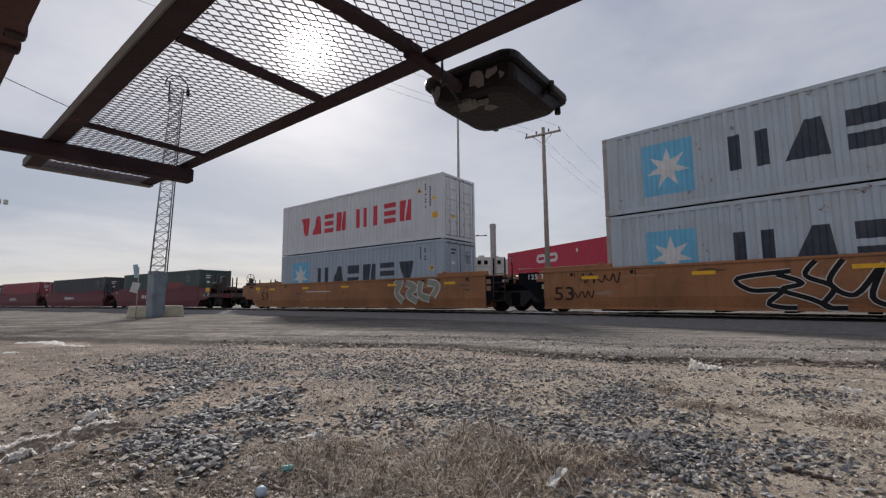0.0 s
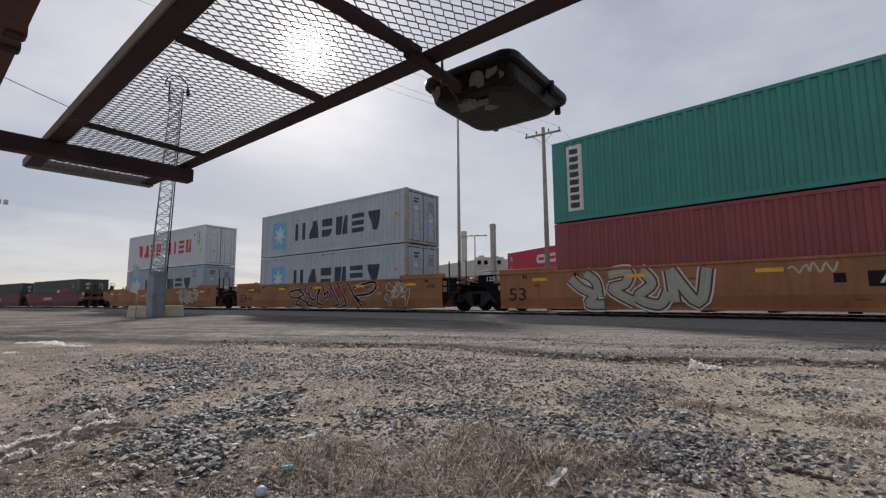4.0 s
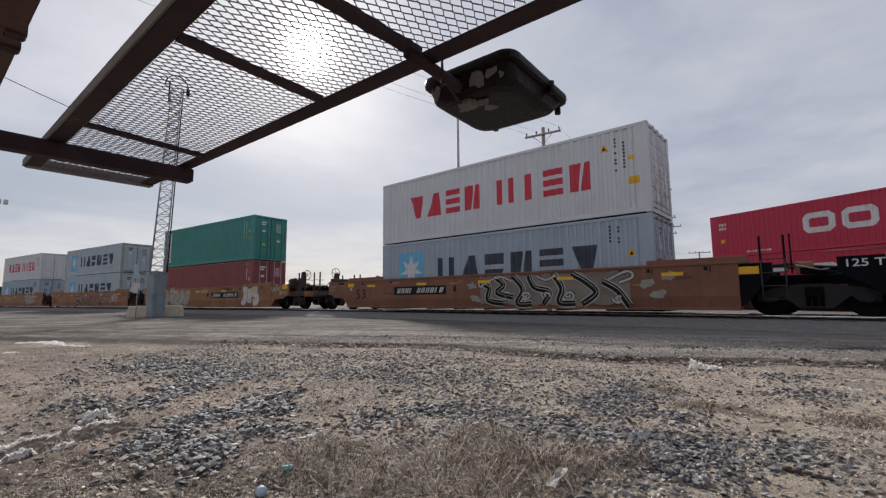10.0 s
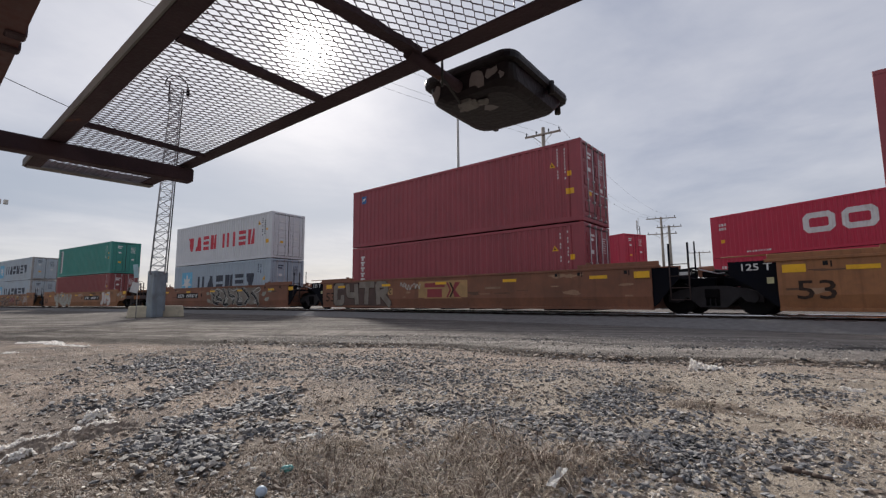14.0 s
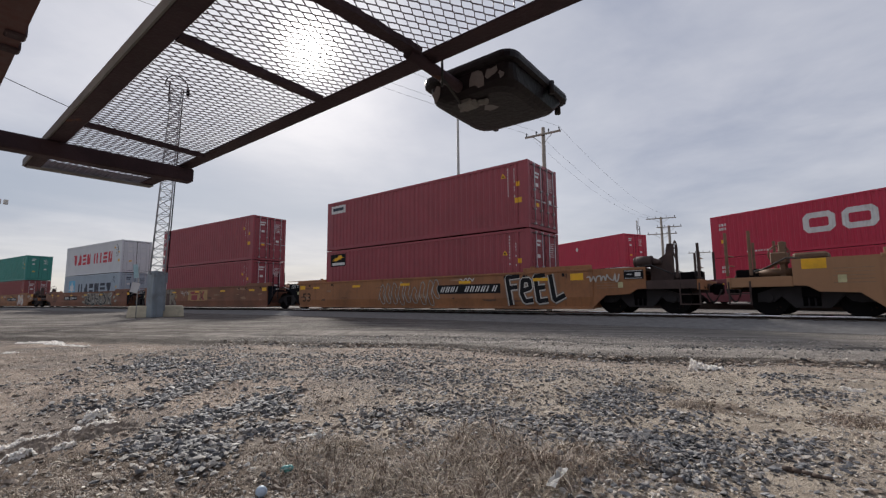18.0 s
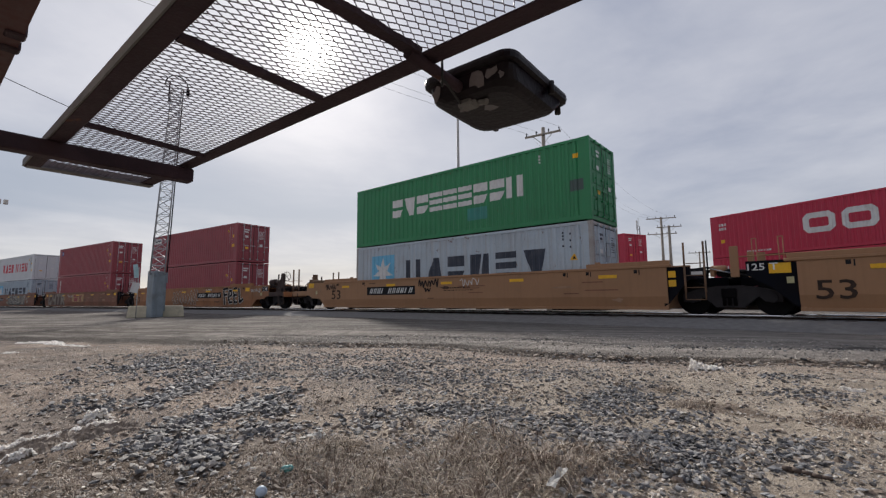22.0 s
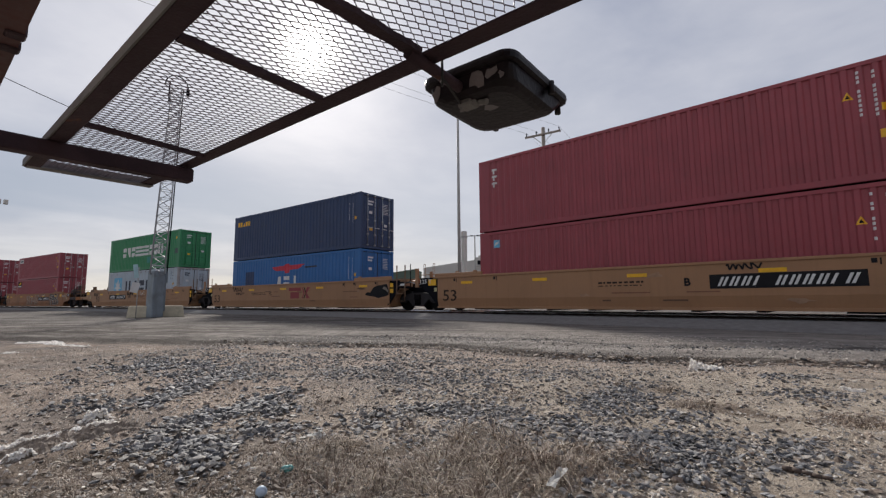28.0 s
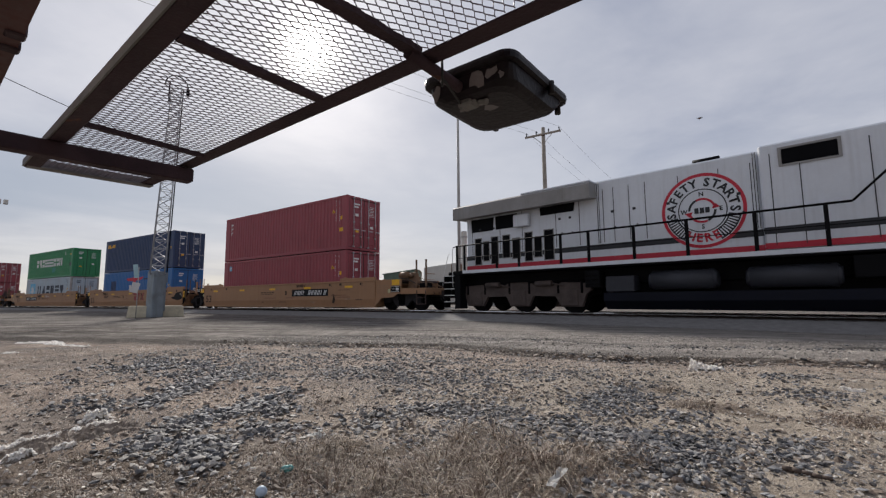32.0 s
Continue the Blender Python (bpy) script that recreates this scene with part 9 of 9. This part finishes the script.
# ---- birds ----
def make_bird(label):
    b = thing("bird", label, "bird", "gulls over the yard")
    feather = shader("grey_feather", (0.16, 0.15, 0.15), 0.8)
    bm = bmesh.new()
    bmesh.ops.create_uvsphere(bm, u_segments=10, v_segments=6, radius=0.11)
    bmesh.ops.scale(bm, vec=(2.6, 0.9, 0.85), verts=bm.verts)
    part("body", bm, feather, b)
    bm = bmesh.new()
    prism(bm, [(-0.20, -0.01), (-0.36, -0.012), (-0.36, 0.012), (-0.20, 0.02)], -0.06, 0.06)
    part("tail", bm, feather, b)
    wings = []
    for s in (-1, 1):
        bm = bmesh.new()
        pts = [(0.14, 0.02), (0.16, 0.36), (0.02, 0.86), (-0.07, 0.84), (-0.10, 0.36), (-0.13, 0.02)]
        lo = [bm.verts.new((x, s * y, 0.0)) for x, y in pts]
        hi = [bm.verts.new((x, s * y, 0.012)) for x, y in pts]
        bm.faces.new(lo)
        bm.faces.new(hi)
        for i in range(6):
            bm.faces.new((lo[i], lo[(i + 1) % 6], hi[(i + 1) % 6], hi[i]))
        w = part("wing", bm, feather, b)
        wings.append((w, s))
    return b, wings


BIRD_A, BIRD_B = make_bird("grey gull gliding down over the parked train"), make_bird("grey gull circling over the yard")


# ---- everything that moves ----
def motions():
    for ob, s, z in MOVING:
        walk(ob, [(k * 0.5, train_pose(s, k * 0.5, z)) for k in range(65)])
    for ob, x, r in WHEELS:
        rows = []
        for k in range(321):
            t = k * 0.1
            rows.append((t, pose(x, 0, r, 0, -math.degrees(travelled(t) / r) % 360, 0)))
        walk(ob, rows)
    # gull paths: seconds, bearing left of +y in degrees, height angle in degrees, distance
    path_a = ((0, 80, 70, 90), (20, 70, 60, 60), (27.5, 58, 34, 42), (28.6, 33.0, 32.2, 36), (28.8, 26.7, 31.6, 36), (29.0, 21.7, 29.9, 36), (29.2, 17.0, 27.7, 36), (29.4, 13.8, 25.6, 36), (29.6, 11.7, 23.6, 36), (29.8, 9.8, 21.8, 36), (30.0, 8.7, 19.8, 36), (30.3, 7.7, 18.2, 37), (30.6, 7.4, 16.8, 38), (32, 7.0, 9.5, 44))
    path_b = ((0, -60, 40, 80), (20, -50, 35, 60), (27.5, -2, 14, 42), (29.0, 13.5, 16.2, 40), (29.2, 14.1, 16.8, 40), (29.4, 15.0, 17.2, 40), (29.6, 16.3, 17.8, 40), (29.8, 18.0, 18.5, 40), (30.0, 20.1, 18.7, 40), (30.3, 23.7, 19.7, 40), (30.6, 27.2, 20.0, 40), (31.0, 28.6, 17.9, 41), (31.2, 26.2, 18.9, 41), (31.6, 20.1, 20.1, 40), (32.0, 13.3, 19.6, 40))
    for (bird, wings), path in ((BIRD_A, path_a), (BIRD_B, path_b)):
        spots = []
        for t, az, el, d in path:
            a, e = radians(az), radians(el)
            spots.append((t, EYE + Vector((-math.sin(a) * math.cos(e), math.cos(a) * math.cos(e), math.sin(e))) * d * 1.6))
        rows = []
        for i, (t, p) in enumerate(spots):
            q = spots[min(i + 1, len(spots) - 1)][1] - spots[max(i - 1, 0)][1]
            rows.append((t, pose(p.x, p.y, p.z, 12, 0, math.degrees(math.atan2(q.y, q.x)))))
        walk(bird, rows)
        for w, s in wings:
            walk(w, [(k * 0.1, pose(0, 0, 0, s * (24 + 34 * math.sin(k * 1.45)), 0, 0)) for k in range(321)])


motions()
